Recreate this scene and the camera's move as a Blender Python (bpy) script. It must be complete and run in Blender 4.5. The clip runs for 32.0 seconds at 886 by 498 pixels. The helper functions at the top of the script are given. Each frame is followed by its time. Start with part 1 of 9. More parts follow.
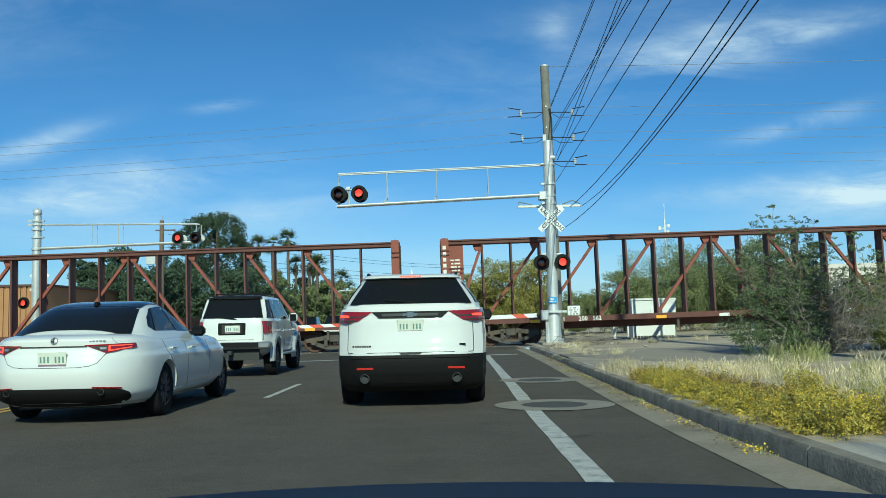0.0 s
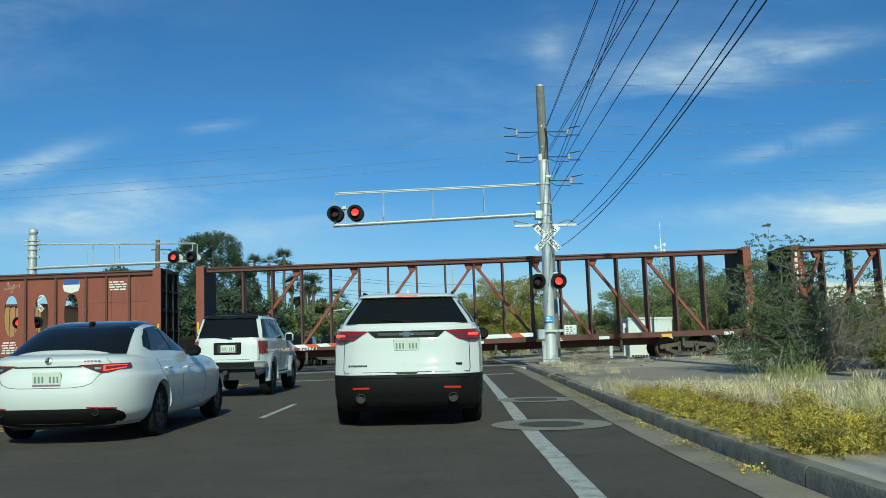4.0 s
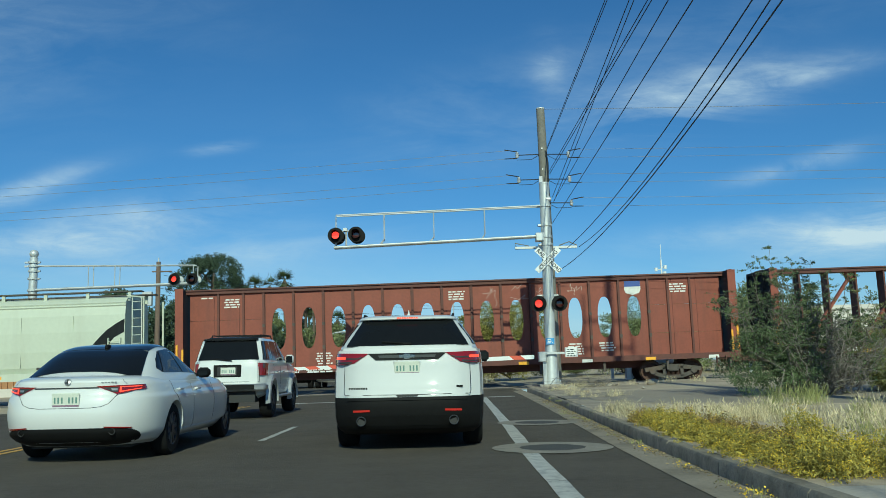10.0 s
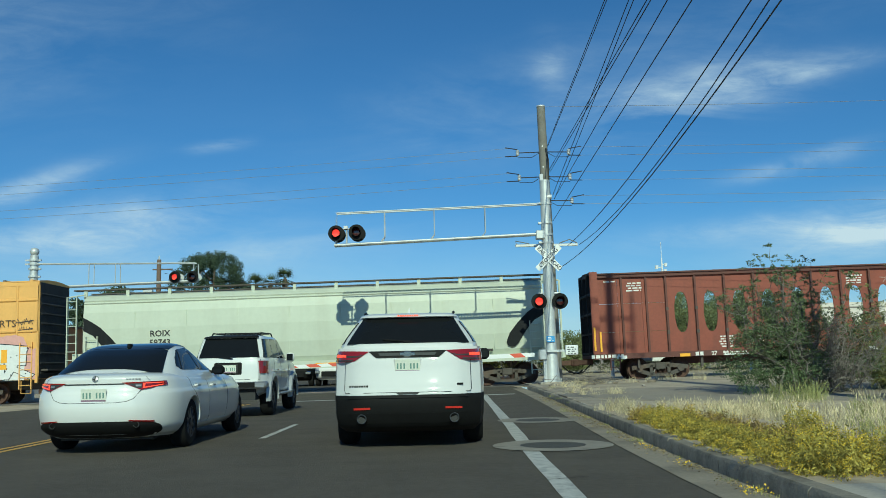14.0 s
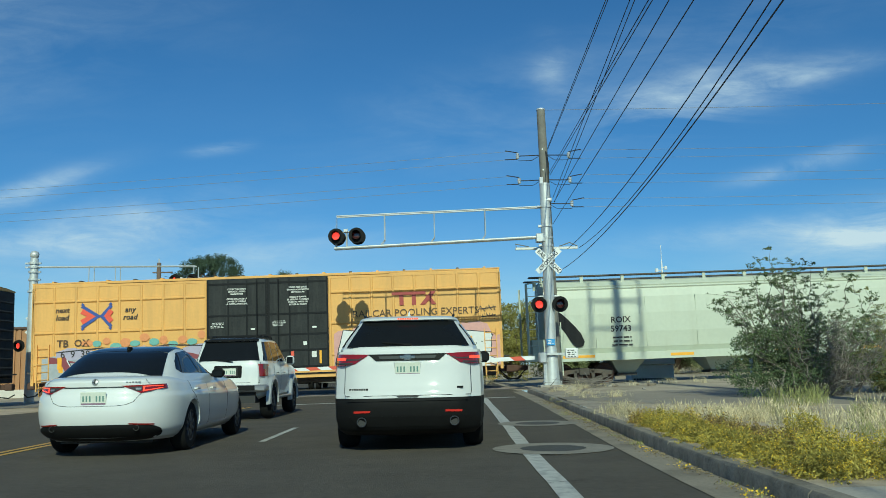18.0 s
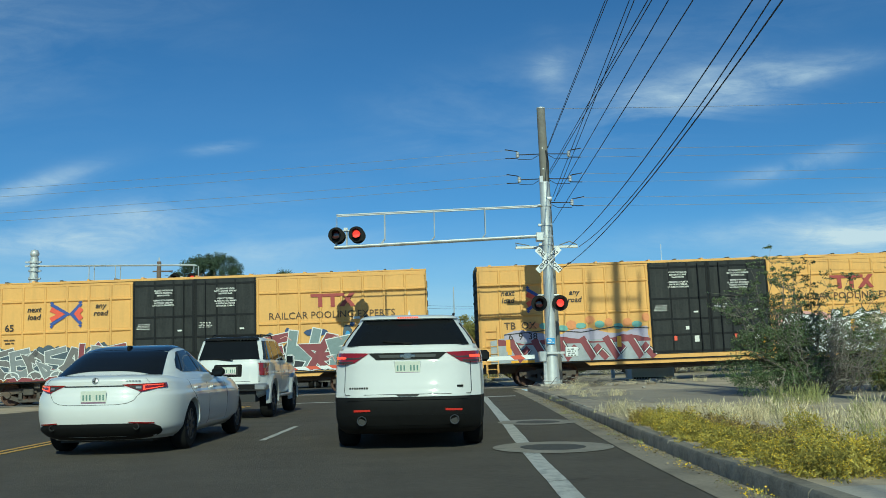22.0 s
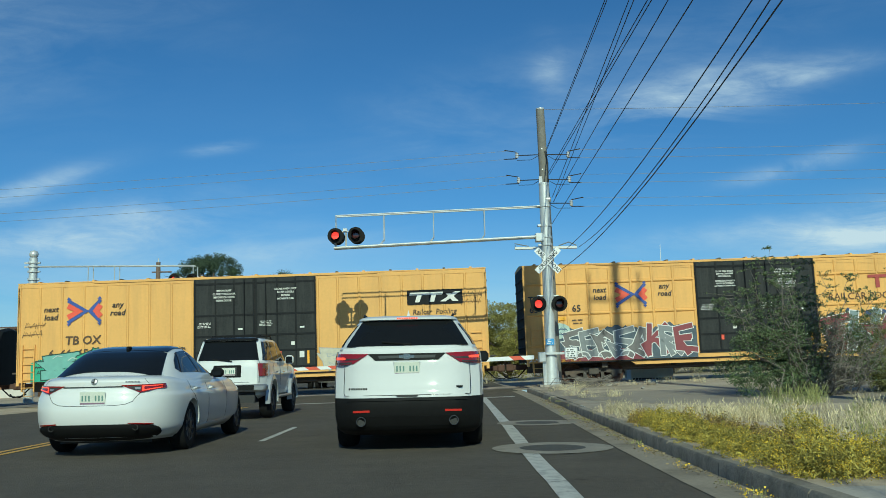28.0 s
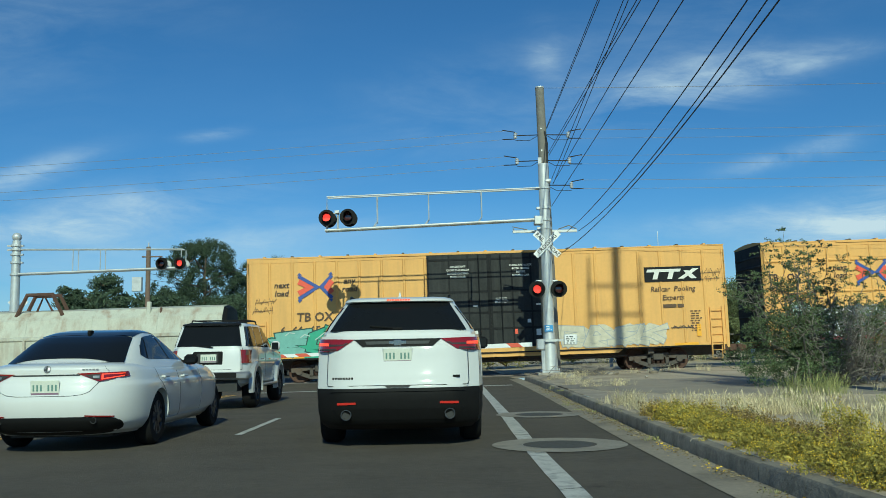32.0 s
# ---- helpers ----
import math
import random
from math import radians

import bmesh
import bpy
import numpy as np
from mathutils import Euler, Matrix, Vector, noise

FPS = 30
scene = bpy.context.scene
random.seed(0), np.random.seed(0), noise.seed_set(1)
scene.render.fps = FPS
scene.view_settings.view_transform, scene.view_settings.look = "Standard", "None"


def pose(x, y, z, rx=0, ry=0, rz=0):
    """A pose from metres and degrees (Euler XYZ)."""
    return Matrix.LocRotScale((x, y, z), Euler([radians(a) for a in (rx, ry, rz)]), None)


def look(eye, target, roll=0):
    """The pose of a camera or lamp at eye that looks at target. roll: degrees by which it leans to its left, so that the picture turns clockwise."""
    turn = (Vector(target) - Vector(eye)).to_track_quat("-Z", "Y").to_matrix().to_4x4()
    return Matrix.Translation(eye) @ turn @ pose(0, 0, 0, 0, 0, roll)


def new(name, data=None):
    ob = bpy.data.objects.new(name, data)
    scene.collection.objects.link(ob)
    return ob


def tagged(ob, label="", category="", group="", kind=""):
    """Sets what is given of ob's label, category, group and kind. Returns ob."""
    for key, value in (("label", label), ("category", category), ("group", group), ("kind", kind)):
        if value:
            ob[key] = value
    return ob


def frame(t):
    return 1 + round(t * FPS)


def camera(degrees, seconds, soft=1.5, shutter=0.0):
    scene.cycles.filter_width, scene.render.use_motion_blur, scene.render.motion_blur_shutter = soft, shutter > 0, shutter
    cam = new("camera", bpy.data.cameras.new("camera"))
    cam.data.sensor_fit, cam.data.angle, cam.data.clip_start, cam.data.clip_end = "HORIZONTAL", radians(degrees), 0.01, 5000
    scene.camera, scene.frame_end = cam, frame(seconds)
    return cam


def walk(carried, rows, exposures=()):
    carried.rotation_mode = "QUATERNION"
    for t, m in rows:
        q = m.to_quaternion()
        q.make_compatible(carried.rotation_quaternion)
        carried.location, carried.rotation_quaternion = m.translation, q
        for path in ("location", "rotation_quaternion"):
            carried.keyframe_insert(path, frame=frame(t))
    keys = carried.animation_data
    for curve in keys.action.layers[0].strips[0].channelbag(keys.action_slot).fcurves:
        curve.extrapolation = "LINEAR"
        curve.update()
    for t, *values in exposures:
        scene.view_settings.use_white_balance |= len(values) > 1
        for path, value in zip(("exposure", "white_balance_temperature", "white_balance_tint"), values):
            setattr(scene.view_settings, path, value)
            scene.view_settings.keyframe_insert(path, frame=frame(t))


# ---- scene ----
cam = camera(53.48, 32.0, soft=0.6)
EYE_Z = 1.056
# seconds, metres rolled forward, yaw, pitch, lean in degrees
PATH = [
    (0.0, 0.000, -0.065, 4.864, 1.208),
    (0.5, 0.000, -0.037, 4.964, 1.208),
    (1.0, 0.000, 0.001, 5.073, 1.222),
    (1.5, 0.000, 0.035, 5.154, 1.243),
    (2.0, 0.000, 0.058, 5.220, 1.236),
    (2.5, 0.000, 0.089, 5.369, 1.256),
    (3.0, 0.000, 0.130, 5.609, 1.256),
    (3.5, 0.000, 0.166, 5.873, 1.269),
    (5.5, 0.000, 0.313, 6.755, 1.294),
    (6.0, 0.000, 0.304, 7.000, 1.288),
    (6.5, 0.000, 0.281, 7.223, 1.291),
    (7.0, 0.000, 0.255, 7.389, 1.305),
    (7.5, 0.000, 0.225, 7.483, 1.292),
    (8.0, 0.000, 0.215, 7.522, 1.282),
    (8.5, 0.000, 0.217, 7.538, 1.275),
    (9.0, 0.000, 0.216, 7.547, 1.262),
    (9.5, 0.000, 0.208, 7.552, 1.260),
    (10.0, 0.000, 0.194, 7.547, 1.254),
    (10.5, 0.000, 0.186, 7.533, 1.261),
    (11.0, 0.000, 0.175, 7.514, 1.256),
    (11.5, 0.000, 0.169, 7.494, 1.256),
    (12.0, 0.000, 0.170, 7.465, 1.256),
    (12.5, 0.000, 0.176, 7.443, 1.260),
    (13.0, 0.000, 0.173, 7.416, 1.260),
    (13.5, 0.000, 0.169, 7.401, 1.255),
    (14.0, 0.000, 0.162, 7.404, 1.262),
    (14.5, 0.000, 0.157, 7.423, 1.256),
    (16.5, 0.000, 0.158, 7.590, 1.232),
    (17.0, 0.000, 0.160, 7.617, 1.273),
    (17.5, 0.000, 0.162, 7.622, 1.278),
    (18.0, 0.000, 0.166, 7.603, 1.267),
    (18.5, 0.000, 0.163, 7.564, 1.253),
    (19.0, 0.000, 0.159, 7.535, 1.253),
    (19.5, 0.000, 0.160, 7.532, 1.268),
    (20.0, 0.000, 0.166, 7.553, 1.270),
    (20.5, 0.000, 0.169, 7.564, 1.267),
    (21.0, 0.000, 0.168, 7.562, 1.258),
    (21.5, 0.000, 0.163, 7.545, 1.247),
    (22.0, 0.000, 0.162, 7.528, 1.266),
    (22.5, 0.000, 0.166, 7.537, 1.264),
    (23.0, 0.000, 0.169, 7.561, 1.253),
    (23.5, 0.000, 0.169, 7.592, 1.246),
    (24.0, 0.000, 0.169, 7.630, 1.251),
    (24.5, 0.000, 0.173, 7.681, 1.241),
    (25.0, 0.000, 0.180, 7.698, 1.251),
    (25.5, 0.000, 0.180, 7.680, 1.259),
    (27.5, 0.000, 0.209, 7.519, 1.284),
    (28.0, 0.003, 0.207, 7.571, 1.278),
    (28.5, 0.026, 0.214, 7.622, 1.257),
    (29.0, 0.094, 0.232, 7.606, 1.234),
    (29.5, 0.212, 0.268, 7.461, 1.216),
    (30.0, 0.366, 0.314, 7.233, 1.187),
    (30.5, 0.545, 0.357, 7.006, 1.148),
    (31.0, 0.735, 0.409, 6.825, 1.125),
    (31.5, 0.949, 0.461, 6.734, 1.134),
    (32.0, 1.202, 0.497, 6.736, 1.089),
]


def eye_pose(dy, yaw, pitch, lean):
    y, p = radians(yaw), radians(pitch)
    eye = Vector((0, dy, EYE_Z))
    return look(eye, eye + Vector((math.sin(y) * math.cos(p), math.cos(y) * math.cos(p), math.sin(p))), -lean)


walk(cam, [(t, eye_pose(*r)) for t, *r in PATH], exposures=[(0.0, -0.34, 5400, -13), (3.0, -0.45, 5400, -13), (7.0, -0.55, 5400, -13), (32.0, -0.57, 5400, -13)])

# ---- light ----
SUN_EL, SUN_AZ = 32.5, 176.5     # degrees; azimuth of the place the sun stands, clockwise from +y
to_sun = Vector((math.sin(radians(SUN_AZ)) * math.cos(radians(SUN_EL)), math.cos(radians(SUN_AZ)) * math.cos(radians(SUN_EL)), math.sin(radians(SUN_EL))))
sun_data = bpy.data.lights.new("sun", "SUN")
sun_data.energy, sun_data.angle, sun_data.color = 5.45, radians(0.53), (1.0, 0.90, 0.655)
sun = new("sun", sun_data)
sun.matrix_world = look(to_sun * 100, (0, 0, 0))


def make_world():
    world = bpy.data.worlds.new("sky")
    world.use_nodes = True
    scene.world = world
    nt = world.node_tree
    nt.nodes.clear()
    N, L = nt.nodes.new, nt.links.new
    out, bg, sky = N("ShaderNodeOutputWorld"), N("ShaderNodeBackground"), N("ShaderNodeTexSky")
    sky.sky_type, sky.sun_disc = "NISHITA", False
    sky.sun_elevation, sky.sun_rotation = radians(SUN_EL), radians(SUN_AZ)
    sky.air_density, sky.dust_density, sky.ozone_density, sky.altitude = 1.0, 0.3, 6.0, 350
    bg.inputs["Strength"].default_value = SKY_POWER
    # thin cirrus: wisps lie in soft patches over the view, stretched by the wind
    geo, sep, mk = N("ShaderNodeTexCoord"), N("ShaderNodeSeparateXYZ"), N("ShaderNodeCombineXYZ")
    L(geo.outputs["Generated"], sep.inputs[0])

    def op(kind, a, b=None, clamp=False):
        n = N("ShaderNodeMath")
        n.operation, n.use_clamp = kind, clamp
        for k, v in enumerate((a, b)):
            if v is None:
                continue
            if isinstance(v, (int, float)):
                n.inputs[k].default_value = v
            else:
                L(v, n.inputs[k])
        return n.outputs[0]

    fwd = op("MAXIMUM", sep.outputs["Y"], 0.05)
    u, v = op("DIVIDE", sep.outputs["X"], fwd), op("DIVIDE", sep.outputs["Z"], fwd)
    L(u, mk.inputs[0]); L(v, mk.inputs[1])

    def wisp(turn, sx, sy, lo, hi, shift=0.0, rough=0.6):
        mp = N("ShaderNodeMapping")
        mp.inputs["Rotation"].default_value, mp.inputs["Scale"].default_value, mp.inputs["Location"].default_value = (0, 0, turn), (sx, sy, 1), (shift, shift * 0.7, 0)
        L(mk.outputs[0], mp.inputs[0])
        n = N("ShaderNodeTexNoise")
        n.inputs["Scale"].default_value, n.inputs["Detail"].default_value, n.inputs["Roughness"].default_value, n.inputs["Distortion"].default_value = 1.0, 9.0, rough, 0.7
        L(mp.outputs[0], n.inputs[0])
        r = N("ShaderNodeMapRange"); L(n.outputs[0], r.inputs[0]); r.inputs[1].default_value, r.inputs[2].default_value = lo, hi
        return r.outputs[0]

    def patch(cu, cv, wu, wv, tilt):
        """A soft oval, 1 in its middle."""
        c, s_ = math.cos(tilt), math.sin(tilt)
        du, dv = op("SUBTRACT", u, cu), op("SUBTRACT", v, cv)
        p = op("DIVIDE", op("ADD", op("MULTIPLY", du, c), op("MULTIPLY", dv, s_)), wu)
        q = op("DIVIDE", op("SUBTRACT", op("MULTIPLY", dv, c), op("MULTIPLY", du, s_)), wv)
        d = op("ADD", op("MULTIPLY", p, p), op("MULTIPLY", q, q))
        return op("POWER", 2.718, op("MULTIPLY", d, -1.0))

    streak, fine_ = wisp(-0.25, 4.0, 15.0, 0.34, 0.72), wisp(-0.3, 11.0, 34.0, 0.30, 0.75, 3.1, 0.68)
    tex = op("MULTIPLY", streak, op("ADD", op("MULTIPLY", fine_, 0.75), 0.35))
    mass = None
    for cu, cv, wu, wv, tilt, amp in ((0.305, 0.308, 0.105, 0.030, 0.16, 1.75), (-0.39, 0.165, 0.16, 0.022, 0.12, 0.5), (0.48, 0.138, 0.09, 0.022, 0.2, 1.3), (0.41, 0.325, 0.10, 0.016, 0.22, 0.7), (0.34, 0.145, 0.15, 0.013, 0.10, 0.75), (0.56, 0.150, 0.14, 0.030, 0.1, 1.2), (0.40, 0.215, 0.07, 0.010, 0.2, 0.6), (0.45, 0.232, 0.05, 0.010, 0.25, 0.6), (-0.47, 0.213, 0.075, 0.013, 0.28, 1.15), (-0.255, 0.257, 0.03, 0.006, 0.1, 0.9), (-0.42, 0.155, 0.15, 0.030, 0.15, 0.85), (-0.22, 0.135, 0.16, 0.022, 0.05, 0.6), (0.132, 0.345, 0.02, 0.035, 0.0, 0.45), (0.02, 0.27, 0.16, 0.05, 0.2, 0.22), (0.28, 0.38, 0.3, 0.03, 0.2, 0.2), (-0.6, 0.38, 0.3, 0.1, 0.2, 0.3)):
        g = op("MULTIPLY", patch(cu, cv, wu, wv, tilt), amp)
        mass = g if mass is None else op("ADD", mass, g)
    amt = op("MULTIPLY", mass, tex)
    # a pale veil towards the horizon
    low = N("ShaderNodeMapRange"); L(v, low.inputs[0]); low.interpolation_type = "SMOOTHSTEP"
    low.inputs[1].default_value, low.inputs[2].default_value, low.inputs[3].default_value, low.inputs[4].default_value = 0.03, 0.19, 0.42, 0.0
    veil = op("MULTIPLY", low.outputs[0], op("ADD", op("MULTIPLY", wisp(-0.1, 2.5, 9.0, 0.3, 0.7, 7.7), 0.8), 0.35))
    tot = op("ADD", amt, veil, True)
    mx = N("ShaderNodeMix"); mx.data_type = "RGBA"
    deep = N("ShaderNodeVectorMath"); deep.operation = "MULTIPLY"; deep.inputs[1].default_value = (0.80, 0.97, 1.10); L(sky.outputs[0], deep.inputs[0])
    L(tot, mx.inputs["Factor"]); L(deep.outputs[0], mx.inputs["A"]); mx.inputs["B"].default_value = (CLOUD, CLOUD * 1.02, CLOUD * 1.06, 1)
    L(mx.outputs["Result"], bg.inputs["Color"]); L(bg.outputs[0], out.inputs[0])


SKY_POWER, CLOUD = 0.108, 9.3
make_world()

# ---- materials ----
MATS = {}


def mat(name, rgb, rough=0.6, metal=0.0, var=0.12, scale=6.0, bump=0.0, bscale=60.0, dirt=None, dirt_amt=0.0, dirt_scale=1.5, emit=0.0, coat=0.0, island=0.0, trans=0.0, spec=0.5, streak=False, sub=None):
    """A surface: base colour with two scales of variation, stains of a second colour, fine relief."""
    if name in MATS:
        return MATS[name]
    m = bpy.data.materials.new(name)
    m.use_nodes = True
    nt = m.node_tree
    N, L = nt.nodes.new, nt.links.new
    b = nt.nodes["Principled BSDF"]
    b.inputs["Roughness"].default_value, b.inputs["Metallic"].default_value = rough, metal
    b.inputs["Specular IOR Level"].default_value = spec
    if coat:
        b.inputs["Coat Weight"].default_value, b.inputs["Coat Roughness"].default_value = coat, 0.05
    if trans:
        b.inputs["Transmission Weight"].default_value = trans
    tc = N("ShaderNodeTexCoord")
    n1, n2 = N("ShaderNodeTexNoise"), N("ShaderNodeTexNoise")
    n1.inputs["Scale"].default_value, n1.inputs["Detail"].default_value = scale, 4.0
    n2.inputs["Scale"].default_value, n2.inputs["Detail"].default_value = scale * 9, 3.0
    L(tc.outputs["Object"], n1.inputs[0]); L(tc.outputs["Object"], n2.inputs[0])
    a1 = N("ShaderNodeMath"); a1.operation = "ADD"; L(n1.outputs[0], a1.inputs[0]); L(n2.outputs[0], a1.inputs[1])
    mr = N("ShaderNodeMapRange"); L(a1.outputs[0], mr.inputs[0])
    mr.inputs[1].default_value, mr.inputs[2].default_value, mr.inputs[3].default_value, mr.inputs[4].default_value = 0.6, 1.4, 1 - var, 1 + var
    last = mr.outputs[0]
    if island:
        oi = N("ShaderNodeNewGeometry") if island > 0 else N("ShaderNodeObjectInfo")
        ir = N("ShaderNodeMapRange"); L(oi.outputs["Random Per Island" if island > 0 else "Random"], ir.inputs[0])
        ir.inputs[3].default_value, ir.inputs[4].default_value = 1 - abs(island), 1 + abs(island)
        mu = N("ShaderNodeMath"); mu.operation = "MULTIPLY"; L(last, mu.inputs[0]); L(ir.outputs[0], mu.inputs[1]); last = mu.outputs[0]
    vm = N("ShaderNodeVectorMath"); vm.operation = "SCALE"; vm.inputs[0].default_value = rgb; L(last, vm.inputs["Scale"])
    col = vm.outputs[0]
    if dirt is not None:
        nd = N("ShaderNodeTexNoise"); nd.inputs["Scale"].default_value, nd.inputs["Detail"].default_value, nd.inputs["Roughness"].default_value = dirt_scale, 7.0, 0.62
        if streak:
            mp = N("ShaderNodeMapping"); mp.inputs["Scale"].default_value = (3.0, 3.0, 0.35); L(tc.outputs["Object"], mp.inputs[0]); L(mp.outputs[0], nd.inputs[0])
        else:
            L(tc.outputs["Object"], nd.inputs[0])
        dr = N("ShaderNodeMapRange"); L(nd.outputs[0], dr.inputs[0])
        dr.inputs[1].default_value, dr.inputs[2].default_value, dr.inputs[4].default_value = 0.48, 0.72, dirt_amt
        mx = N("ShaderNodeMix"); mx.data_type = "RGBA"; L(dr.outputs[0], mx.inputs["Factor"]); L(col, mx.inputs["A"]); mx.inputs["B"].default_value = (*dirt, 1)
        col = mx.outputs["Result"]
    L(col, b.inputs["Base Color"])
    if bump:
        nb = N("ShaderNodeTexNoise"); nb.inputs["Scale"].default_value, nb.inputs["Detail"].default_value = bscale, 5.0
        L(tc.outputs["Object"], nb.inputs[0])
        bp = N("ShaderNodeBump"); bp.inputs["Strength"].default_value, bp.inputs["Distance"].default_value = bump, 0.02
        L(nb.outputs[0], bp.inputs["Height"]); L(bp.outputs[0], b.inputs["Normal"])
    if emit:
        b.inputs["Emission Color"].default_value, b.inputs["Emission Strength"].default_value = (*rgb, 1), emit
    MATS[name] = m
    return m


ASPHALT = mat("asphalt", (0.100, 0.086, 0.069), 0.92, var=0.25, scale=1.3, bump=0.6, bscale=140, dirt=(0.128, 0.110, 0.088), dirt_amt=0.6, dirt_scale=0.6, spec=0.25)
COLLAR = mat("collar_concrete", (0.27, 0.245, 0.205), 0.9, var=0.2, scale=4, bump=0.4, bscale=60, dirt=(0.14, 0.12, 0.10), dirt_amt=0.6, spec=0.3)
KERBSTONE = mat("kerb_concrete", (0.27, 0.24, 0.195), 0.95, var=0.25, scale=3, bump=0.5, bscale=40, dirt=(0.09, 0.08, 0.065), dirt_amt=0.9, dirt_scale=2.2, island=-0.15, spec=0.2)
GUTTER = mat("gutter_concrete", (0.29, 0.25, 0.195), 0.9, var=0.2, scale=3, bump=0.4, bscale=60, dirt=(0.08, 0.07, 0.055), dirt_amt=0.7, spec=0.25)
PANEL = mat("crossing_surface", (0.17, 0.15, 0.13), 0.9, var=0.2, scale=2, bump=0.3, bscale=50, dirt=(0.09, 0.08, 0.07), dirt_amt=0.7)
CONCRETE = mat("concrete", (0.40, 0.36, 0.30), 0.9, var=0.15, scale=3, bump=0.3, bscale=50, dirt=(0.20, 0.17, 0.14), dirt_amt=0.6, island=-0.08)
PATH_MAT = mat("path_paving", (0.31, 0.262, 0.20), 0.9, var=0.15, scale=2, bump=0.3, bscale=80, dirt=(0.30, 0.26, 0.21), dirt_amt=0.5)
DIRT = mat("dry_soil", (0.44, 0.36, 0.26), 0.95, var=0.25, scale=1.0, bump=0.8, bscale=30, dirt=(0.22, 0.18, 0.12), dirt_amt=0.8, dirt_scale=0.4)
BALLAST = mat("ballast", (0.22, 0.20, 0.18), 0.95, var=0.35, scale=6, bump=1.0, bscale=25)
LINE_W = mat("road_paint_white", (0.48, 0.465, 0.42), 0.7, var=0.18, scale=5, dirt=(0.10, 0.10, 0.10), dirt_amt=0.75, dirt_scale=6)
LINE_Y = mat("road_paint_yellow", (0.62, 0.36, 0.06), 0.7, var=0.15, scale=5, dirt=(0.1, 0.09, 0.07), dirt_amt=0.7, dirt_scale=5)
STEEL = mat("rail_steel", (0.30, 0.24, 0.20), 0.45, 0.7, var=0.2)
GALV = mat("galvanised_steel", (0.60, 0.61, 0.60), 0.45, 0.35, var=0.12, scale=5, dirt=(0.36, 0.36, 0.35), dirt_amt=0.5)
BROWN = mat("oxide_red_paint", (0.235, 0.062, 0.036), 0.6, var=0.14, scale=1.2, dirt=(0.13, 0.045, 0.03), dirt_amt=0.55, dirt_scale=0.8, streak=True)
BROWN_D = mat("oxide_dark_paint", (0.115, 0.040, 0.028), 0.65, var=0.2, scale=2, dirt=(0.07, 0.035, 0.03), dirt_amt=0.6)
YELLOW = mat("boxcar_yellow_paint", (0.74, 0.415, 0.115), 0.6, var=0.06, scale=1.0, dirt=(0.52, 0.30, 0.10), dirt_amt=0.5, dirt_scale=0.7, streak=True)
BLACKP = mat("boxcar_black_paint", (0.011, 0.012, 0.014), 0.6, spec=0.18, var=0.25, scale=1.0, dirt=(0.028, 0.028, 0.027), dirt_amt=0.5, dirt_scale=1.2, streak=True)
DOORP = mat("worn_black_door_paint", (0.026, 0.028, 0.028), 0.6, spec=0.22, var=0.35, scale=1.4, dirt=(0.055, 0.055, 0.052), dirt_amt=0.6, dirt_scale=1.6, streak=True)
HOPPER = mat("hopper_pale_paint", (0.54, 0.57, 0.46), 0.5, var=0.05, scale=0.7, dirt=(0.46, 0.47, 0.37), dirt_amt=0.45, dirt_scale=0.6, streak=True)
BOGIE = mat("bogie_grime", (0.085, 0.074, 0.063), 0.8, var=0.35, scale=4, dirt=(0.14, 0.09, 0.06), dirt_amt=0.6)
RUSTY = mat("rust", (0.095, 0.052, 0.036), 0.85, var=0.3, scale=4)
CARWHITE = mat("car_white", (0.71, 0.715, 0.69), 0.4, var=0.012, scale=2, coat=1.0, spec=0.3)
PEARL = mat("car_pearl_white", (0.62, 0.625, 0.605), 0.5, var=0.012, scale=2, coat=0.6, spec=0.22)
SILVERP = mat("silver_paint", (0.42, 0.43, 0.43), 0.4, 0.3, var=0.05, scale=3, coat=0.4)
CARGLASS = mat("car_glass_dark", (0.010, 0.011, 0.012), 0.05, var=0.1, spec=0.2)
PLASTIC = mat("black_plastic", (0.010, 0.010, 0.010), 0.65, spec=0.16, var=0.2, scale=12)
TYRE = mat("tyre_rubber", (0.012, 0.012, 0.012), 0.9, var=0.25, scale=20, bump=0.3, spec=0.2)
ALLOY = mat("alloy", (0.10, 0.10, 0.105), 0.4, 0.8, var=0.08)
CHROME = mat("chrome", (0.75, 0.75, 0.76), 0.12, 1.0, var=0.03)
RED_GLASS = mat("tail_lamp_red", (0.22, 0.008, 0.008), 0.12, var=0.1, coat=1.0)
RED_LIT = mat("tail_lamp_lit", (1.0, 0.07, 0.03), 0.3, var=0.05, emit=1.3)
BARK = mat("bark", (0.14, 0.105, 0.075), 0.95, var=0.3, scale=8, bump=0.6)
WOOD = mat("weathered_pole_wood", (0.17, 0.12, 0.09), 0.9, var=0.25, scale=6)

# ---- building tools ----
GRADE = 0.0156


def smooth(a, b, v):
    u = min(1.0, max(0.0, (v - a) / (b - a)))
    return u * u * (3 - 2 * u)


def gz(x, y):
    """Height of the level ground: the land climbs gently to the right beyond the stop line."""
    return GRADE * max(-60.0, min(60.0, x)) * smooth(15, 34, y)


def thing(name, m, label, category, group="", kind=""):
    ob = new(name)
    ob.empty_display_size = 0.2
    ob.matrix_world = m
    return tagged(ob, label, category, group, kind)


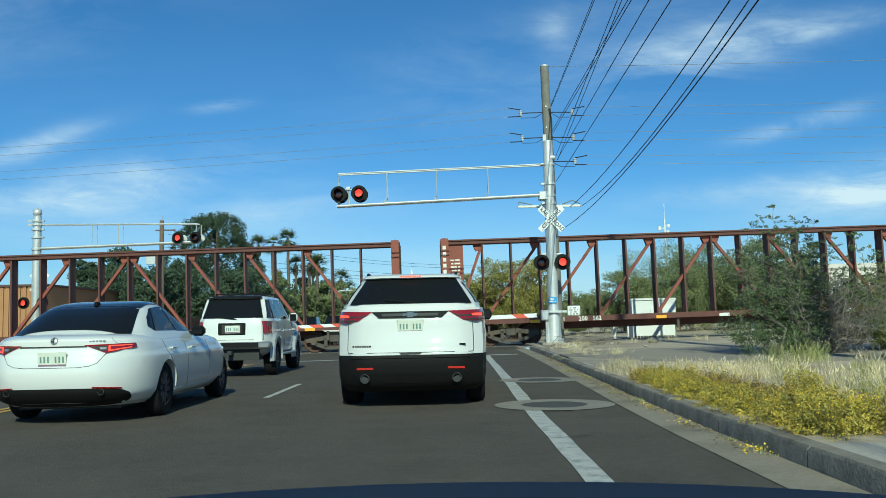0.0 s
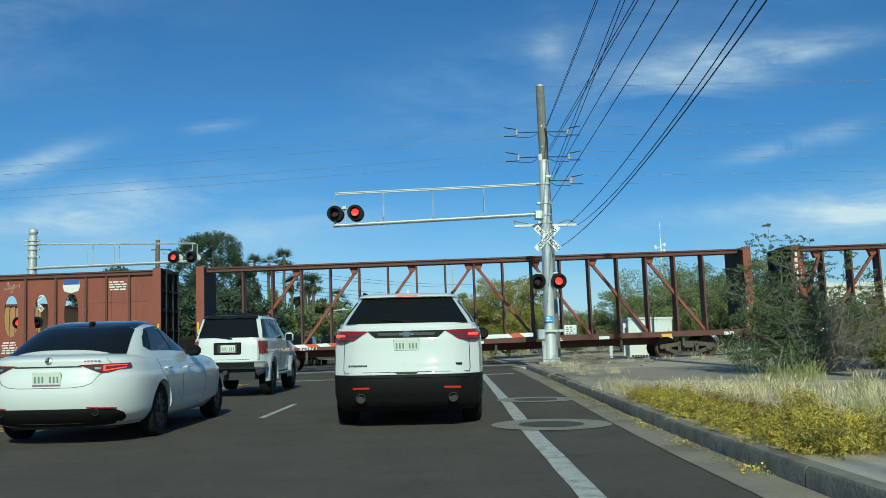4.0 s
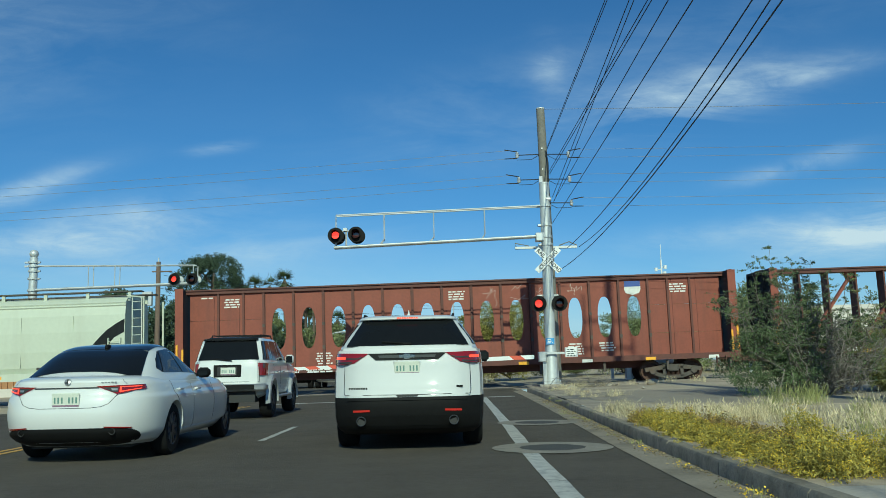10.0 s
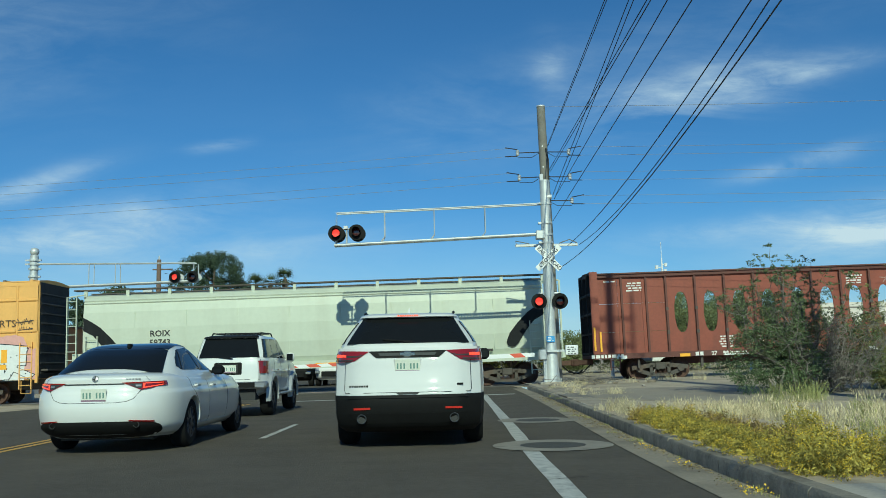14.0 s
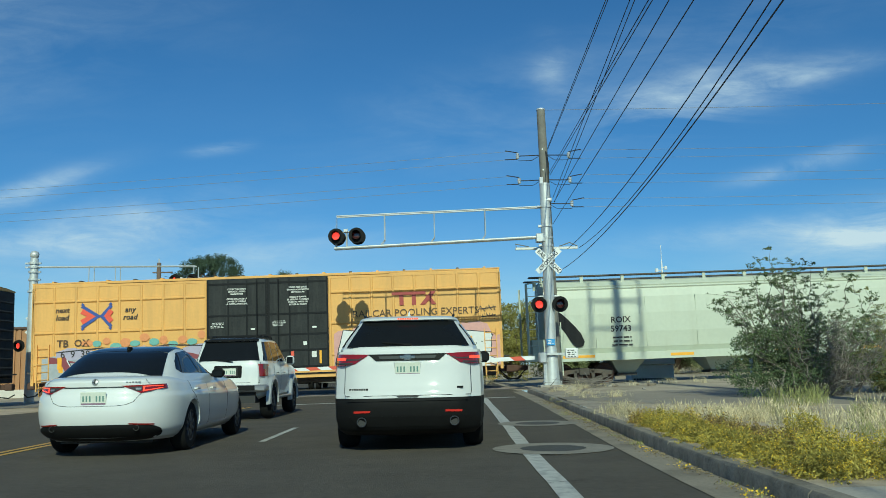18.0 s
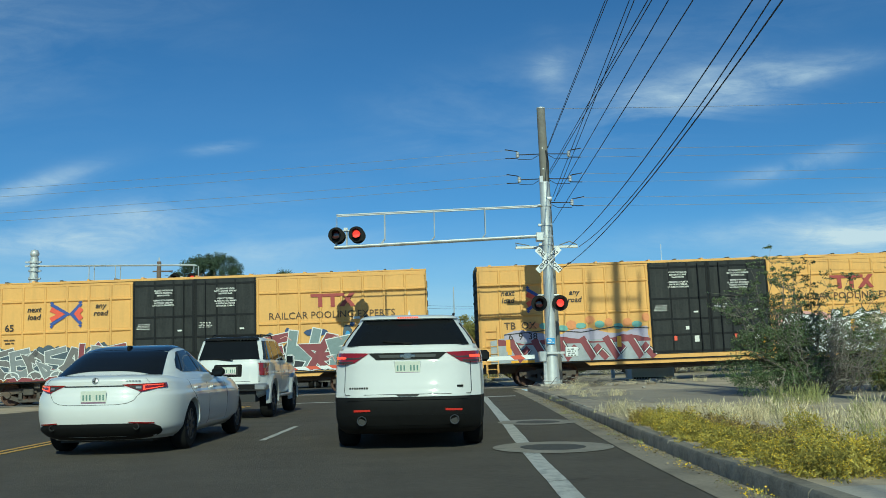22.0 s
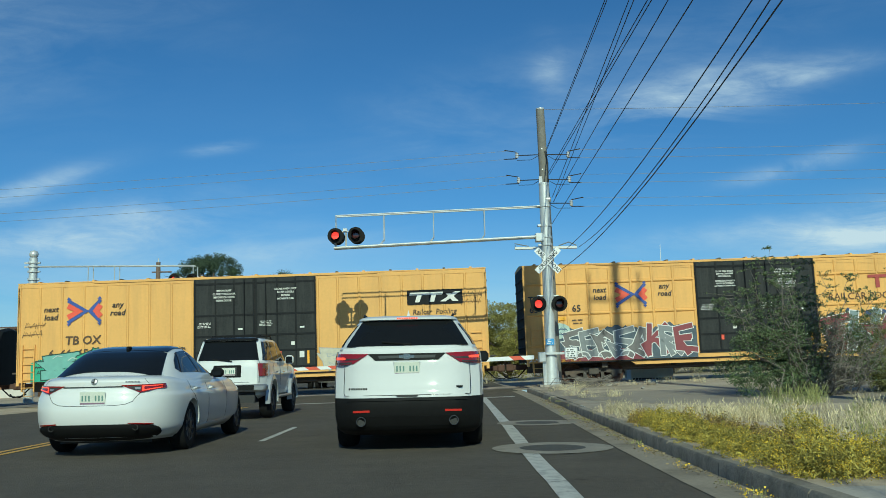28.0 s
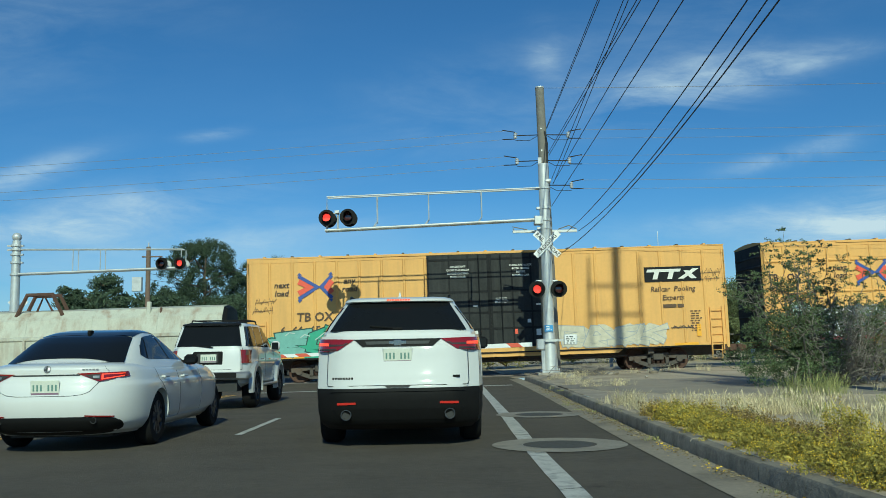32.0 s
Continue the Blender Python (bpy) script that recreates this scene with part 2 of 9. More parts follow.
def mesh_of(bm, name, material, sharp=None):
    bmesh.ops.recalc_face_normals(bm, faces=bm.faces)
    me = bpy.data.meshes.new(name)
    bm.to_mesh(me)
    bm.free()
    me.materials.append(material)
    if sharp is not None:
        me.shade_smooth()
        me.set_sharp_from_angle(angle=radians(sharp))
    return me


def part(name, bm, material, parent, label="", sharp=None, at=None):
    """One mesh object under a thing or under a part, in its parent's space."""
    ob = new(name, mesh_of(bm, name, material, sharp))
    ob.parent = parent
    if at is not None:
        ob.matrix_basis = at
    if label:
        ob["label"] = label
    return ob


def solo(name, bm, material, label, category="", group="", kind="", sharp=None, m=None):
    ob = new(name, mesh_of(bm, name, material, sharp))
    if m is not None:
        ob.matrix_world = m
    return tagged(ob, label, category, group, kind)


def B():
    return bmesh.new()


def box(bm, x0, x1, y0, y1, z0, z1, bevel=0.0, m=None):
    vs = [bm.verts.new((x, y, z)) for x in (x0, x1) for y in (y0, y1) for z in (z0, z1)]
    fs = [bm.faces.new([vs[i] for i in q]) for q in ((0, 1, 3, 2), (4, 6, 7, 5), (0, 4, 5, 1), (2, 3, 7, 6), (0, 2, 6, 4), (1, 5, 7, 3))]
    if bevel:
        es = list({e for f in fs for e in f.edges})
        r = bmesh.ops.bevel(bm, geom=es, offset=bevel, segments=1, affect="EDGES", profile=0.5)
        vs = list({v for f in r["faces"] for v in f.verts} | {v for v in vs if v.is_valid})
    if m is not None:
        bmesh.ops.transform(bm, matrix=m, verts=[v for v in vs if v.is_valid])
    return bm


def rod(bm, p, q, r, r2=None, n=10, caps=True):
    """A round bar from p to q."""
    p, q = Vector(p), Vector(q)
    r2 = r if r2 is None else r2
    d = (q - p).normalized()
    u = d.orthogonal().normalized()
    w = d.cross(u)
    a = [bm.verts.new(p + (u * math.cos(k * 2 * math.pi / n) + w * math.sin(k * 2 * math.pi / n)) * r) for k in range(n)]
    b = [bm.verts.new(q + (u * math.cos(k * 2 * math.pi / n) + w * math.sin(k * 2 * math.pi / n)) * r2) for k in range(n)]
    for k in range(n):
        bm.faces.new((a[k], a[(k + 1) % n], b[(k + 1) % n], b[k]))
    if caps:
        bm.faces.new(a[::-1])
        bm.faces.new(b)
    return bm


def tube(bm, pts, r, n=8):
    """A round bar bent through points, in one piece."""
    pts = [Vector(p) for p in pts]
    rings, u = [], None
    for i, p in enumerate(pts):
        d = (pts[min(i + 1, len(pts) - 1)] - pts[max(i - 1, 0)]).normalized()
        u = d.orthogonal().normalized() if u is None else (u - d * u.dot(d)).normalized()
        w = d.cross(u)
        rings.append([bm.verts.new(p + (u * math.cos(k * 2 * math.pi / n) + w * math.sin(k * 2 * math.pi / n)) * r) for k in range(n)])
    for a, b in zip(rings, rings[1:]):
        for k in range(n):
            bm.faces.new((a[k], a[(k + 1) % n], b[(k + 1) % n], b[k]))
    bm.faces.new(rings[0][::-1])
    bm.faces.new(rings[-1])
    return bm


def lathe(bm, profile, n=20, m=None):
    """Profile of (radius, height) pairs turned round z."""
    rings = []
    for r, z in profile:
        rings.append([bm.verts.new((r * math.cos(k * 2 * math.pi / n), r * math.sin(k * 2 * math.pi / n), z)) for k in range(n)] if r > 1e-5 else [bm.verts.new((0, 0, z))])
    for a, b in zip(rings, rings[1:]):
        for k in range(n):
            j = (k + 1) % n
            if len(a) == 1 and len(b) == 1:
                continue
            if len(a) == 1:
                bm.faces.new((a[0], b[j], b[k]))
            elif len(b) == 1:
                bm.faces.new((a[k], a[j], b[0]))
            else:
                bm.faces.new((a[k], a[j], b[j], b[k]))
    if m is not None:
        bmesh.ops.transform(bm, matrix=m, verts=[v for r in rings for v in r])
    return bm


def prism(bm, pts, y0, y1, m=None):
    """A flat outline of (x, z) points given thickness along y."""
    a = [bm.verts.new((x, y0, z)) for x, z in pts]
    b = [bm.verts.new((x, y1, z)) for x, z in pts]
    bm.faces.new(a)
    bm.faces.new(b[::-1])
    n = len(pts)
    for k in range(n):
        bm.faces.new((a[k], b[k], b[(k + 1) % n], a[(k + 1) % n]))
    if m is not None:
        bmesh.ops.transform(bm, matrix=m, verts=a + b)
    return bm


def lettering(text, size, material, parent, x, y, z, name="lettering", bold=0.0, shear=0.0, align="CENTER", stretch=1.0, label=""):
    """Flat letters that face -y, baseline middle at x, z in the parent's space."""
    cu = bpy.data.curves.new("letters", "FONT")
    cu.body, cu.size, cu.align_x, cu.align_y = text, size, align, "CENTER"
    cu.shear, cu.offset, cu.extrude, cu.resolution_u = shear, bold * size, 0.001, 2
    tmp = new("letters", cu)
    me = bpy.data.meshes.new_from_object(tmp.evaluated_get(bpy.context.evaluated_depsgraph_get()))
    bpy.data.objects.remove(tmp)
    bpy.data.curves.remove(cu)
    me.materials.clear()
    me.materials.append(material)
    me.transform(Matrix.Translation((x, y, z)) @ Matrix.Rotation(radians(90), 4, "X") @ Matrix.Diagonal((stretch, 1, 1, 1)))
    ob = new(name, me)
    ob.parent = parent
    if label:
        ob["label"] = label
    return tagged(ob, kind="stuff") if size < 0.2 else ob


def bars(bm, x, z, w, rows, y, h=0.05, gap=0.04, seed=1, word=0.22):
    """Writing too small to read: rows of short plain bars."""
    rnd = random.Random(seed)
    for k in range(rows):
        u = x - w / 2 + rnd.uniform(0, 0.15) * w
        end = x + w / 2 - rnd.uniform(0, 0.15) * w
        zz = z - k * (h + gap)
        while u < end - 0.03:
            v = min(end, u + word * rnd.uniform(0.5, 1.4))
            box(bm, u, v, y - 0.002, y + 0.002, zz - h / 2, zz + h / 2)
            u = v + 0.05
    return bm

# ---- ground, road, kerb ----
TRACK_Y, TRACK_M = 37.6 + 1.6, 0.0168   # track centre line: y = TRACK_Y + TRACK_M * x
KERB_X = 2.66


def kx(y):
    """Face of the kerb: it swings gently away from the lane line."""
    return float(np.interp(y, (-20, 8, 11, 14, 18, 22, 29, 36), (2.48, 2.49, 2.54, 2.63, 2.76, 2.87, 3.0, 3.06)))


def sheet(name, xs, ys, material, lift, label, kind="structure", hole=None, wob=0.0, category="", along=False):
    bm = B()
    vs = {}
    for i, x in enumerate(xs):
        for j, y in enumerate(ys):
            w = wob * (noise.noise(Vector((x * 0.7, y * 0.7, 3))) + 0.5 * noise.noise(Vector((x * 2.1, y * 2.1, 9))))
            vs[i, j] = bm.verts.new((x + (kx(y) - KERB_X) * along * (1 - smooth(2.9, 9, x)), y, gz(x, y) + lift + w))
    for i in range(len(xs) - 1):
        for j in range(len(ys) - 1):
            if hole and hole((xs[i] + xs[i + 1]) / 2, (ys[j] + ys[j + 1]) / 2):
                continue
            bm.faces.new((vs[i, j], vs[i + 1, j], vs[i + 1, j + 1], vs[i, j + 1]))
    return solo(name, bm, material, label, category, kind=kind, sharp=60)


def steps(a, b, n):
    return [a + (b - a) * k / n for k in range(n + 1)]


GX = [-2500, -900, -300, -120, -80] + steps(-60, -16, 22) + steps(-14, 2, 16) + [KERB_X + 0.16] + steps(3.4, 12, 28) + steps(13, 60, 30) + [80, 120, 300, 900, 2500]
GY = [-300, -60, -20] + steps(-10, 5, 8) + steps(5.5, 36, 70) + steps(37, 70, 34) + steps(75, 150, 15) + [200, 320, 700, 2500]
sheet("ground", GX, GY, DIRT, 0.0, "dry tan desert soil with scattered stubble", hole=lambda x, y: -13.9 < x < (3.3 if y < 35.6 else KERB_X + 0.1) and y < 160, wob=0.0)
sheet("verge_ground", [KERB_X + 0.16] + steps(3.4, 12, 34) + steps(13, 40, 27), [6.2] + steps(6.6, 35.6, 80), DIRT, 0.15, "raised dry soil verge behind the kerb", wob=0.012, along=True)
sheet("road", [-14] + steps(-12, 2, 14) + [2.9], [-80, -20, 0] + steps(4, 36.6, 40) + [37.4], ASPHALT, 0.0, "dark grey worn asphalt road with faint cracks")
sheet("road_beyond", [-14] + steps(-12, 2, 7) + [2.9], [41.2, 44, 50, 60, 80, 120, 160, 260, 420], ASPHALT, 0.004, "asphalt road running on beyond the tracks")
sheet("crossing_panel", steps(-16, 6, 22), [37.0, 37.6, 38.2, 38.44], PANEL, 0.006, "dark worn crossing panel along the rail")
sheet("crossing_panel", steps(-16, 6, 22), [38.56, 39.2, 39.84], PANEL, 0.006, "dark worn crossing panel between the rails")
sheet("crossing_panel", steps(-16, 6, 22), [39.98, 40.6, 41.4], PANEL, 0.006, "dark worn crossing panel along the rail")
sheet("ballast_bed", steps(-60, -16, 22), [36.6, 37.4, 39.2, 41, 41.8], BALLAST, 0.02, "crushed grey ballast under the track", kind="structure", wob=0.03)
sheet("ballast_bed", steps(6, 60, 30), [36.9, 37.4, 39.2, 41, 41.8], BALLAST, 0.06, "crushed grey ballast under the track", kind="structure", wob=0.03)
for dy in (-0.72, 0.72):
    bm = B()
    for x in range(-64, 64, 4):
        y0, y1 = TRACK_Y + TRACK_M * x + dy, TRACK_Y + TRACK_M * (x + 4) + dy
        a = [bm.verts.new((x + 4 * e, (y0, y1)[e] + o, gz(x + 4 * e, 38) + z)) for e, o, z in ((0, -0.035, -0.1), (0, 0.035, -0.1), (0, 0.035, 0.03), (0, -0.035, 0.03), (1, -0.035, -0.1), (1, 0.035, -0.1), (1, 0.035, 0.03), (1, -0.035, 0.03))]
        for q in ((0, 1, 5, 4), (1, 2, 6, 5), (2, 3, 7, 6), (3, 0, 4, 7)):
            bm.faces.new([a[k] for k in q])
    solo("rail", bm, STEEL, "long steel rail polished on top", "rail", kind="structure")

# gutter, kerb stones, sidewalk slab
sheet("gutter", [2.25, 2.45, KERB_X + 0.02], [-20, 0] + steps(3, 36.4, 34), GUTTER, 0.006, "stained concrete gutter pan beside the kerb", along=True)
kerb = thing("kerb", pose(0, 0, 0), "weathered grey concrete kerb with dark joints", "kerb", kind="structure")


def kerb_mesh(length):
    bm = B()
    pr = [(0, -0.1), (0.012, 0.125), (0.035, 0.15), (0.165, 0.152), (0.165, -0.1)]
    prism(bm, pr, 0.006, length - 0.006)
    return mesh_of(bm, "kerb_stone", KERBSTONE, 40)


KM = kerb_mesh(2.0)
for k in range(-4, 16):
    y = 0.24 + 2.0 * k
    if y > 33:
        break
    ob = new("kerb_stone", KM)
    ob.parent = kerb
    ob.matrix_basis = pose(kx(y) + random.uniform(-0.008, 0.008), y, gz(KERB_X, y) + random.uniform(-0.008, 0.006), 0, 0, -math.degrees(math.atan((kx(y + 2) - kx(y)) / 2)) + random.uniform(-0.12, 0.12))
bm = B()
box(bm, kx(0) + 0.17, 5.2, -6, 6.35, 0.02, 0.155, 0.01)
solo("sidewalk_slab", bm, CONCRETE, "pale concrete sidewalk slab ending at the shrubs", "sidewalk", kind="structure")

# paved path across the verge
bm = B()
PX = steps(3.0, 16, 26)
lo = [17.6 + 0.9 * math.sin(x * 0.4) - 0.25 * (x - 3) * (x > 6) * 0.4 for x in PX]
for i, x in enumerate(PX):
    y0 = lo[i] + 3.2 * (1 - smooth(3.0, 5.0, x))
    y1 = 25.6 + 0.05 * (x - 3) - 2.2 * (1 - smooth(3.0, 5.0, x))
    lo[i] = [bm.verts.new((x, y, gz(x, y) + (0.168 if 0 < j < 9 else 0.11))) for j, y in enumerate([y0 - 0.05] + steps(y0, y1, 7) + [y1 + 0.05])]
for a, b in zip(lo, lo[1:]):
    for j in range(9):
        bm.faces.new((a[j], b[j], b[j + 1], a[j + 1]))
solo("path", bm, PATH_MAT, "grey paved footpath crossing the verge", kind="structure")


# paint
def stripe(name, x0, x1, y0, y1, material, label, n=12, lift=0.006):
    bm = B()
    ys = steps(y0, y1, n)
    a = [(bm.verts.new((x0 + random.uniform(-.004, .004), y, gz(x0, y) + lift)), bm.verts.new((x1 + random.uniform(-.004, .004), y, gz(x1, y) + lift))) for y in ys]
    for p, q in zip(a, a[1:]):
        bm.faces.new((p[0], p[1], q[1], q[0]))
    return solo(name, bm, material, label, "road marking", kind="structure")


bm = B()
prev = None
for y in steps(-20, 28.2, 60):
    xm = float(np.interp(y, (-20, 6, 10.7, 15, 20.5, 28.2), (0.96, 0.975, 1.005, 1.085, 1.17, 1.27)))
    cur = [bm.verts.new((xm + d + random.uniform(-.006, .006), y, gz(xm, y) + 0.006)) for d in (-0.078, 0.11)]
    if prev:
        bm.faces.new((prev[0], prev[1], cur[1], cur[0]))
    prev = cur
solo("bike_lane_line", bm, LINE_W, "worn solid white bike lane line with cracks", "road marking", kind="structure")
for y in (-10.9, 1.1, 13.34, 25.5):
    stripe("lane_dash", -2.77, -2.67, y, y + 3.05, LINE_W, "short white lane dash on asphalt")
stripe("centre_line", -6.02, -5.92, -20, 27.5, LINE_Y, "yellow painted centre line", 30)
stripe("centre_line", -6.22, -6.12, -20, 27.5, LINE_Y, "yellow painted centre line", 30)
bm = B()
for x in steps(-5.9, 2.3, 16)[:-1]:
    y = 28.3
    v = [bm.verts.new((a, b, gz(a, b) + 0.007)) for a, b in ((x, y), (x + 0.5125, y), (x + 0.5125, y + 0.5), (x, y + 0.5))]
    bm.faces.new(v)
solo("stop_line", bm, LINE_W, "worn white stop line across the lanes", "road marking", kind="structure")


def ring(name, cx, cy, r0, r1, material, lift, label, n=40):
    bm = B()
    a = [bm.verts.new((cx + r1 * math.cos(k * 2 * math.pi / n), cy + r1 * math.sin(k * 2 * math.pi / n), gz(cx, cy) + lift)) for k in range(n)]
    if r0 <= 0:
        bm.faces.new(a)
    else:
        b = [bm.verts.new((cx + r0 * math.cos(k * 2 * math.pi / n), cy + r0 * math.sin(k * 2 * math.pi / n), gz(cx, cy) + lift)) for k in range(n)]
        for k in range(n):
            bm.faces.new((a[k], a[(k + 1) % n], b[(k + 1) % n], b[k]))
    return solo(name, bm, material, label, "manhole", kind="structure")


IRON = mat("manhole_iron", (0.075, 0.07, 0.06), 0.8, 0.1, var=0.3, scale=14, bump=0.5)
for cx, cy, r in ((1.36, 11.3, 0.76), (1.68, 16.1, 0.72)):
    ring("manhole_collar", cx, cy, r * 0.55, r, COLLAR, 0.008, "pale concrete collar round a manhole")
    ring("manhole_cover", cx, cy, 0, r * 0.545, IRON, 0.009, "dark cast iron manhole cover flush with the road")


# cracks in the worn surface
CRACK = mat("crack_dark", (0.022, 0.020, 0.018), 0.95, var=0.2, spec=0.2)
rc = random.Random(12)
for x0, y0, x1, y1 in ((0.93, 5.3, 1.25, 5.15), (0.9, 8.05, 1.3, 8.2), (0.55, 10.75, 1.5, 10.35), (0.95, 12.6, 1.3, 12.5), (0.9, 14.7, 1.4, 14.85), (0.93, 18.2, 1.2, 18.1)):
    bm = B()
    n = 12
    prev = None
    for k in range(n + 1):
        t = k / n
        x, y = x0 + (x1 - x0) * t + rc.uniform(-0.02, 0.02), y0 + (y1 - y0) * t + rc.uniform(-0.02, 0.02)
        w = rc.uniform(0.004, 0.009)
        dx, dy = (w, 0) if abs(y1 - y0) > abs(x1 - x0) else (0, w)
        cur = [bm.verts.new((x - dx, y - dy, gz(x, y) + 0.0075)), bm.verts.new((x + dx, y + dy, gz(x, y) + 0.0075))]
        if prev:
            bm.faces.new((prev[0], prev[1], cur[1], cur[0]))
        prev = cur
    solo("road_crack", bm, CRACK, "thin dark crack in the worn road", "road crack", kind="structure")

# ---- crossing signals ----
WHITE_P = mat("sign_white", (0.78, 0.78, 0.76), 0.5, var=0.05)
BLACK_P = mat("sign_black", (0.02, 0.02, 0.02), 0.6, var=0.1)
RED_P = mat("gate_red", (0.62, 0.10, 0.05), 0.45, var=0.08)
LAMP_LIT = mat("signal_lamp_lit", (1.0, 0.055, 0.035), 0.4, var=0.05, emit=1.6)
LAMP_DARK = mat("signal_lamp_dark", (0.05, 0.008, 0.008), 0.2, var=0.1, coat=0.8)
flash_lens = []   # (object, local pose, lit first)


def signal_lamp(parent, x, y, z, first, name="signal_lamp", face=0):
    """Round flashing lamp: black back disc, hood, and a lens that turns its lit face out by turns."""
    m = pose(x, y, z, 90, 0, face)
    bm = B()
    lathe(bm, [(0.0, -0.02), (0.30, -0.02), (0.30, 0.0), (0.165, 0.0)], 28)
    lathe(bm, [(0.165, -0.02), (0.165, 0.16), (0.155, 0.16), (0.155, 0.0)], 24)
    lamp = part(name, bm, PLASTIC, parent, "black round signal lamp with a hood", 40, m)
    bm = B()
    lathe(bm, [(0.0, -0.19), (0.10, -0.19), (0.16, -0.12), (0.16, -0.022)], 20)
    part("housing", bm, BLACK_P, lamp, "", 40)
    bm = B()   # visor
    n = 14
    a = []
    for k in range(n + 1):
        w = math.pi * (k / n * 1.25 - 0.125)
        c, s = math.cos(w), math.sin(w)
        a.append([bm.verts.new((r * c, r * s, h)) for r, h in ((0.17, 0.0), (0.17, 0.30 * max(0.25, s) + 0.02), (0.176, 0.30 * max(0.25, s) + 0.02), (0.176, 0.0))])
    for p, q in zip(a, a[1:]):
        for j in range(3):
            bm.faces.new((p[j], q[j], q[j + 1], p[j + 1]))
    part("visor", bm, PLASTIC, lamp, "", 40)
    bm = B()
    lathe(bm, [(0.0, 0.02), (0.08, 0.016), (0.145, 0.002), (0.145, -0.002), (0.08, -0.016), (0.0, -0.02)], 24)
    lens = part("lens", bm, LAMP_LIT, lamp, "round red lens", 50)
    lens.data.materials.append(LAMP_DARK)
    for p in lens.data.polygons:
        p.material_index = 0 if p.center.z > 0 else 1
    flash_lens.append((lens, Matrix.Translation((0, 0, 0.0)), first))
    return lamp


def lattice_sign(parent, x, y, z, face=0):
    """The crossed white boards with black letters."""
    for k, (ang, words) in enumerate(((-45, (("RAIL", -0.36), ("ROAD", 0.38))), (45, (("CROSSING", 0.0),)))):
        bm = B()
        box(bm, -0.61, 0.61, -0.004 - 0.006 * k, 0.002 - 0.006 * k, -0.115, 0.115)
        board = part("board", bm, WHITE_P, parent, "white crossing board with black letters", None, pose(x, y, z, 0, 0, face) @ pose(0, 0, 0, 0, -ang, 0))
        for w, u in words:
            lettering(w, 0.215, BLACK_P, board, u, -0.0065 - 0.006 * k, 0.0, bold=0.012, stretch=0.92 if len(w) > 5 else 0.88)


sig = thing("crossing_signal", pose(4.08, 33.3, gz(4.08, 33.3) + 0.1), "galvanised crossing signal mast with cantilever arm and flashing red lamps", "crossing signal")
SZ = gz(4.08, 33.3) + 0.1
bm = B(); box(bm, -0.5, 0.5, -0.5, 0.5, -0.3, 0.12, 0.02); part("footing", bm, CONCRETE, sig, "concrete footing")
bm = B(); rod(bm, (0, 0, 0.12), (0, 0, 0.18), 0.36, n=20); rod(bm, (0, 0, 0.18), (0, 0, 1.55), 0.30, 0.205, n=24); rod(bm, (0, 0, 1.55), (-0.02, 0, 7.75), 0.205, 0.19, n=24)
part("mast", bm, GALV, sig, "tapered galvanised steel mast", 40)
for k in range(8):
    a = k * math.pi / 4
    bm = B(); rod(bm, (0.33 * math.cos(a), 0.33 * math.sin(a), 0.15), (0.33 * math.cos(a), 0.33 * math.sin(a), 0.26), 0.022, n=6); part("bolt", bm, GALV, sig)
for z in (5.85, 5.55, 7.05, 6.3):
    bm = B(); rod(bm, (0, 0, z - SZ - 0.04), (0, 0, z - SZ + 0.04), 0.225, n=20); box(bm, -0.32, -0.18, -0.1, 0.1, z - SZ - 0.035, z - SZ + 0.035); part("clamp", bm, GALV, sig)
TILT = 0.028
arm_z = 5.88 - SZ


def az(x):
    return arm_z + TILT * x


bm = B(); box(bm, -0.42, -0.1, -0.2, 0.2, arm_z - 0.2, arm_z + 0.12, 0.02); part("arm_bracket", bm, GALV, sig)
bm = B()
tube(bm, [(-0.3, -0.12, az(-0.3)), (-8.12, -0.12, az(-8.12) - 0.06)], 0.05)
part("lower_chord", bm, GALV, sig, "", 40)
bm = B()
tube(bm, [(-0.3, 0.14, az(-0.3)), (-8.12, 0.14, az(-8.12) - 0.06)], 0.045)
part("lower_chord", bm, GALV, sig, "", 40)
bm = B()
for k in range(50):   # walkway grating rungs
    x = -0.9 - k * 0.13
    box(bm, x - 0.03, x + 0.03, -0.1, 0.12, az(x) - 0.03 - 0.06 * (-x / 8.1), az(x) - 0.005 - 0.06 * (-x / 8.1))
part("walkway_grating", bm, GALV, sig)
for yy in (-0.14, 0.16):
    bm = B()
    tube(bm, [(-0.2, yy, az(-0.2) + 1.17), (-8.04, yy, az(-8.04) + 1.18), (-8.06, yy, az(-8.06) - 0.04)], 0.026)
    part("handrail", bm, GALV, sig, "", 40)
    for x in (-2.35, -4.3, -6.2):
        bm = B(); tube(bm, [(x, yy, az(x) + 1.17), (x, yy, az(x) + 0.18), (x - 0.14, yy, az(x))], 0.02); part("rail_post", bm, GALV, sig)
for x in (-8.03, -7.26):
    signal_lamp(sig, x, -0.32, az(x) + 0.38, x < -7.5)
    signal_lamp(sig, x, 0.34, az(x) + 0.40, x < -7.5, face=180)
bm = B(); tube(bm, [(-8.03, -0.1, az(-8) + 0.55), (-7.26, -0.1, az(-7.3) + 0.55)], 0.03); tube(bm, [(-7.65, -0.1, az(-7.6)), (-7.65, -0.1, az(-7.6) + 0.62)], 0.035); box(bm, -7.75, -7.6, -0.2, 0, az(-7.6) + 0.55, az(-7.6) + 0.66); part("lamp_bracket", bm, GALV, sig)
lattice_sign(sig, 0.0, -0.24, 4.93 - SZ)
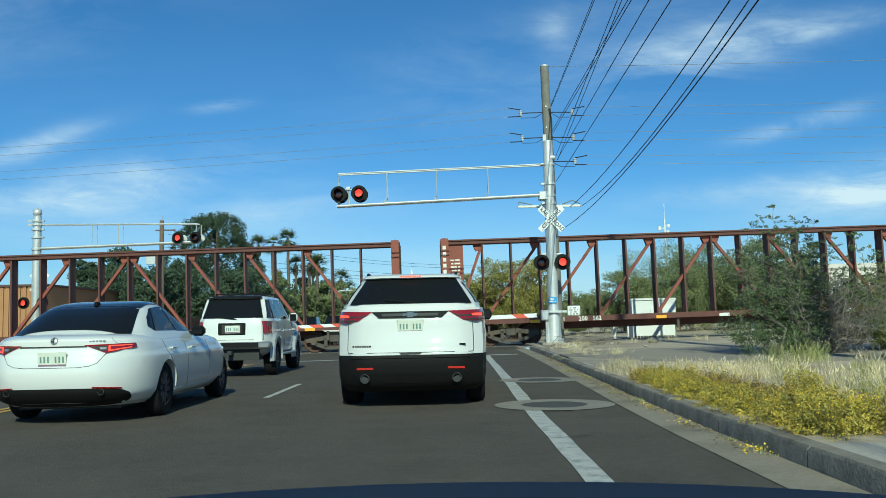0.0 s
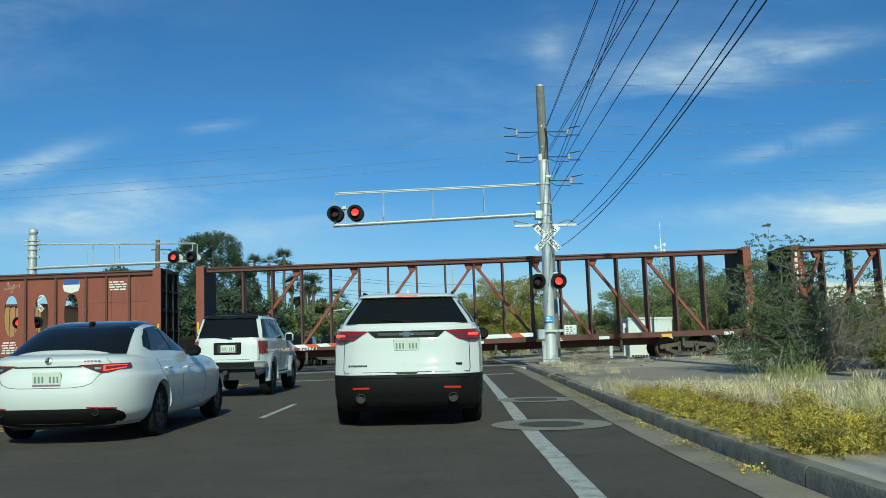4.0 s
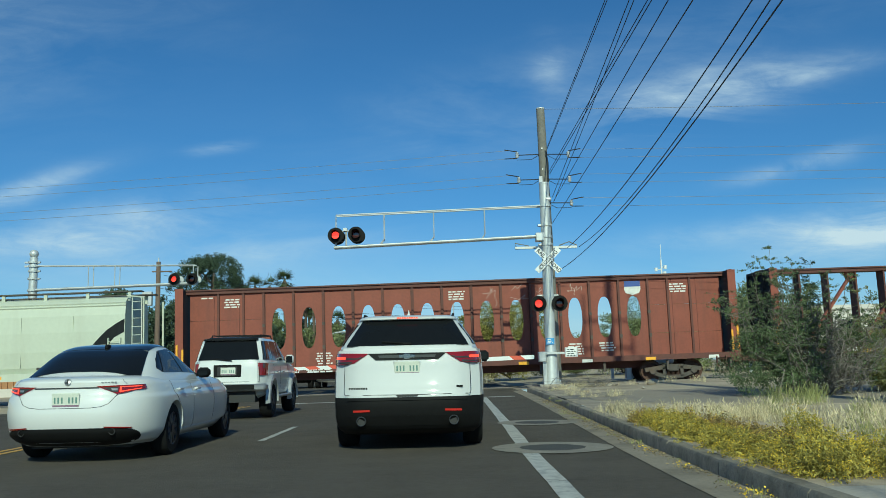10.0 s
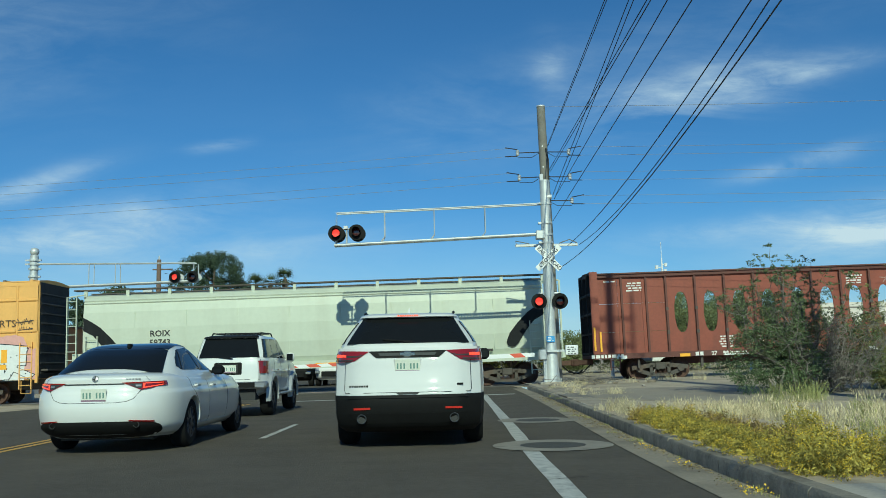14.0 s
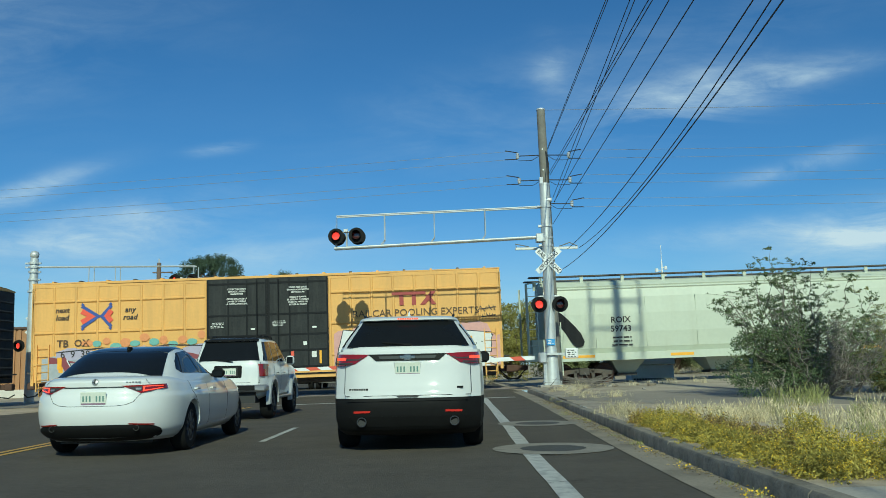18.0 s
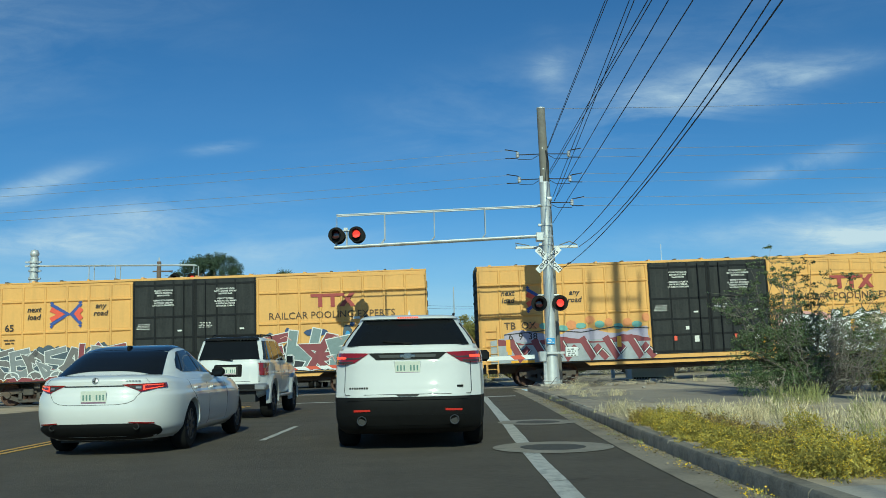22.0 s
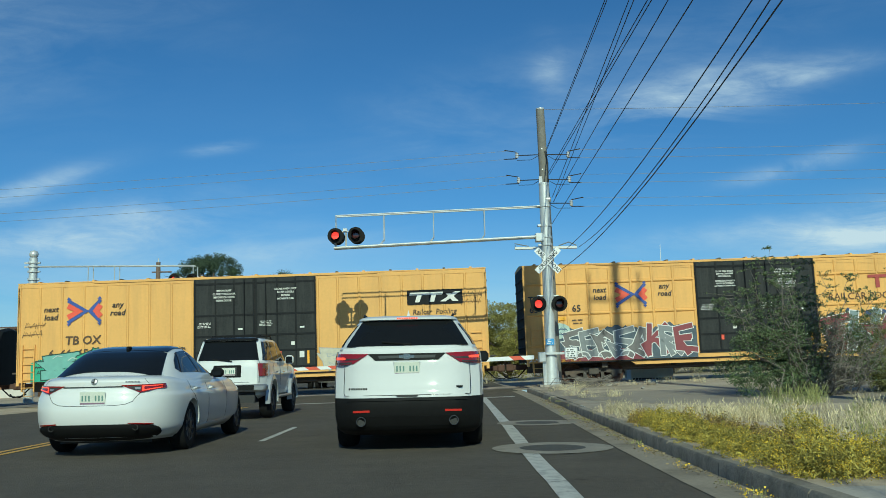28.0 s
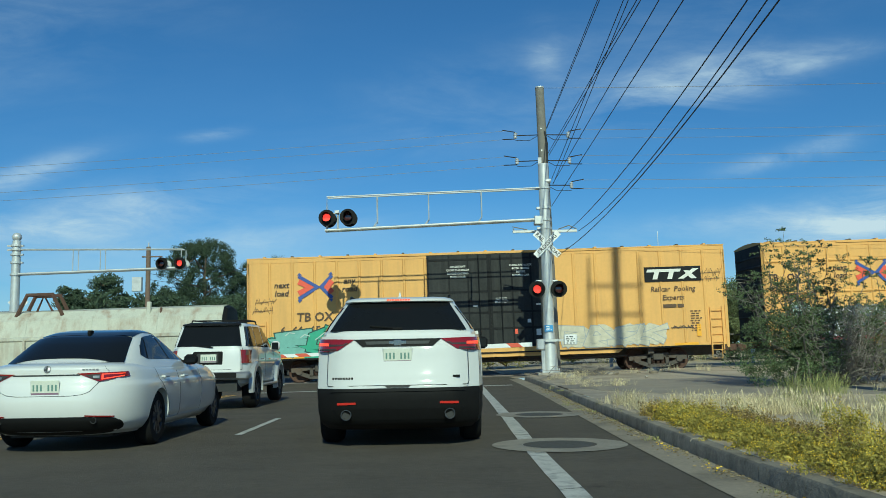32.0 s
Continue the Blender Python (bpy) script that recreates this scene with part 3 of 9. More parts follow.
for x in (-0.42, 0.37):
    signal_lamp(sig, x, -0.3, 3.28 - SZ, x < 0)
bm = B(); tube(bm, [(-0.42, 0.0, 3.6 - SZ), (0.37, 0.0, 3.6 - SZ)], 0.035); tube(bm, [(-0.42, -0.1, 3.28 - SZ), (-0.42, 0, 3.6 - SZ)], 0.03); tube(bm, [(0.37, -0.1, 3.28 - SZ), (0.37, 0, 3.6 - SZ)], 0.03); part("lamp_bracket", bm, GALV, sig)
BLUE_P = mat("sign_blue", (0.08, 0.30, 0.62), 0.45, var=0.1)
bm = B(); box(bm, -0.19, 0.12, -0.24, -0.235, 1.75 - SZ, 1.98 - SZ); bs = part("notice", bm, BLUE_P, sig, "small blue notice plate with white bars")
bm = B(); bars(bm, -0.035, 1.93 - SZ, 0.24, 3, -0.243, 0.03, 0.03, 5, 0.1); part("bar_text", bm, WHITE_P, bs)
bm = B(); rod(bm, (0.0, -0.1, 7.3 - SZ), (0.22, -0.1, 7.3 - SZ), 0.09, n=16); part("bell", bm, GALV, sig, "", 40)
bm = B(); rod(bm, (-0.02, 0, 7.75 - 0.02), (-0.02, 0, 7.8), 0.2, n=20); part("cap", bm, GALV, sig)

# gate: machine, arm with red bands, counterweights
gate = thing("crossing_gate", pose(3.62, 33.0, gz(3.6, 33) + 0.05), "lowered white gate arm with red bands and counterweight", "crossing gate")
bm = B(); box(bm, -0.04, 0.24, -0.2, 0.2, 1.0, 1.38, 0.03); box(bm, 0.12, 0.24, -0.08, 0.08, 0.0, 1.05); part("gate_machine", bm, GALV, gate, "grey gate machine box")
L0 = 9.3
n_band = 22
for k in range(n_band):
    u0, u1 = -0.2 - L0 * k / n_band, -0.2 - L0 * (k + 1) / n_band
    w0, w1 = 0.075 - 0.02 * k / n_band, 0.075 - 0.02 * (k + 1) / n_band
    bm = B()
    s = 0.09
    zz = lambda u: 1.2 + TILT * u
    prism(bm, [(u0 + (s if k else 0), zz(u0) - w0), (u1 + s, zz(u1) - w1), (u1 - s, zz(u1) + w1), (u0 - (s if k else 0), zz(u0) + w0)], -0.025, 0.025)
    part("arm_band", bm, RED_P if k % 4 in (1,) or (k > 12 and k % 2) else WHITE_P, gate, "red band" if k % 4 == 1 else "")
for u in (-4.6, -6.9, -9.3):
    bm = B(); rod(bm, (u, -0.05, 1.2 + TILT * u + 0.12), (u, 0.05, 1.2 + TILT * u + 0.12), 0.05, n=12); part("gate_lamp", bm, RED_GLASS, gate, "small red gate lamp")
bm = B(); box(bm, 0.2, 0.95, -0.03, 0.03, 1.28, 1.36); part("counterweight_bar", bm, GALV, gate)
bm = B(); box(bm, 0.95, 1.42, -0.09, 0.09, 1.16, 1.52, 0.02); part("counterweight", bm, WHITE_P, gate)
bm = B(); bars(bm, 1.18, 1.44, 0.36, 4, -0.093, 0.035, 0.04, 9, 0.1); part("bar_text", bm, BLACK_P, gate)

# far signal across the tracks, seen from behind
far = thing("crossing_signal", pose(-20.84, 44.8, gz(-20.84, 44.8)), "galvanised far-side signal mast with ball finial and lattice arm", "crossing signal")
FZ = gz(-20.84, 44.8)
bm = B(); rod(bm, (0, 0, 0), (0, 0, 7.0 - FZ), 0.24, 0.2, n=20); part("mast", bm, GALV, far, "", 40)
bm = B(); lathe(bm, [(0, 0.0), (0.12, 0.0), (0.12, 0.06), (0.2, 0.12), (0.23, 0.26), (0.17, 0.4), (0, 0.46)], 16, pose(0, 0, 6.95 - FZ)); part("finial", bm, GALV, far, "", 50)
for z in (6.75, 6.3, 5.9, 5.3, 6.55):
    bm = B(); rod(bm, (0, 0, z - FZ - 0.05), (0, 0, z - FZ + 0.05), 0.27, n=18); box(bm, -0.45 if z > 6.5 else -0.1, 0.35, -0.06, 0.06, z - FZ - 0.04, z - FZ + 0.04); part("clamp", bm, GALV, far)
for z0, z1, x1 in ((5.32, 5.50, 8.35), (6.55, 6.42, 8.3)):
    for yy in (-0.15, 0.15):
        bm = B(); rod(bm, (0.2, yy, z0 - FZ), (x1, yy, z1 - FZ + (0.0 if z0 < 6 else 0.0)), 0.06 if z0 < 6 else 0.028, n=8); part("lower_chord" if z0 < 6 else "handrail", bm, GALV, far)
for x in (4.35 - 0.05, 2.95, 0.0 + 8.3):
    for yy in (-0.15, 0.15):
        bm = B(); zl = 5.32 + 0.18 * x / 8.35; rod(bm, (x + yy * 0.5, yy, zl - FZ), (x + yy * 0.5, yy, 6.55 - 0.17 * x / 8.3 - FZ), 0.026, n=6); part("rail_post", bm, GALV, far)
for x in (7.3, 8.2):
    signal_lamp(far, x, -0.3, 5.70 - FZ, x < 8, "back_lamp")
    bm = B(); rod(bm, (x + 0.18, 0.1, 5.70 - FZ), (x + 0.18, 0.5, 5.70 - FZ), 0.19, 0.1, n=16); part("front_lamp", bm, GALV, far, "", 40)
lattice_sign(far, 0.05, 0.26, 3.6 - FZ)
for x in (-0.5, 0.45):
    signal_lamp(far, x, -0.28, 2.55 - FZ, x < 0, "back_lamp")

# ---- train ----
SKEY = [0.0, 7.6, 15.46, 23.59, 31.76, 40.24, 49.04, 58.05, 67.97, 77.66, 87.15, 96.59, 105.63, 113.74, 120.69, 126.51, 130.84]   # metres travelled at every second second


def bends():
    n = len(SKEY)
    a = np.eye(n)
    b = np.zeros(n)
    for i in range(1, n - 1):
        a[i, i - 1:i + 2] = 1, 4, 1
        b[i] = 6 * (SKEY[i + 1] - 2 * SKEY[i] + SKEY[i - 1]) / 4
    return np.linalg.solve(a, b)


BEND = bends()


def travelled(t):
    """Smooth distance along the track at t seconds."""
    i = int(min(max(t // 2, 0), len(SKEY) - 2))
    p, c = 2 * (i + 1) - t, t - 2 * i
    return float(BEND[i] * p ** 3 / 12 + BEND[i + 1] * c ** 3 / 12 + (SKEY[i] / 2 - BEND[i] / 3) * p + (SKEY[i + 1] / 2 - BEND[i + 1] / 3) * c)


HEAD = math.degrees(math.atan(TRACK_M))
PITCH = -math.degrees(math.atan(GRADE))


def car_pose(s):
    return pose(s, TRACK_Y + TRACK_M * s, GRADE * s + 0.03, 0, PITCH, HEAD)


train_cars = []   # (thing, offset of its middle)
wheelsets = []
WHEEL_R = 0.457


def wheel_mesh():
    bm = B()
    m = pose(0, 0, 0, 90, 0, 0)
    for sgn in (-1, 1):
        lathe(bm, [(0.0, 0.70), (0.10, 0.70), (0.13, 0.74), (0.34, 0.755), (0.40, 0.70), (0.49, 0.69), (0.49, 0.72), (WHEEL_R, 0.74), (WHEEL_R - 0.005, 0.83), (0.39, 0.83), (0.36, 0.79), (0.15, 0.80), (0.11, 0.87), (0.0, 0.87)], 26, Matrix.Diagonal((1, sgn, 1, 1)) @ m)
    rod(bm, (0, -0.7, 0), (0, 0.7, 0), 0.08, n=10)
    for sgn in (-1, 1):   # journal cap bolts show the turn
        for k in range(3):
            a = k * 2.094
            rod(bm, (0.06 * math.cos(a), sgn * 0.86, 0.06 * math.sin(a)), (0.06 * math.cos(a), sgn * 1.0, 0.06 * math.sin(a)), 0.02, n=6)
    return mesh_of(bm, "wheelset", RUSTY, 40)


WHEEL_ME = wheel_mesh()


def bogie(parent, x):
    b = None
    for y0 in (-1.08, 0.92):
        bm = B()
        # outline with two openings, built as bars
        for p, q, w in (((-1.22, 0.5), (-0.45, 0.60), 0.09), ((-0.45, 0.62), (0.45, 0.62), 0.10), ((0.45, 0.60), (1.22, 0.5), 0.09), ((-1.0, 0.42), (-0.42, 0.22), 0.08), ((0.42, 0.22), (1.0, 0.42), 0.08), ((-0.45, 0.20), (0.45, 0.20), 0.07), ((-0.38, 0.2), (-0.38, 0.62), 0.07), ((0.38, 0.2), (0.38, 0.62), 0.07)):
            dx, dz = q[0] - p[0], q[1] - p[1]
            ln = math.hypot(dx, dz)
            nx, nz = -dz / ln * w, dx / ln * w
            prism(bm, [(p[0] + nx, p[1] + nz), (q[0] + nx, q[1] + nz), (q[0] - nx, q[1] - nz), (p[0] - nx, p[1] - nz)], y0, y0 + 0.16)
        if b is None:
            frame_bm = B()
            box(frame_bm, -0.22, 0.22, -1.2, 1.2, 0.42, 0.72, 0.03)
            b = part("bogie", frame_bm, BOGIE, parent, "grimy cast steel bogie", None, pose(x, 0, 0))
        part("side_frame", bm, BOGIE, b)
    for yy in (-1.02, 1.02):
        for dx in (-0.2, 0.0, 0.2):
            bm = B()
            for k in range(5):
                rod(bm, (dx, yy, 0.24 + k * 0.045), (dx, yy, 0.265 + k * 0.045), 0.075, n=10)
            part("spring", bm, RUSTY, b)
    for dx in (-0.89, 0.89):
        for yy in (-1.05, 1.05):
            bm = B(); rod(bm, (dx, yy - 0.1, WHEEL_R), (dx, yy + 0.1, WHEEL_R), 0.14, n=14); part("axle_box", bm, BOGIE, b)
        w = new("wheelset", WHEEL_ME)
        w.parent = parent
        w["label"] = "rust-brown steel wheels on an axle"
        w.matrix_basis = pose(x + dx, 0, WHEEL_R)
        wheelsets.append((w, x + dx))
    return b


def couplers(parent, half, mat_):
    for sgn in (-1, 1):
        bm = B(); box(bm, min(sgn * (half - 0.2), sgn * (half + 0.62)), max(sgn * (half - 0.2), sgn * (half + 0.62)), -0.11, 0.11, 0.72, 0.94, 0.02); box(bm, min(sgn * (half + 0.45), sgn * (half + 0.78)), max(sgn * (half + 0.45), sgn * (half + 0.78)), -0.2, 0.15, 0.68, 0.98, 0.04)
        part("coupler", bm, RUSTY, parent)
        bm = B(); tube(bm, [(sgn * (half - 0.05), -0.35, 0.75), (sgn * (half + 0.3), -0.38, 0.42), (sgn * (half + 0.7), -0.3, 0.36), (sgn * (half + 0.9), -0.15, 0.5)], 0.03, 6); part("brake_hose", bm, PLASTIC, parent)


def ladder(parent, x, z0, z1, y, material, w=0.42, n=6):
    for dx in (-w / 2, w / 2):
        bm = B(); box(bm, x + dx - 0.02, x + dx + 0.02, y - 0.10, y, z0, z1); part("ladder_rail", bm, material, parent)
    for k in range(n):
        z = z0 + (z1 - z0) * (k + 0.5) / n
        bm = B(); rod(bm, (x - w / 2, y - 0.08, z), (x + w / 2, y - 0.08, z), 0.016, n=6); part("rung", bm, material, parent)


REFLECT = mat("yellow_reflector", (0.85, 0.42, 0.03), 0.4, var=0.06)
TXT_W = mat("stencil_white", (0.72, 0.71, 0.66), 0.6, var=0.12, scale=9)
TXT_K = mat("stencil_black", (0.035, 0.03, 0.028), 0.6, var=0.15, scale=9)
TXT_BR = mat("stencil_brown", (0.10, 0.06, 0.03), 0.6, var=0.15, scale=9)
TXT_R = mat("logo_maroon", (0.34, 0.06, 0.05), 0.6, var=0.1)
LOGO_R = mat("logo_red", (0.72, 0.10, 0.05), 0.55, var=0.06)
LOGO_B = mat("logo_blue", (0.05, 0.09, 0.32), 0.55, var=0.06)


def wagon(name, l, r, label, inset=2.6):
    half = (r - l) / 2
    ob = thing(name, car_pose((l + r) / 2), label, "railway wagon", "train wagons")
    bogie(ob, -half + inset)
    bogie(ob, half - inset)
    couplers(ob, half, RUSTY)
    train_cars.append((ob, (l + r) / 2))
    return ob, half


def put(name, bm, material, parent, label=""):
    ob = part(name, bm, material, parent, label)
    return tagged(ob, kind="stuff") if name == "bar_text" else ob


# open centre-beam flat wagons
# bulkhead steel: shade of the end faces put into the dark base, plus grime
SHADED_GRIME = mat("shaded_grimy_steel", (0.045, 0.043, 0.043), 0.75, spec=0.25, var=0.2, scale=2, dirt=(0.08, 0.05, 0.04), dirt_amt=0.5)


def centrebeam_frame(ob, half, top, wall_y=0.0):
    bm = B(); box(bm, -half, half, -1.38, 1.38, 0.98, 1.12); box(bm, -half, half, -1.42, -1.36, 0.93, 1.16); box(bm, -half, half, 1.36, 1.42, 0.93, 1.16)
    put("deck", bm, BROWN_D, ob, "dark brown steel deck with side sills")
    bm = B(); box(bm, -half + 4, half - 4, -0.35, 0.35, 0.62, 0.98); put("centre_sill", bm, BROWN_D, ob)
    bm = B(); box(bm, -half, half, -0.36, 0.36, top - 0.2, top - 0.02); box(bm, -half, half, -0.42, 0.42, top - 0.06, top); put("top_chord", bm, BROWN_D, ob, "dark brown top chord")
    for sgn in (-1, 1):
        bm = B()
        a, b = sorted((sgn * half, sgn * (half - 0.34)))
        box(bm, (a + b) / 2 - 0.03, (a + b) / 2 + 0.03, -1.38, 1.38, 1.1, top, 0.0)
        head = put("bulkhead", bm, SHADED_GRIME, ob, "grimy end bulkhead with its shade in the dark colour")
        for z in (1.15, 2.0, 2.85, 3.7, top - 0.12):
            bm = B(); p, q = sorted((sgn * (half - 0.14), sgn * (half - 0.02))); box(bm, p, q, -1.36, 1.36, z, z + 0.1); put("stiffener", bm, SHADED_GRIME, head)
        for yy in (-1.39, -0.5, 0.5, 1.33):
            p, q = (a, b) if yy < -1 else sorted((sgn * (half - 0.14), sgn * half)); bm = B(); box(bm, p, q, yy, yy + 0.06, 1.1, top - 0.02); put("upright", bm, BROWN if yy < -1 else SHADED_GRIME, head)
        bm = B(); box(bm, min(sgn * (half - 0.05), sgn * (half - 0.13)), max(sgn * (half - 0.05), sgn * (half - 0.13)), -1.44, -1.425, 1.3, 2.3); put("reflector_strip", bm, REFLECT, ob, "yellow reflector strip")
        bm = B(); box(bm, min(sgn * (half - 0.30), sgn * (half - 0.38)), max(sgn * (half - 0.30), sgn * (half - 0.38)), -1.47, -1.44, 1.25, 2.1); put("grab_iron", bm, REFLECT, ob)
    for k in range(9):
        x = -half + 1.2 + k * (2 * half - 2.4) / 8
        if k == 2:
            continue
        bm = B(); box(bm, x - 0.22, x + 0.22, -1.435, -1.42, 0.93, 1.06); put("reflector", bm, REFLECT if k % 2 else TXT_W, ob)
        bm = B(); box(bm, x + 0.7, x + 0.8, -1.3, -1.2, 0.5, 0.9); put("winch", bm, BOGIE, ob)
    for sgn in (-1, 1):
        ladder(ob, sgn * (half - 0.9), 0.45, 1.0, -1.42, BROWN_D, 0.4, 2)


def open_beam(l, r, num, logo):
    ob, half = wagon("centrebeam_wagon", l, r, "empty brown centre-beam flat wagon with open truss wall", 2.9)
    top = 4.72
    centrebeam_frame(ob, half, top)
    n = int((2 * half - 2.6) / 1.28)
    x0 = -n * 0.64
    for k in range(n + 1):
        x = x0 + k * 1.28
        bm = B(); box(bm, x - 0.036, x + 0.036, -0.30, -0.22, 1.1, top - 0.18); box(bm, x - 0.045, x + 0.045, 0.22, 0.30, 1.1, top - 0.18); box(bm, x - 0.03, x + 0.03, -0.22, 0.22, 1.1, top - 0.18)
        put("post", bm, BROWN_D, ob)
    for k in range(0, n + 1, 2):
        x = x0 + k * 1.28
        way = -1 if x < -0.7 else (1 if x > 0.7 else 0)
        for w in ((-1, 1) if way == 0 else (way,)):
            xe = x + w * 2.56
            if abs(xe) > half - 0.6:
                xe = x + w * 1.28
                if abs(xe) > half - 0.5:
                    continue
            bm = B()
            dx, dz = xe - x, -(top - 0.2 - 1.1)
            ln = math.hypot(dx, dz)
            nx, nz = -dz / ln * 0.06, dx / ln * 0.06
            prism(bm, [(x + nx, top - 0.2 + nz), (xe + nx, 1.12 + nz), (xe - nx, 1.12 - nz), (x - nx, top - 0.2 - nz)], -0.12, 0.05)
            prism(bm, [(x, top - 0.2), (x + w * 0.42, top - 0.2), (x + w * 0.30, top - 0.52), (x + w * 0.1, top - 0.46)], -0.16, 0.08)
            put("diagonal", bm, BROWN, ob, "")
    for sgn in ((-1,) if logo else ()):   # solid end panel with notices
        a, b = sorted((sgn * (half - 0.34), sgn * (half - (1.0 if sgn < 0 else 0.62))))
        bm = B(); box(bm, a, b, -0.26, -0.2, 1.1, top - 0.18); put("end_panel", bm, BROWN, ob, "solid brown end panel with white notices")
        bm = B(); bars(bm, (a + b) / 2 + 0.03 * sgn, top - 0.9, (b - a) * 0.7, 9, -0.265, 0.07, 0.08, 4 + sgn, 0.2)
        put("bar_text", bm, TXT_W, ob)
        if logo:
            bm = B()
            for j in range(7):
                box(bm, sgn * (half - 0.15) - 0.07, sgn * (half - 0.15) + 0.07, -1.405, -1.402, top - 0.5 - j * 0.26, top - 0.34 - j * 0.26)
            put("bar_text", bm, TXT_W, ob)
    bm = B(); bars(bm, -half + (4.9 if logo else 3.4), 1.06, 0.7, 1, -1.425, 0.17, 0.05, num, 0.14); put("bar_text", bm, TXT_W, ob)
    bm = B(); bars(bm, 3.2, 1.04, 1.0, 2, -1.425, 0.05, 0.03, num + 1, 0.15); put("bar_text", bm, TXT_W, ob)
    lettering("200   562", 0.26, TXT_W, ob, -half + 6.3, -1.425, 1.03, bold=0.02) if logo else lettering("825671", 0.26, TXT_W, ob, -half + 4.75, -1.425, 1.02, bold=0.02)
    return ob


open_beam(-0.1, 24.1, 3, True)
open_beam(-25.9, -1.9, 7, False)


# centre-beam wagon with oval openings
def oval_beam(l, r):
    ob, half = wagon("centrebeam_wagon", l, r, "red-brown centre-beam wagon with oval openings in its wall", 2.9)
    top = 4.72
    centrebeam_frame(ob, half, top)
    bm = B(); bars(bm, -7.55, 1.03, 0.42, 1, -1.425, 0.16, 0.05, 5, 0.12); put("bar_text", bm, TXT_W, ob)
    lettering("27    311", 0.24, TXT_W, ob, -6.6, -1.425, 1.02, bold=0.02)
    z0, z1, w = 1.1, top - 0.18, 1.31
    n = 32

    def holed():
        bm = B()
        layers = []
        for y in (-0.24, -0.20):
            oval, rect = [], []
            for k in range(n):
                a = 2 * math.pi * (k + 0.5) / n
                c, s = math.cos(a), math.sin(a)
                e = 0.8
                oval.append(bm.verts.new((0.31 * math.copysign(abs(c) ** e, c), y, 2.9 + 0.90 * s)))
                f = min((w / 2) / max(abs(c), 1e-6), ((z1 - 2.9) if s > 0 else (2.9 - z0)) / max(abs(s), 1e-6))
                rect.append(bm.verts.new((c * f, y, 2.9 + s * f)))
            # snap the four rays nearest the corners
            for cx, cz in ((w / 2, z1), (-w / 2, z1), (-w / 2, z0), (w / 2, z0)):
                v = min(rect, key=lambda q: (q.co.x - cx) ** 2 + (q.co.z - cz) ** 2)
                v.co.x, v.co.z = cx, cz
            layers.append((oval, rect))
            for k in range(n):
                j = (k + 1) % n
                bm.faces.new((oval[k], oval[j], rect[j], rect[k]))
        (o0, r0), (o1, r1) = layers
        for k in range(n):
            j = (k + 1) % n
            bm.faces.new((o0[k], o0[j], o1[j], o1[k]))
        return mesh_of(bm, "wall_panel", BROWN)

    me = holed()
    for k in range(13):
        p = new("wall_panel", me)
        p.parent = ob
        p.matrix_basis = pose(-7.86 + 1.31 * k, 0, 0)
        p["label"] = "red-brown wall panel with an oval opening"
    for a, b in ((-half + 0.34, -7.86 - 0.655), (7.86 + 0.655, half - 0.34)):
        m = 3
        for k in range(m):
            u, v = a + (b - a) * k / m, a + (b - a) * (k + 1) / m
            for zz0, zz1 in ((z0, 2.1), (2.11, 3.35), (3.36, z1)):
                bm = B(); box(bm, u + 0.005, v - 0.005, -0.24, -0.20, zz0, zz1); put("wall_panel", bm, BROWN, ob)
    for k in range(14):
        x = -7.86 - 0.655 + 1.31 * k
        bm = B(); box(bm, x - 0.045, x + 0.045, -0.36, -0.24, z0, z1); box(bm, x - 0.07, x + 0.07, -0.26, -0.242, z0, z1); put("post", bm, BROWN_D, ob)
        for za, zb in ((1.95, 2.1), (3.0, 3.12)):
            bm = B(); box(bm, x - 0.06, x + 0.06, -0.37, -0.33, za, zb); put("strap_hook", bm, BOGIE, ob)
    for x in (-10.5, -9.4, 9.4, 10.4):
        bm = B(); box(bm, x - 0.045, x + 0.045, -0.34, -0.24, z0, z1); put("post", bm, BROWN_D, ob)
    for x, z, rows, wd in ((-9.9, 4.25, 4, 0.8), (-11.0, 4.35, 1, 0.6), (0.0, 4.25, 4, 0.8), (9.9, 4.25, 4, 0.8), (5.2, 1.75, 5, 0.75), (-5.9, 1.75, 5, 0.75), (6.6, 1.75, 4, 0.75), (-4.6, 1.7, 4, 0.7)):
        bm = B(); bars(bm, x, z, wd, rows, -0.245, 0.06, 0.05, int(x * 10) + 99, 0.2); put("bar_text", bm, TXT_W, ob)
    # white shield with a dark top band
    bm = B(); prism(bm, [(7.5, 4.45), (8.2, 4.45), (8.22, 4.1), (8.16, 3.92), (7.85, 3.82), (7.54, 3.92), (7.48, 4.1)], -0.2475, -0.243); put("shield_emblem", bm, TXT_W, ob, "white shield emblem")
    bm = B(); prism(bm, [(7.5, 4.45), (8.2, 4.45), (8.21, 4.2), (7.49, 4.2)], -0.250, -0.2478); put("emblem_band", bm, LOGO_B, ob)
    bm = B(); bars(bm, -11.5, 1.05, 1.4, 1, -1.425, 0.14, 0.05, 31, 0.16); put("bar_text", bm, TXT_W, ob)
    bm = B(); bars(bm, -6.0, 1.05, 1.3, 2, -1.425, 0.06, 0.03, 33, 0.2); put("bar_text", bm, TXT_W, ob)
    CH = mat("chalk_mark", (0.55, 0.45, 0.40), 0.8, var=0.3, scale=14)
    rnd = random.Random(11)
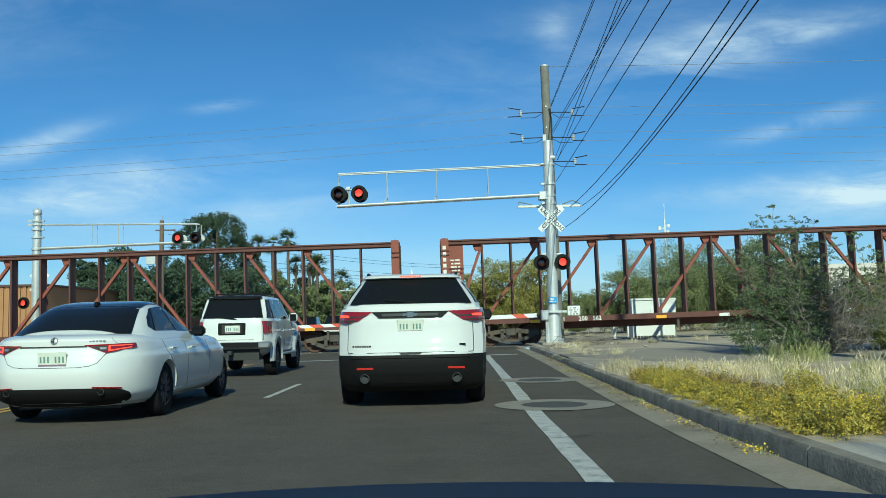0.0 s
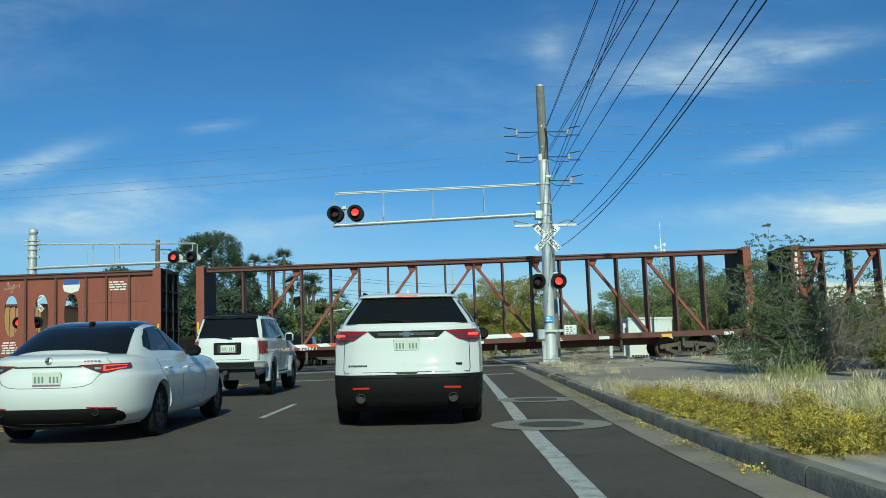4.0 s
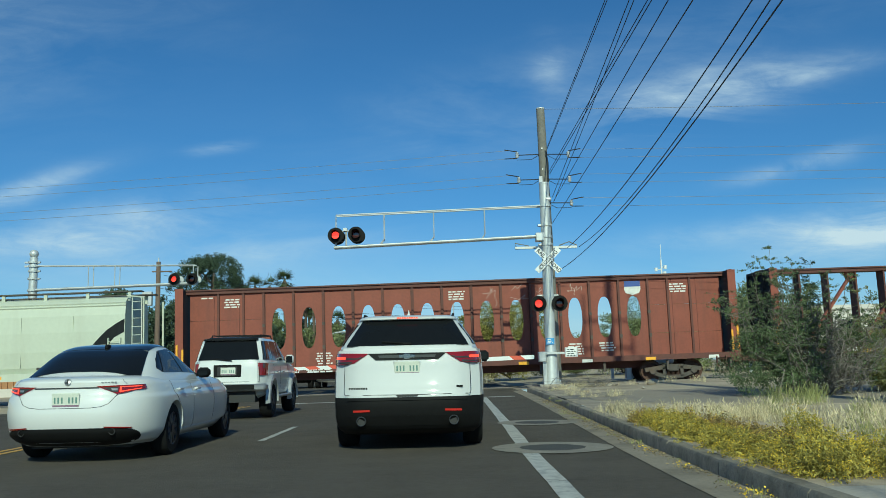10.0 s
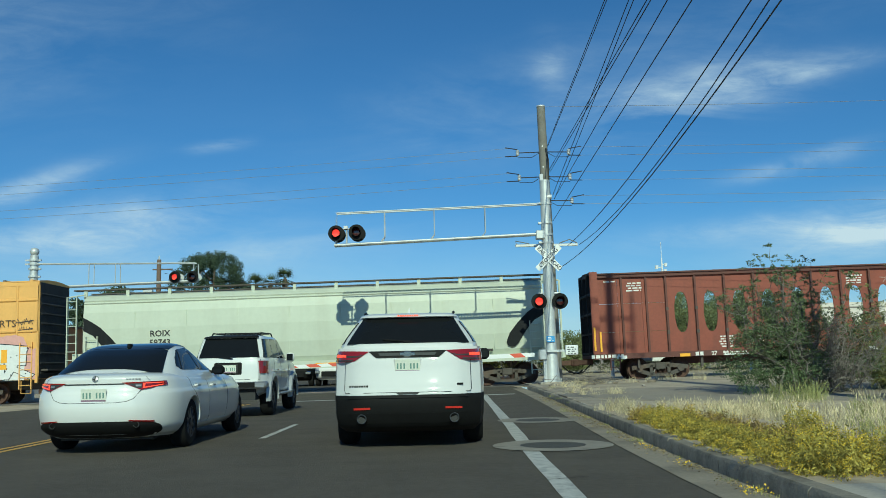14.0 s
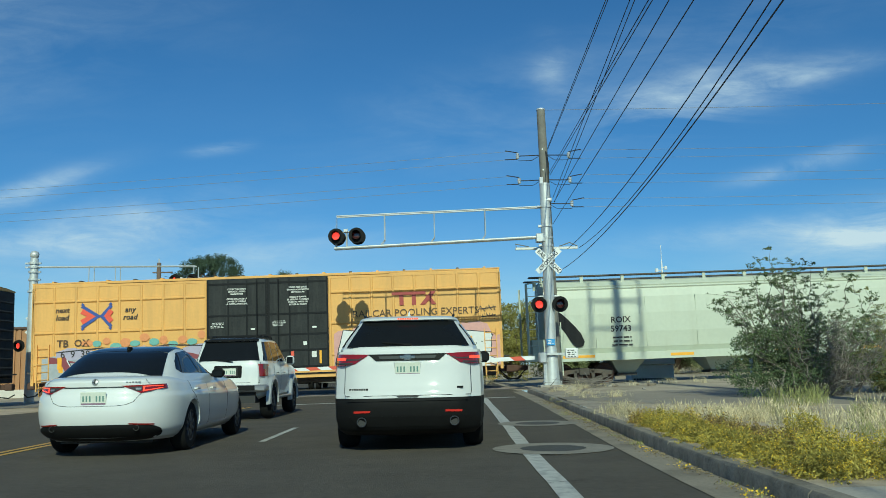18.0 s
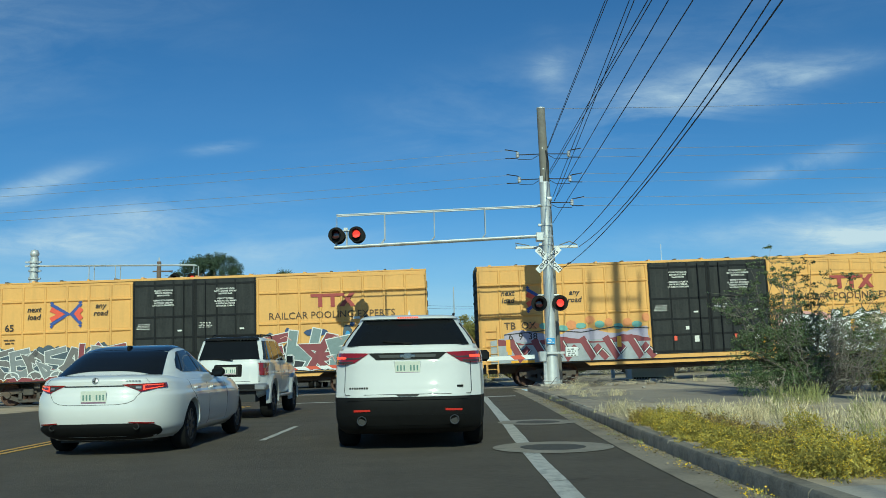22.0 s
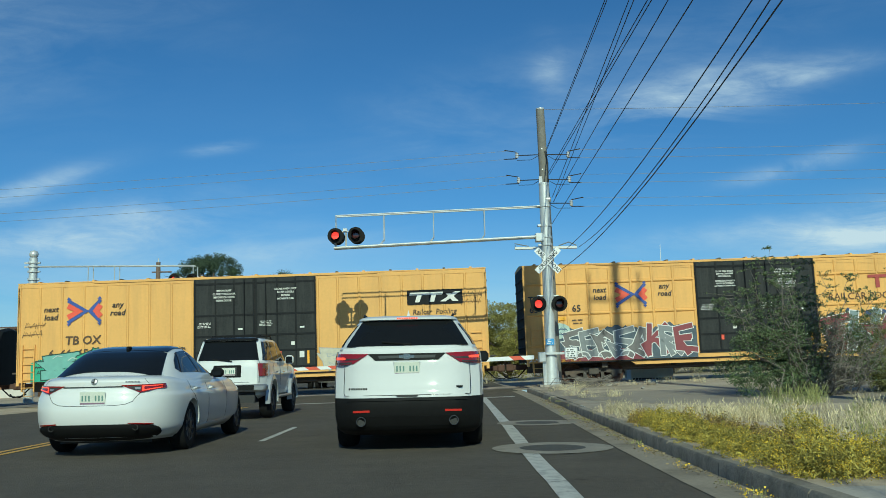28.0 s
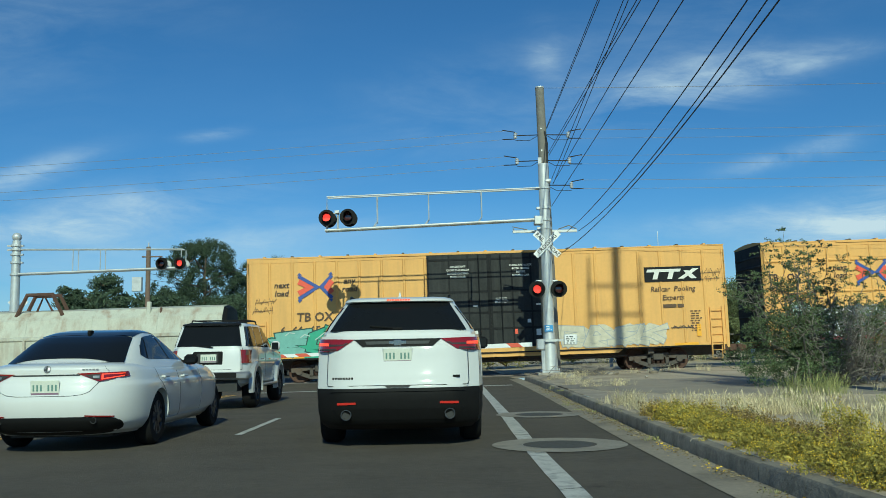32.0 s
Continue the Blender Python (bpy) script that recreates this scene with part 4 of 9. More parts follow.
    for x in (1.3, 2.6, 3.9, 5.2):
        bm = B()
        for q in range(2):
            p = Vector((x + rnd.uniform(-0.4, 0.2), -0.244, 4.0 + rnd.uniform(-0.1, 0.3)))
            for st in range(6):
                d = Vector((rnd.uniform(-0.1, 0.28), 0, rnd.uniform(-0.3, 0.3)))
                rod(bm, p, p + d, 0.011, n=4)
                p = p + d
        put("chalk_scrawl", bm, CH, ob, "pale chalk scrawl")
    return ob


oval_beam(-51.6, -27.4)


# boxcars
def ribbon(bm, pts, w, y, cap=0.5, low=0.0):
    """A flat band of paint along a bent line of (x, z) points, with mitred corners and square ends."""
    pts = [Vector(q) for q in pts]
    out = []
    for i, q in enumerate(pts):
        d0 = (q - pts[i - 1]).normalized() if i else (pts[1] - q).normalized()
        d1 = (pts[i + 1] - q).normalized() if i < len(pts) - 1 else d0
        n = Vector((-d0.y - d1.y, d0.x + d1.x))
        n = n.normalized() if n.length > 1e-4 else Vector((-d0.y, d0.x))
        k = min(1.7, 1 / max(0.3, n.dot(Vector((-d0.y, d0.x)))))
        e = (-d0 if i == 0 else d1 if i == len(pts) - 1 else Vector((0, 0))) * w * cap
        out.append([bm.verts.new((q.x + e.x + sg * n.x * w * 0.5 * k, y, max(low, q.y + e.y + sg * n.y * w * 0.5 * k))) for sg in (-1, 1)])
    for a, b in zip(out, out[1:]):
        bm.faces.new((a[0], b[0], b[1], a[1]))
    return bm


def blot(ob, name, mtl, y, cx, cz, rx, rz, seed, n=26, rough=0.07, label=""):
    """An uneven patch of sprayed paint."""
    rnd = random.Random(seed)
    bm = B()
    bm.faces.new([bm.verts.new((cx + rx * math.cos(a) * rnd.uniform(1 - rough, 1 + rough), y, max(1.02, cz + rz * math.sin(a) * rnd.uniform(1 - rough, 1 + rough)))) for a in [k * 2 * math.pi / n for k in range(n)]])
    return put(name, bm, mtl, ob, label)


def field(ob, name, mtl, y, x0, x1, z0, ztop, seed, ragged=0.12, n=40, label=""):
    """A band of paint with a ragged upper edge; ztop gives its height along 0..1."""
    rnd = random.Random(seed)
    bm = B()
    up = [bm.verts.new((x0 + (x1 - x0) * k / n, y, ztop(k / n) + rnd.uniform(-ragged, ragged))) for k in range(n + 1)]
    dn = [bm.verts.new((x0 + (x1 - x0) * k / n, y, z0)) for k in range(n + 1)]
    for k in range(n):
        bm.faces.new((dn[k], dn[k + 1], up[k + 1], up[k]))
    return put(name, bm, mtl, ob, label)


def x_logo(ob, cx, cz, w, h, y):
    """Two chevrons back to back, each a red band nested in a blue one with barbed tips."""
    for side in (-1, 1):
        tip, apex = cx + side * w * 0.46, cx + (0.06 * w if side < 0 else 0.16 * w)
        for mtl, ht, ap, th, dy in ((LOGO_B, 0.39, 0.0, 0.118, 0.0), (LOGO_R, 0.205, 0.22 if side < 0 else 0.17, 0.19, 0.001)):
            bm = B()
            ribbon(bm, [(tip, cz + ht * h), (apex + side * ap * w, cz), (tip, cz - ht * h)], th * h, y - 0.002 - dy - (0.0005 if side < 0 else 0), 0.0)
            put("logo_chevron", bm, mtl, ob)
        for up in (-1, 1):
            bm = B()
            bm.faces.new([bm.verts.new((px, y - 0.0045, pz)) for px, pz in ((tip - side * 0.10 * w, cz + up * 0.42 * h), (tip - side * 0.02 * w, cz + up * 0.52 * h), (tip + side * 0.03 * w, cz + up * 0.42 * h))])
            put("logo_tip", bm, LOGO_B, ob)


# angular skeletons of sprayed letters: strokes of (x, z) in a unit box
GLYPHS = {
    "s": (((0.95, 0.97), (0.1, 0.82), (0.12, 0.55), (0.88, 0.46), (0.84, 0.08), (0.0, 0.03)),),
    "e": (((0.95, 0.98), (0.12, 0.86), (0.06, 0.1), (0.98, 0.02)), ((0.1, 0.5), (0.8, 0.55))),
    "a": (((0.0, 0.0), (0.42, 0.98), (0.62, 0.94), (1.0, 0.0)), ((0.22, 0.34), (0.8, 0.38))),
    "r": (((0.06, 0.0), (0.1, 0.92), (0.86, 0.84), (0.82, 0.52), (0.2, 0.45), (1.02, 0.0)),),
    "t": (((-0.05, 0.84), (1.02, 1.0)), ((0.52, 0.9), (0.44, 0.35), (0.62, 0.0))),
    "k": (((0.08, 1.0), (0.12, 0.0)), ((0.95, 1.0), (0.2, 0.5), (0.55, 0.46), (1.05, 0.02))),
    "h": (((0.08, 0.98), (0.02, 0.0)), ((0.95, 1.02), (0.86, 0.5), (1.0, 0.0)), ((0.06, 0.46), (0.9, 0.54))),
    "o": (((0.5, 0.98), (0.08, 0.72), (0.1, 0.2), (0.52, 0.02), (0.92, 0.24), (0.9, 0.74), (0.5, 0.98)),),
}


def sprayed(ob, glyphs, x0, x1, z0, z1, y, fills, line, thick, edge, seed, dots=None):
    """A row of sprayed letter forms, each a wide stroke with an outline round it."""
    rnd = random.Random(seed)
    w = (x1 - x0) / len(glyphs)
    for k, g in enumerate(glyphs):
        gx, lean, sq = x0 + w * (k - 0.16), rnd.uniform(-0.3, 0.3) * w, rnd.uniform(0.86, 1.08)
        dz = rnd.uniform(-0.06, 0.06) * (z1 - z0)
        line_pts = [[(gx + w * (0.06 + 1.16 * a) + lean * b, z0 + thick * 0.5 + dz + b * sq * (z1 - z0 - thick)) for a, b in st] for st in GLYPHS[g]]
        bx, bz = gx + w * rnd.uniform(0.2, 0.8), z0 + (z1 - z0) * rnd.uniform(0.25, 0.6)
        line_pts.append([(bx, bz), (bx + w * rnd.choice((-0.6, 0.6)), bz + rnd.uniform(-0.3, 0.3)), (bx + w * rnd.uniform(-0.4, 0.4), z0 + thick * 0.3)])
        d0 = y - 0.004 - 0.0030 * k
        bm = B()
        for q, st in enumerate(line_pts):
            ribbon(bm, st, thick + 2 * edge, d0 - 0.0006 - 0.0001 * q, 0.5, 1.0)
        put("graffiti_outline", bm, line, ob)
        bm = B()
        for q, st in enumerate(line_pts):
            ribbon(bm, st, thick, d0 - 0.0012 - 0.0002 * q, 0.5, 1.03)
        put("graffiti_fill", bm, fills[k % len(fills)], ob)
        if dots:
            bm = B()
            for _ in range(9):
                st = rnd.choice(line_pts)
                i = rnd.randrange(len(st) - 1)
                u = rnd.random()
                px, pz = st[i][0] + (st[i + 1][0] - st[i][0]) * u + rnd.uniform(-0.3, 0.3) * thick, st[i][1] + (st[i + 1][1] - st[i][1]) * u + rnd.uniform(-0.3, 0.3) * thick
                bm.faces.new([bm.verts.new((px + 0.028 * math.cos(a), d0 - 0.0022, pz + 0.028 * math.sin(a))) for a in [j * 1.0472 for j in range(6)]])
            tagged(put("graffiti_dots", bm, dots, ob), kind="stuff")


def scrawl(ob, mtl, cx, cz, w, h, y, seed, turns=16, th=0.025, label=""):
    """A quick looping tag."""
    rnd = random.Random(seed)
    bm = B()
    pts = [(cx - w / 2 + w * k / turns + rnd.uniform(-0.08, 0.08) * w, cz + (0.5 if k % 2 else -0.5) * h * rnd.uniform(0.4, 1.0)) for k in range(turns + 1)]
    ribbon(bm, pts, th, y)
    ribbon(bm, [(cx - w / 2, cz - h * 0.1), (cx + w / 2, cz + rnd.uniform(-0.2, 0.2) * h)], th, y - 0.0004)
    return put("graffiti_tag", bm, mtl, ob, label)


G_WHITE = mat("spray_white", (0.70, 0.70, 0.68), 0.5, var=0.08)
G_BLACK = mat("spray_black", (0.03, 0.03, 0.035), 0.5, var=0.1)
G_PINK = mat("spray_pink", (0.62, 0.34, 0.30), 0.55, var=0.12)
G_MAROON = mat("spray_maroon", (0.22, 0.05, 0.06), 0.55, var=0.15)
G_GREY = mat("spray_grey", (0.36, 0.38, 0.40), 0.55, var=0.15)
G_ORANGE = mat("spray_orange", (0.70, 0.28, 0.10), 0.55, var=0.12)
G_TAN = mat("spray_tan", (0.62, 0.50, 0.36), 0.6, var=0.25, scale=9)
G_TEAL2 = mat("spray_sea_green", (0.20, 0.42, 0.36), 0.55, var=0.15)
LOGO_SKY = mat("spray_sky_blue", (0.08, 0.30, 0.58), 0.5, var=0.1)
G_GREY2 = mat("spray_mid_grey", (0.22, 0.235, 0.24), 0.55, var=0.15)
SLATE2 = mat("spray_warm_grey", (0.16, 0.15, 0.145), 0.55, var=0.2)
G_GREEN = mat("spray_green", (0.07, 0.36, 0.22), 0.55, var=0.15)
G_LILAC = mat("spray_lilac", (0.42, 0.38, 0.48), 0.55, var=0.1)


END_GREY = mat("grimy_end_paint", (0.045, 0.043, 0.042), 0.75, spec=0.2, var=0.25, scale=2, dirt=(0.08, 0.07, 0.06), dirt_amt=0.5)


SWAP_YZ = Matrix(((1, 0, 0, 0), (0, 0, 1, 0), (0, 1, 0, 0), (0, 0, 0, 1)))


def boxcar(l, r, ribbed, label, dl, dr):
    ob, half = wagon("boxcar", l, r, label, 2.9)
    top = 5.12
    bm = B(); box(bm, -half, half, -1.565, 1.52, 1.0, top); put("body", bm, YELLOW, ob, "yellow painted steel body")
    bm = B()
    prism(bm, [(-1.58, top), (-1.58, top + 0.05), (-0.8, top + 0.13), (0, top + 0.16), (0.8, top + 0.13), (1.58, top + 0.05), (1.58, top)], -half - 0.02, half + 0.02, Matrix.Rotation(radians(-90), 4, "Z") @ Matrix.Diagonal((-1, 1, 1, 1)))
    put("roof", bm, YELLOW, ob, "shallow ridged roof")
    for k in range(17):   # roof seams
        x = -half + 0.6 + k * (2 * half - 1.2) / 16
        bm = B(); box(bm, x - 0.05, x + 0.05, -1.0, 1.0, top + 0.11, top + 0.168); put("roof_seam", bm, BOGIE if k % 2 else YELLOW, ob)
    bm = B(); box(bm, dl - 4.2, dr + 2.6, -1.62, -1.52, top - 0.05, top + 0.03); put("door_track", bm, YELLOW, ob)
    bm = B(); box(bm, -half, half, -1.58, -1.5, top - 0.17, top - 0.06); put("top_rail", bm, YELLOW, ob)
    bm = B(); box(bm, -half, half, -1.57, -1.5, 0.98, 1.12); put("side_sill", bm, YELLOW, ob)
    bm = B(); prism(bm, [(-5.6, 1.0), (5.6, 1.0), (5.3, 0.78), (-5.3, 0.78)], -1.545, -1.48); put("fish_belly_sill", bm, YELLOW, ob)
    bm = B(); box(bm, -half + 1.0, half - 1.0, -1.60, -1.555, 0.93, 0.985); put("sill_rail", bm, BLACKP, ob, "black rail along the sill")
    for x in (-6.6, -3.4, 0.4, 3.6, 6.7):
        bm = B(); box(bm, x - 0.12, x + 0.12, -1.35, 1.35, 0.70, 0.98); put("cross_bearer", bm, BOGIE, ob)
    bm = B(); rod(bm, (1.2, -0.85, 0.72), (2.6, -0.85, 0.72), 0.17, n=12); put("air_reservoir", bm, BOGIE, ob)
    bm = B(); tube(bm, [(-half + 4.2, -1.1, 0.66), (0, -1.1, 0.6), (half - 4.2, -1.1, 0.66)], 0.03, 6); put("brake_rod", bm, BOGIE, ob)
    bm = B(); box(bm, -half + 0.2, half - 0.2, -0.4, 0.4, 0.56, 1.0); put("centre_sill", bm, BOGIE, ob)
    # posts and ribs on both panels
    ribs = (1.72, 3.04, 4.36) if ribbed else ()
    for a, b in ((-half, dl), (dr, half)):
        n = round((b - a) / 0.945)
        w = (b - a) / n
        for k in range(n + 1):
            x = a + k * w
            x = min(max(x, a + 0.05), b - 0.05)
            bm = B(); prism(bm, [(x - 0.075, -1.55), (x - 0.03, -1.60), (x + 0.03, -1.60), (x + 0.075, -1.55)], 1.12, top - 0.16, SWAP_YZ); put("side_post", bm, YELLOW, ob)
            if k < n:
                for z in ribs:
                    deep = 1.598 if z < 2 else 1.625
                    bm = B(); prism(bm, [(-1.55, z - 0.10), (-deep, z - 0.035), (-deep, z + 0.015), (-1.55, z + 0.05)], x + 0.045, x + w - 0.045, Matrix.Rotation(radians(-90), 4, "Z") @ Matrix.Diagonal((-1, 1, 1, 1))); put("side_rib", bm, YELLOW, ob)
    # corner panels and end corrugations
    for sgn in (-1, 1):
        for k in range(9):
            z = 1.25 + k * 0.42
            bm = B(); rod(bm, (sgn * (half + 0.0), -1.42, z), (sgn * (half + 0.0), 1.42, z), 0.06, n=8); put("end_corrugation", bm, END_GREY, ob)
        bm = B(); box(bm, min(sgn * half, sgn * (half + 0.02)), max(sgn * half, sgn * (half + 0.02)), -1.5, 1.5, 1.02, top - 0.02); put("end_wall", bm, END_GREY, ob, "grimy dark grey end wall")
        bm = B(); box(bm, min(sgn * half, sgn * (half - 0.12)), max(sgn * half, sgn * (half - 0.12)), -1.60, -1.5, 0.85, top - 0.05); put("corner_post", bm, YELLOW, ob)
        ladder(ob, sgn * (half - 0.5), 0.6, 2.55, -1.55, YELLOW, 0.5, 6)
        bm = B(); tube(bm, [(sgn * (half - 0.72), -1.5, 0.95), (sgn * (half - 0.72), -1.5, 0.42), (sgn * (half - 0.3), -1.5, 0.42), (sgn * (half - 0.3), -1.5, 0.95)], 0.02, 6); put("step", bm, YELLOW, ob)
        bm = B(); box(bm, min(sgn * (half + 0.02), sgn * (half + 0.3)), max(sgn * (half + 0.02), sgn * (half + 0.3)), -1.3, 1.3, 1.35, 1.42); put("end_platform", bm, BOGIE, ob)
        bm = B(); box(bm, sgn * (half - 1.25) - 0.09, sgn * (half - 1.25) + 0.09, -1.604, -1.598, 1.35, 1.85); put("reflector", bm, REFLECT, ob, "yellow reflector patch")
        bm = B(); box(bm, sgn * (half - 1.8) - 0.5, sgn * (half - 1.8) + 0.5, -1.604, -1.571, 1.0, 1.1); put("reflector", bm, REFLECT, ob)
    # added black backing plate, so that the gaps round the leaves look dark
    bm = B(); box(bm, dl + 0.02, dr - 0.02, -1.59, -1.545, 1.16, top - 0.06); put("door_seal", bm, BLACKP, ob, "black backing plate added to darken the door gaps")
    # two black door leaves
    mid = (dl + dr) / 2
    for a, b, side in ((dl, mid, -1), (mid, dr, 1)):
        bm = B(); box(bm, a + 0.02, b - 0.02, -1.60, -1.53, 1.16, top - 0.06); d = put("door", bm, DOORP, ob, "worn black sliding plug door leaf")
        # posts and ribs: blacker paint than the leaf stands for their shadow lines
        for x in (a + 0.06, a + (b - a) * 0.36, a + (b - a) * 0.66, b - 0.06):
            bm = B(); box(bm, x - 0.035, x + 0.035, -1.622, -1.60, 1.2, top - 0.1); put("door_post", bm, BLACKP, d)
        for z in (1.25, 1.95, 2.62, 3.5, 4.85):
            bm = B(); box(bm, a + 0.09, b - 0.09, -1.618, -1.60, z - 0.04, z + 0.04); put("door_rib", bm, BLACKP, d)
        x = a + (b - a) * 0.83 if side < 0 else a + (b - a) * 0.18
        bm = B(); rod(bm, (x, -1.68, 1.2), (x, -1.68, top - 0.12), 0.022, n=8); put("lock_bar", bm, BLACKP, d)
        rnd = random.Random(int(a * 10) + 50)
        if ribbed:
            words = ("CLOSE THIS DOOR", "BEFORE CLOSING", "MAIN DOOR", "", "CIERRE ESTA PUERTA", "ANTES DE CERRAR", "LA PUERTA PRINCIPAL") if side < 0 else ("CLOSE AND LOCK", "BOTH DOORS BEFORE", "MOVING CAR", "", "CIERRE Y PONGA", "EL SEGURO EN AMBAS", "PUERTAS ANTES DE", "MOVER EL CARRO")
            for q, wd in enumerate(words):
                if wd:
                    lettering(wd, 0.092, TXT_W, d, (a + b) / 2, -1.624, 4.62 - q * 0.105, bold=0.03)
        bm = B(); bars(bm, a + 0.48, 3.2, 0.6, 4, -1.6235, 0.03, 0.035, int(b * 9) + 70, 0.1); bars(bm, b - 0.62, 2.9, 0.24, 1, -1.6235, 0.07, 0.05, 5, 0.24); put("bar_text", bm, TXT_W, d)
        bm = B(); box(bm, b - 0.75, b - 0.55, -1.606, -1.60, 1.62, 1.88); box(bm, b - 1.1, b - 0.95, -1.606, -1.60, 2.15, 2.3); put("label_plate", bm, TXT_W, d)
        bm = B(); box(bm, a + 0.95, a + 1.1, -1.606, -1.60, 1.7, 1.9); put("label_plate", bm, LOGO_R, d, "small red placard")
    bm = B(); box(bm, dr - 0.42, dr - 0.33, -1.655, -1.646, 1.35, 1.9); put("reflector", bm, REFLECT, ob)
    return ob, half, -1.602


def white_door_text(ob, dl, dr, y=-1.624):
    for x, lines in (((dl * 0.75 + dr * 0.25), ("IMPORTANT", "CLOSE THIS DOOR", "BEFORE CLOSING", "MAIN DOOR")), ((dl * 0.25 + dr * 0.75), ("CLOSE AND LOCK", "BOTH DOORS", "BEFORE", "MOVING CAR"))):
        for k, w in enumerate(lines):
            lettering(w, 0.112, TXT_W, ob, x, y, 4.55 - k * 0.14, bold=0.025)


# first boxcar: pale bubble letters on the one end
ob, half, y = boxcar(-95.0, -75.1, True, "yellow ribbed boxcar with black doors and pale graffiti", -2.6, 2.6)
lettering("next\nload", 0.32, TXT_K, ob, -8.68, y, 3.82, bold=0.015, shear=0.2)
lettering("any\nroad", 0.32, TXT_K, ob, -5.82, y, 3.76, bold=0.015, shear=0.2)
x_logo(ob, -7.23, 3.68, 1.36, 1.15, y)
lettering("TB  OX", 0.42, TXT_BR, ob, -8.2, y, 2.56, bold=0.015)
lettering("6  9  38", 0.40, TXT_K, ob, -8.1, y - 0.012, 2.1, bold=0.01)
lettering("RAILCAR POOLING EXPERTS", 0.42, TXT_BR, ob, 6.3, y, 3.36)
for k, (pts) in enumerate((((5.3, 4.25), (6.75, 4.25), (6.75, 4.12), (5.3, 4.12)), ((5.62, 4.14), (5.8, 4.14), (5.8, 3.68), (5.62, 3.68)), ((6.15, 4.14), (6.33, 4.14), (6.33, 3.68), (6.15, 3.68)), ((6.5, 3.68), (6.72, 3.68), (7.2, 4.25), (6.98, 4.25)), ((6.72, 4.1), (6.9, 4.1), (7.2, 3.68), (7.0, 3.68)))):
    bm = B(); prism(bm, pts, y - 0.003 - 0.0006 * k, y); put("emblem_bar", bm, TXT_R, ob)
field(ob, "graffiti_halo", G_PINK, y - 0.001, 2.8, 9.85, 1.02, lambda u: 2.62 + 0.22 * math.sin(u * 9) * (0.4 + u) - 0.5 * (u > 0.93), 21, 0.10, label="soft pink sprayed halo")
field(ob, "graffiti_base", G_WHITE, y - 0.002, 3.05, 9.4, 0.99, lambda u: 2.1 + 0.2 * math.sin(u * 23), 22, 0.14, label="white sprayed base coat")
sprayed(ob, "rakter", 3.1, 9.45, 1.0, 2.62, y, (G_WHITE,), G_BLACK, 0.42, 0.035, 23, dots=G_BLACK)
for x, z, w_, h_, m_ in ((6.1, 2.05, 0.16, 0.55, REFLECT), (8.55, 2.0, 0.24, 0.55, REFLECT), (8.35, 1.55, 0.62, 0.2, REFLECT), (7.05, 2.3, 0.55, 0.4, G_TAN)):
    bm = B(); box(bm, x - w_ / 2, x + w_ / 2, y - 0.028, y - 0.024, z - h_ / 2, z + h_ / 2); put("label_plate", bm, m_, ob)
scrawl(ob, G_BLACK, 9.35, 3.42, 0.75, 0.3, y - 0.001, 5, 14, 0.03, "black sprayed tag")
scrawl(ob, G_BLACK, 9.4, 3.1, 0.6, 0.3, y - 0.001, 6, 12, 0.03)
# lilac and maroon piece on the other end
field(ob, "graffiti_base", G_GREY, y - 0.001, -9.5, -2.7, 1.0, lambda u: 2.0 + 0.06 * math.sin(u * 11), 31, 0.05, label="grey sprayed base coat")
field(ob, "graffiti_band", G_LILAC, y - 0.002, -8.9, -2.75, 1.88, lambda u: 2.25 + 0.12 * math.sin(u * 14), 32, 0.03, label="lilac sprayed band")
field(ob, "graffiti_band", G_MAROON, y - 0.003, -9.2, -2.65, 1.74, lambda u: 1.92 + 0.13 * math.sin(u * 14 + 2.2), 33, 0.03, label="maroon sprayed band")
for q in range(6):
    x = -8.6 + q * 1.02
    for mtl, th, dy in ((G_MAROON, 0.30, 0.004), (G_WHITE, 0.05, 0.006), (G_BLACK, 0.035, 0.007)):
        bm = B(); o = 0.0 if th > 0.2 else (0.17 if th > 0.04 else 0.21); ribbon(bm, [(x + o, 1.85), (x + 0.35 + o, 1.22), (x + 0.62 + o, 1.5), (x + 0.9 + o, 1.18)][:4 if q % 2 else 3], th, y - dy - 0.0003 * q); put("graffiti_stroke", bm, mtl, ob)
bm = B(); ribbon(bm, [(-8.9, 2.2), (-7.0, 2.34), (-5.6, 2.2), (-4.2, 2.38), (-2.7, 2.28)], 0.045, y - 0.0095); put("graffiti_stroke", bm, G_BLACK, ob)
for k in range(13):
    rnd = random.Random(k + 40)
    blot(ob, "graffiti_blot", G_TEAL2 if k % 2 else G_ORANGE, y - 0.001 - 0.0004 * k, -7.6 + k * 0.4, 2.48 + rnd.uniform(-0.1, 0.28), rnd.uniform(0.16, 0.28), rnd.uniform(0.12, 0.2), k)
for x, h_ in ((-8.75, 0.5), (-4.0, 0.45)):
    bm = B(); box(bm, x - 0.09, x + 0.09, y - 0.014, y - 0.011, 1.75 - h_ / 2, 1.75 + h_ / 2); put("label_plate", bm, REFLECT, ob)

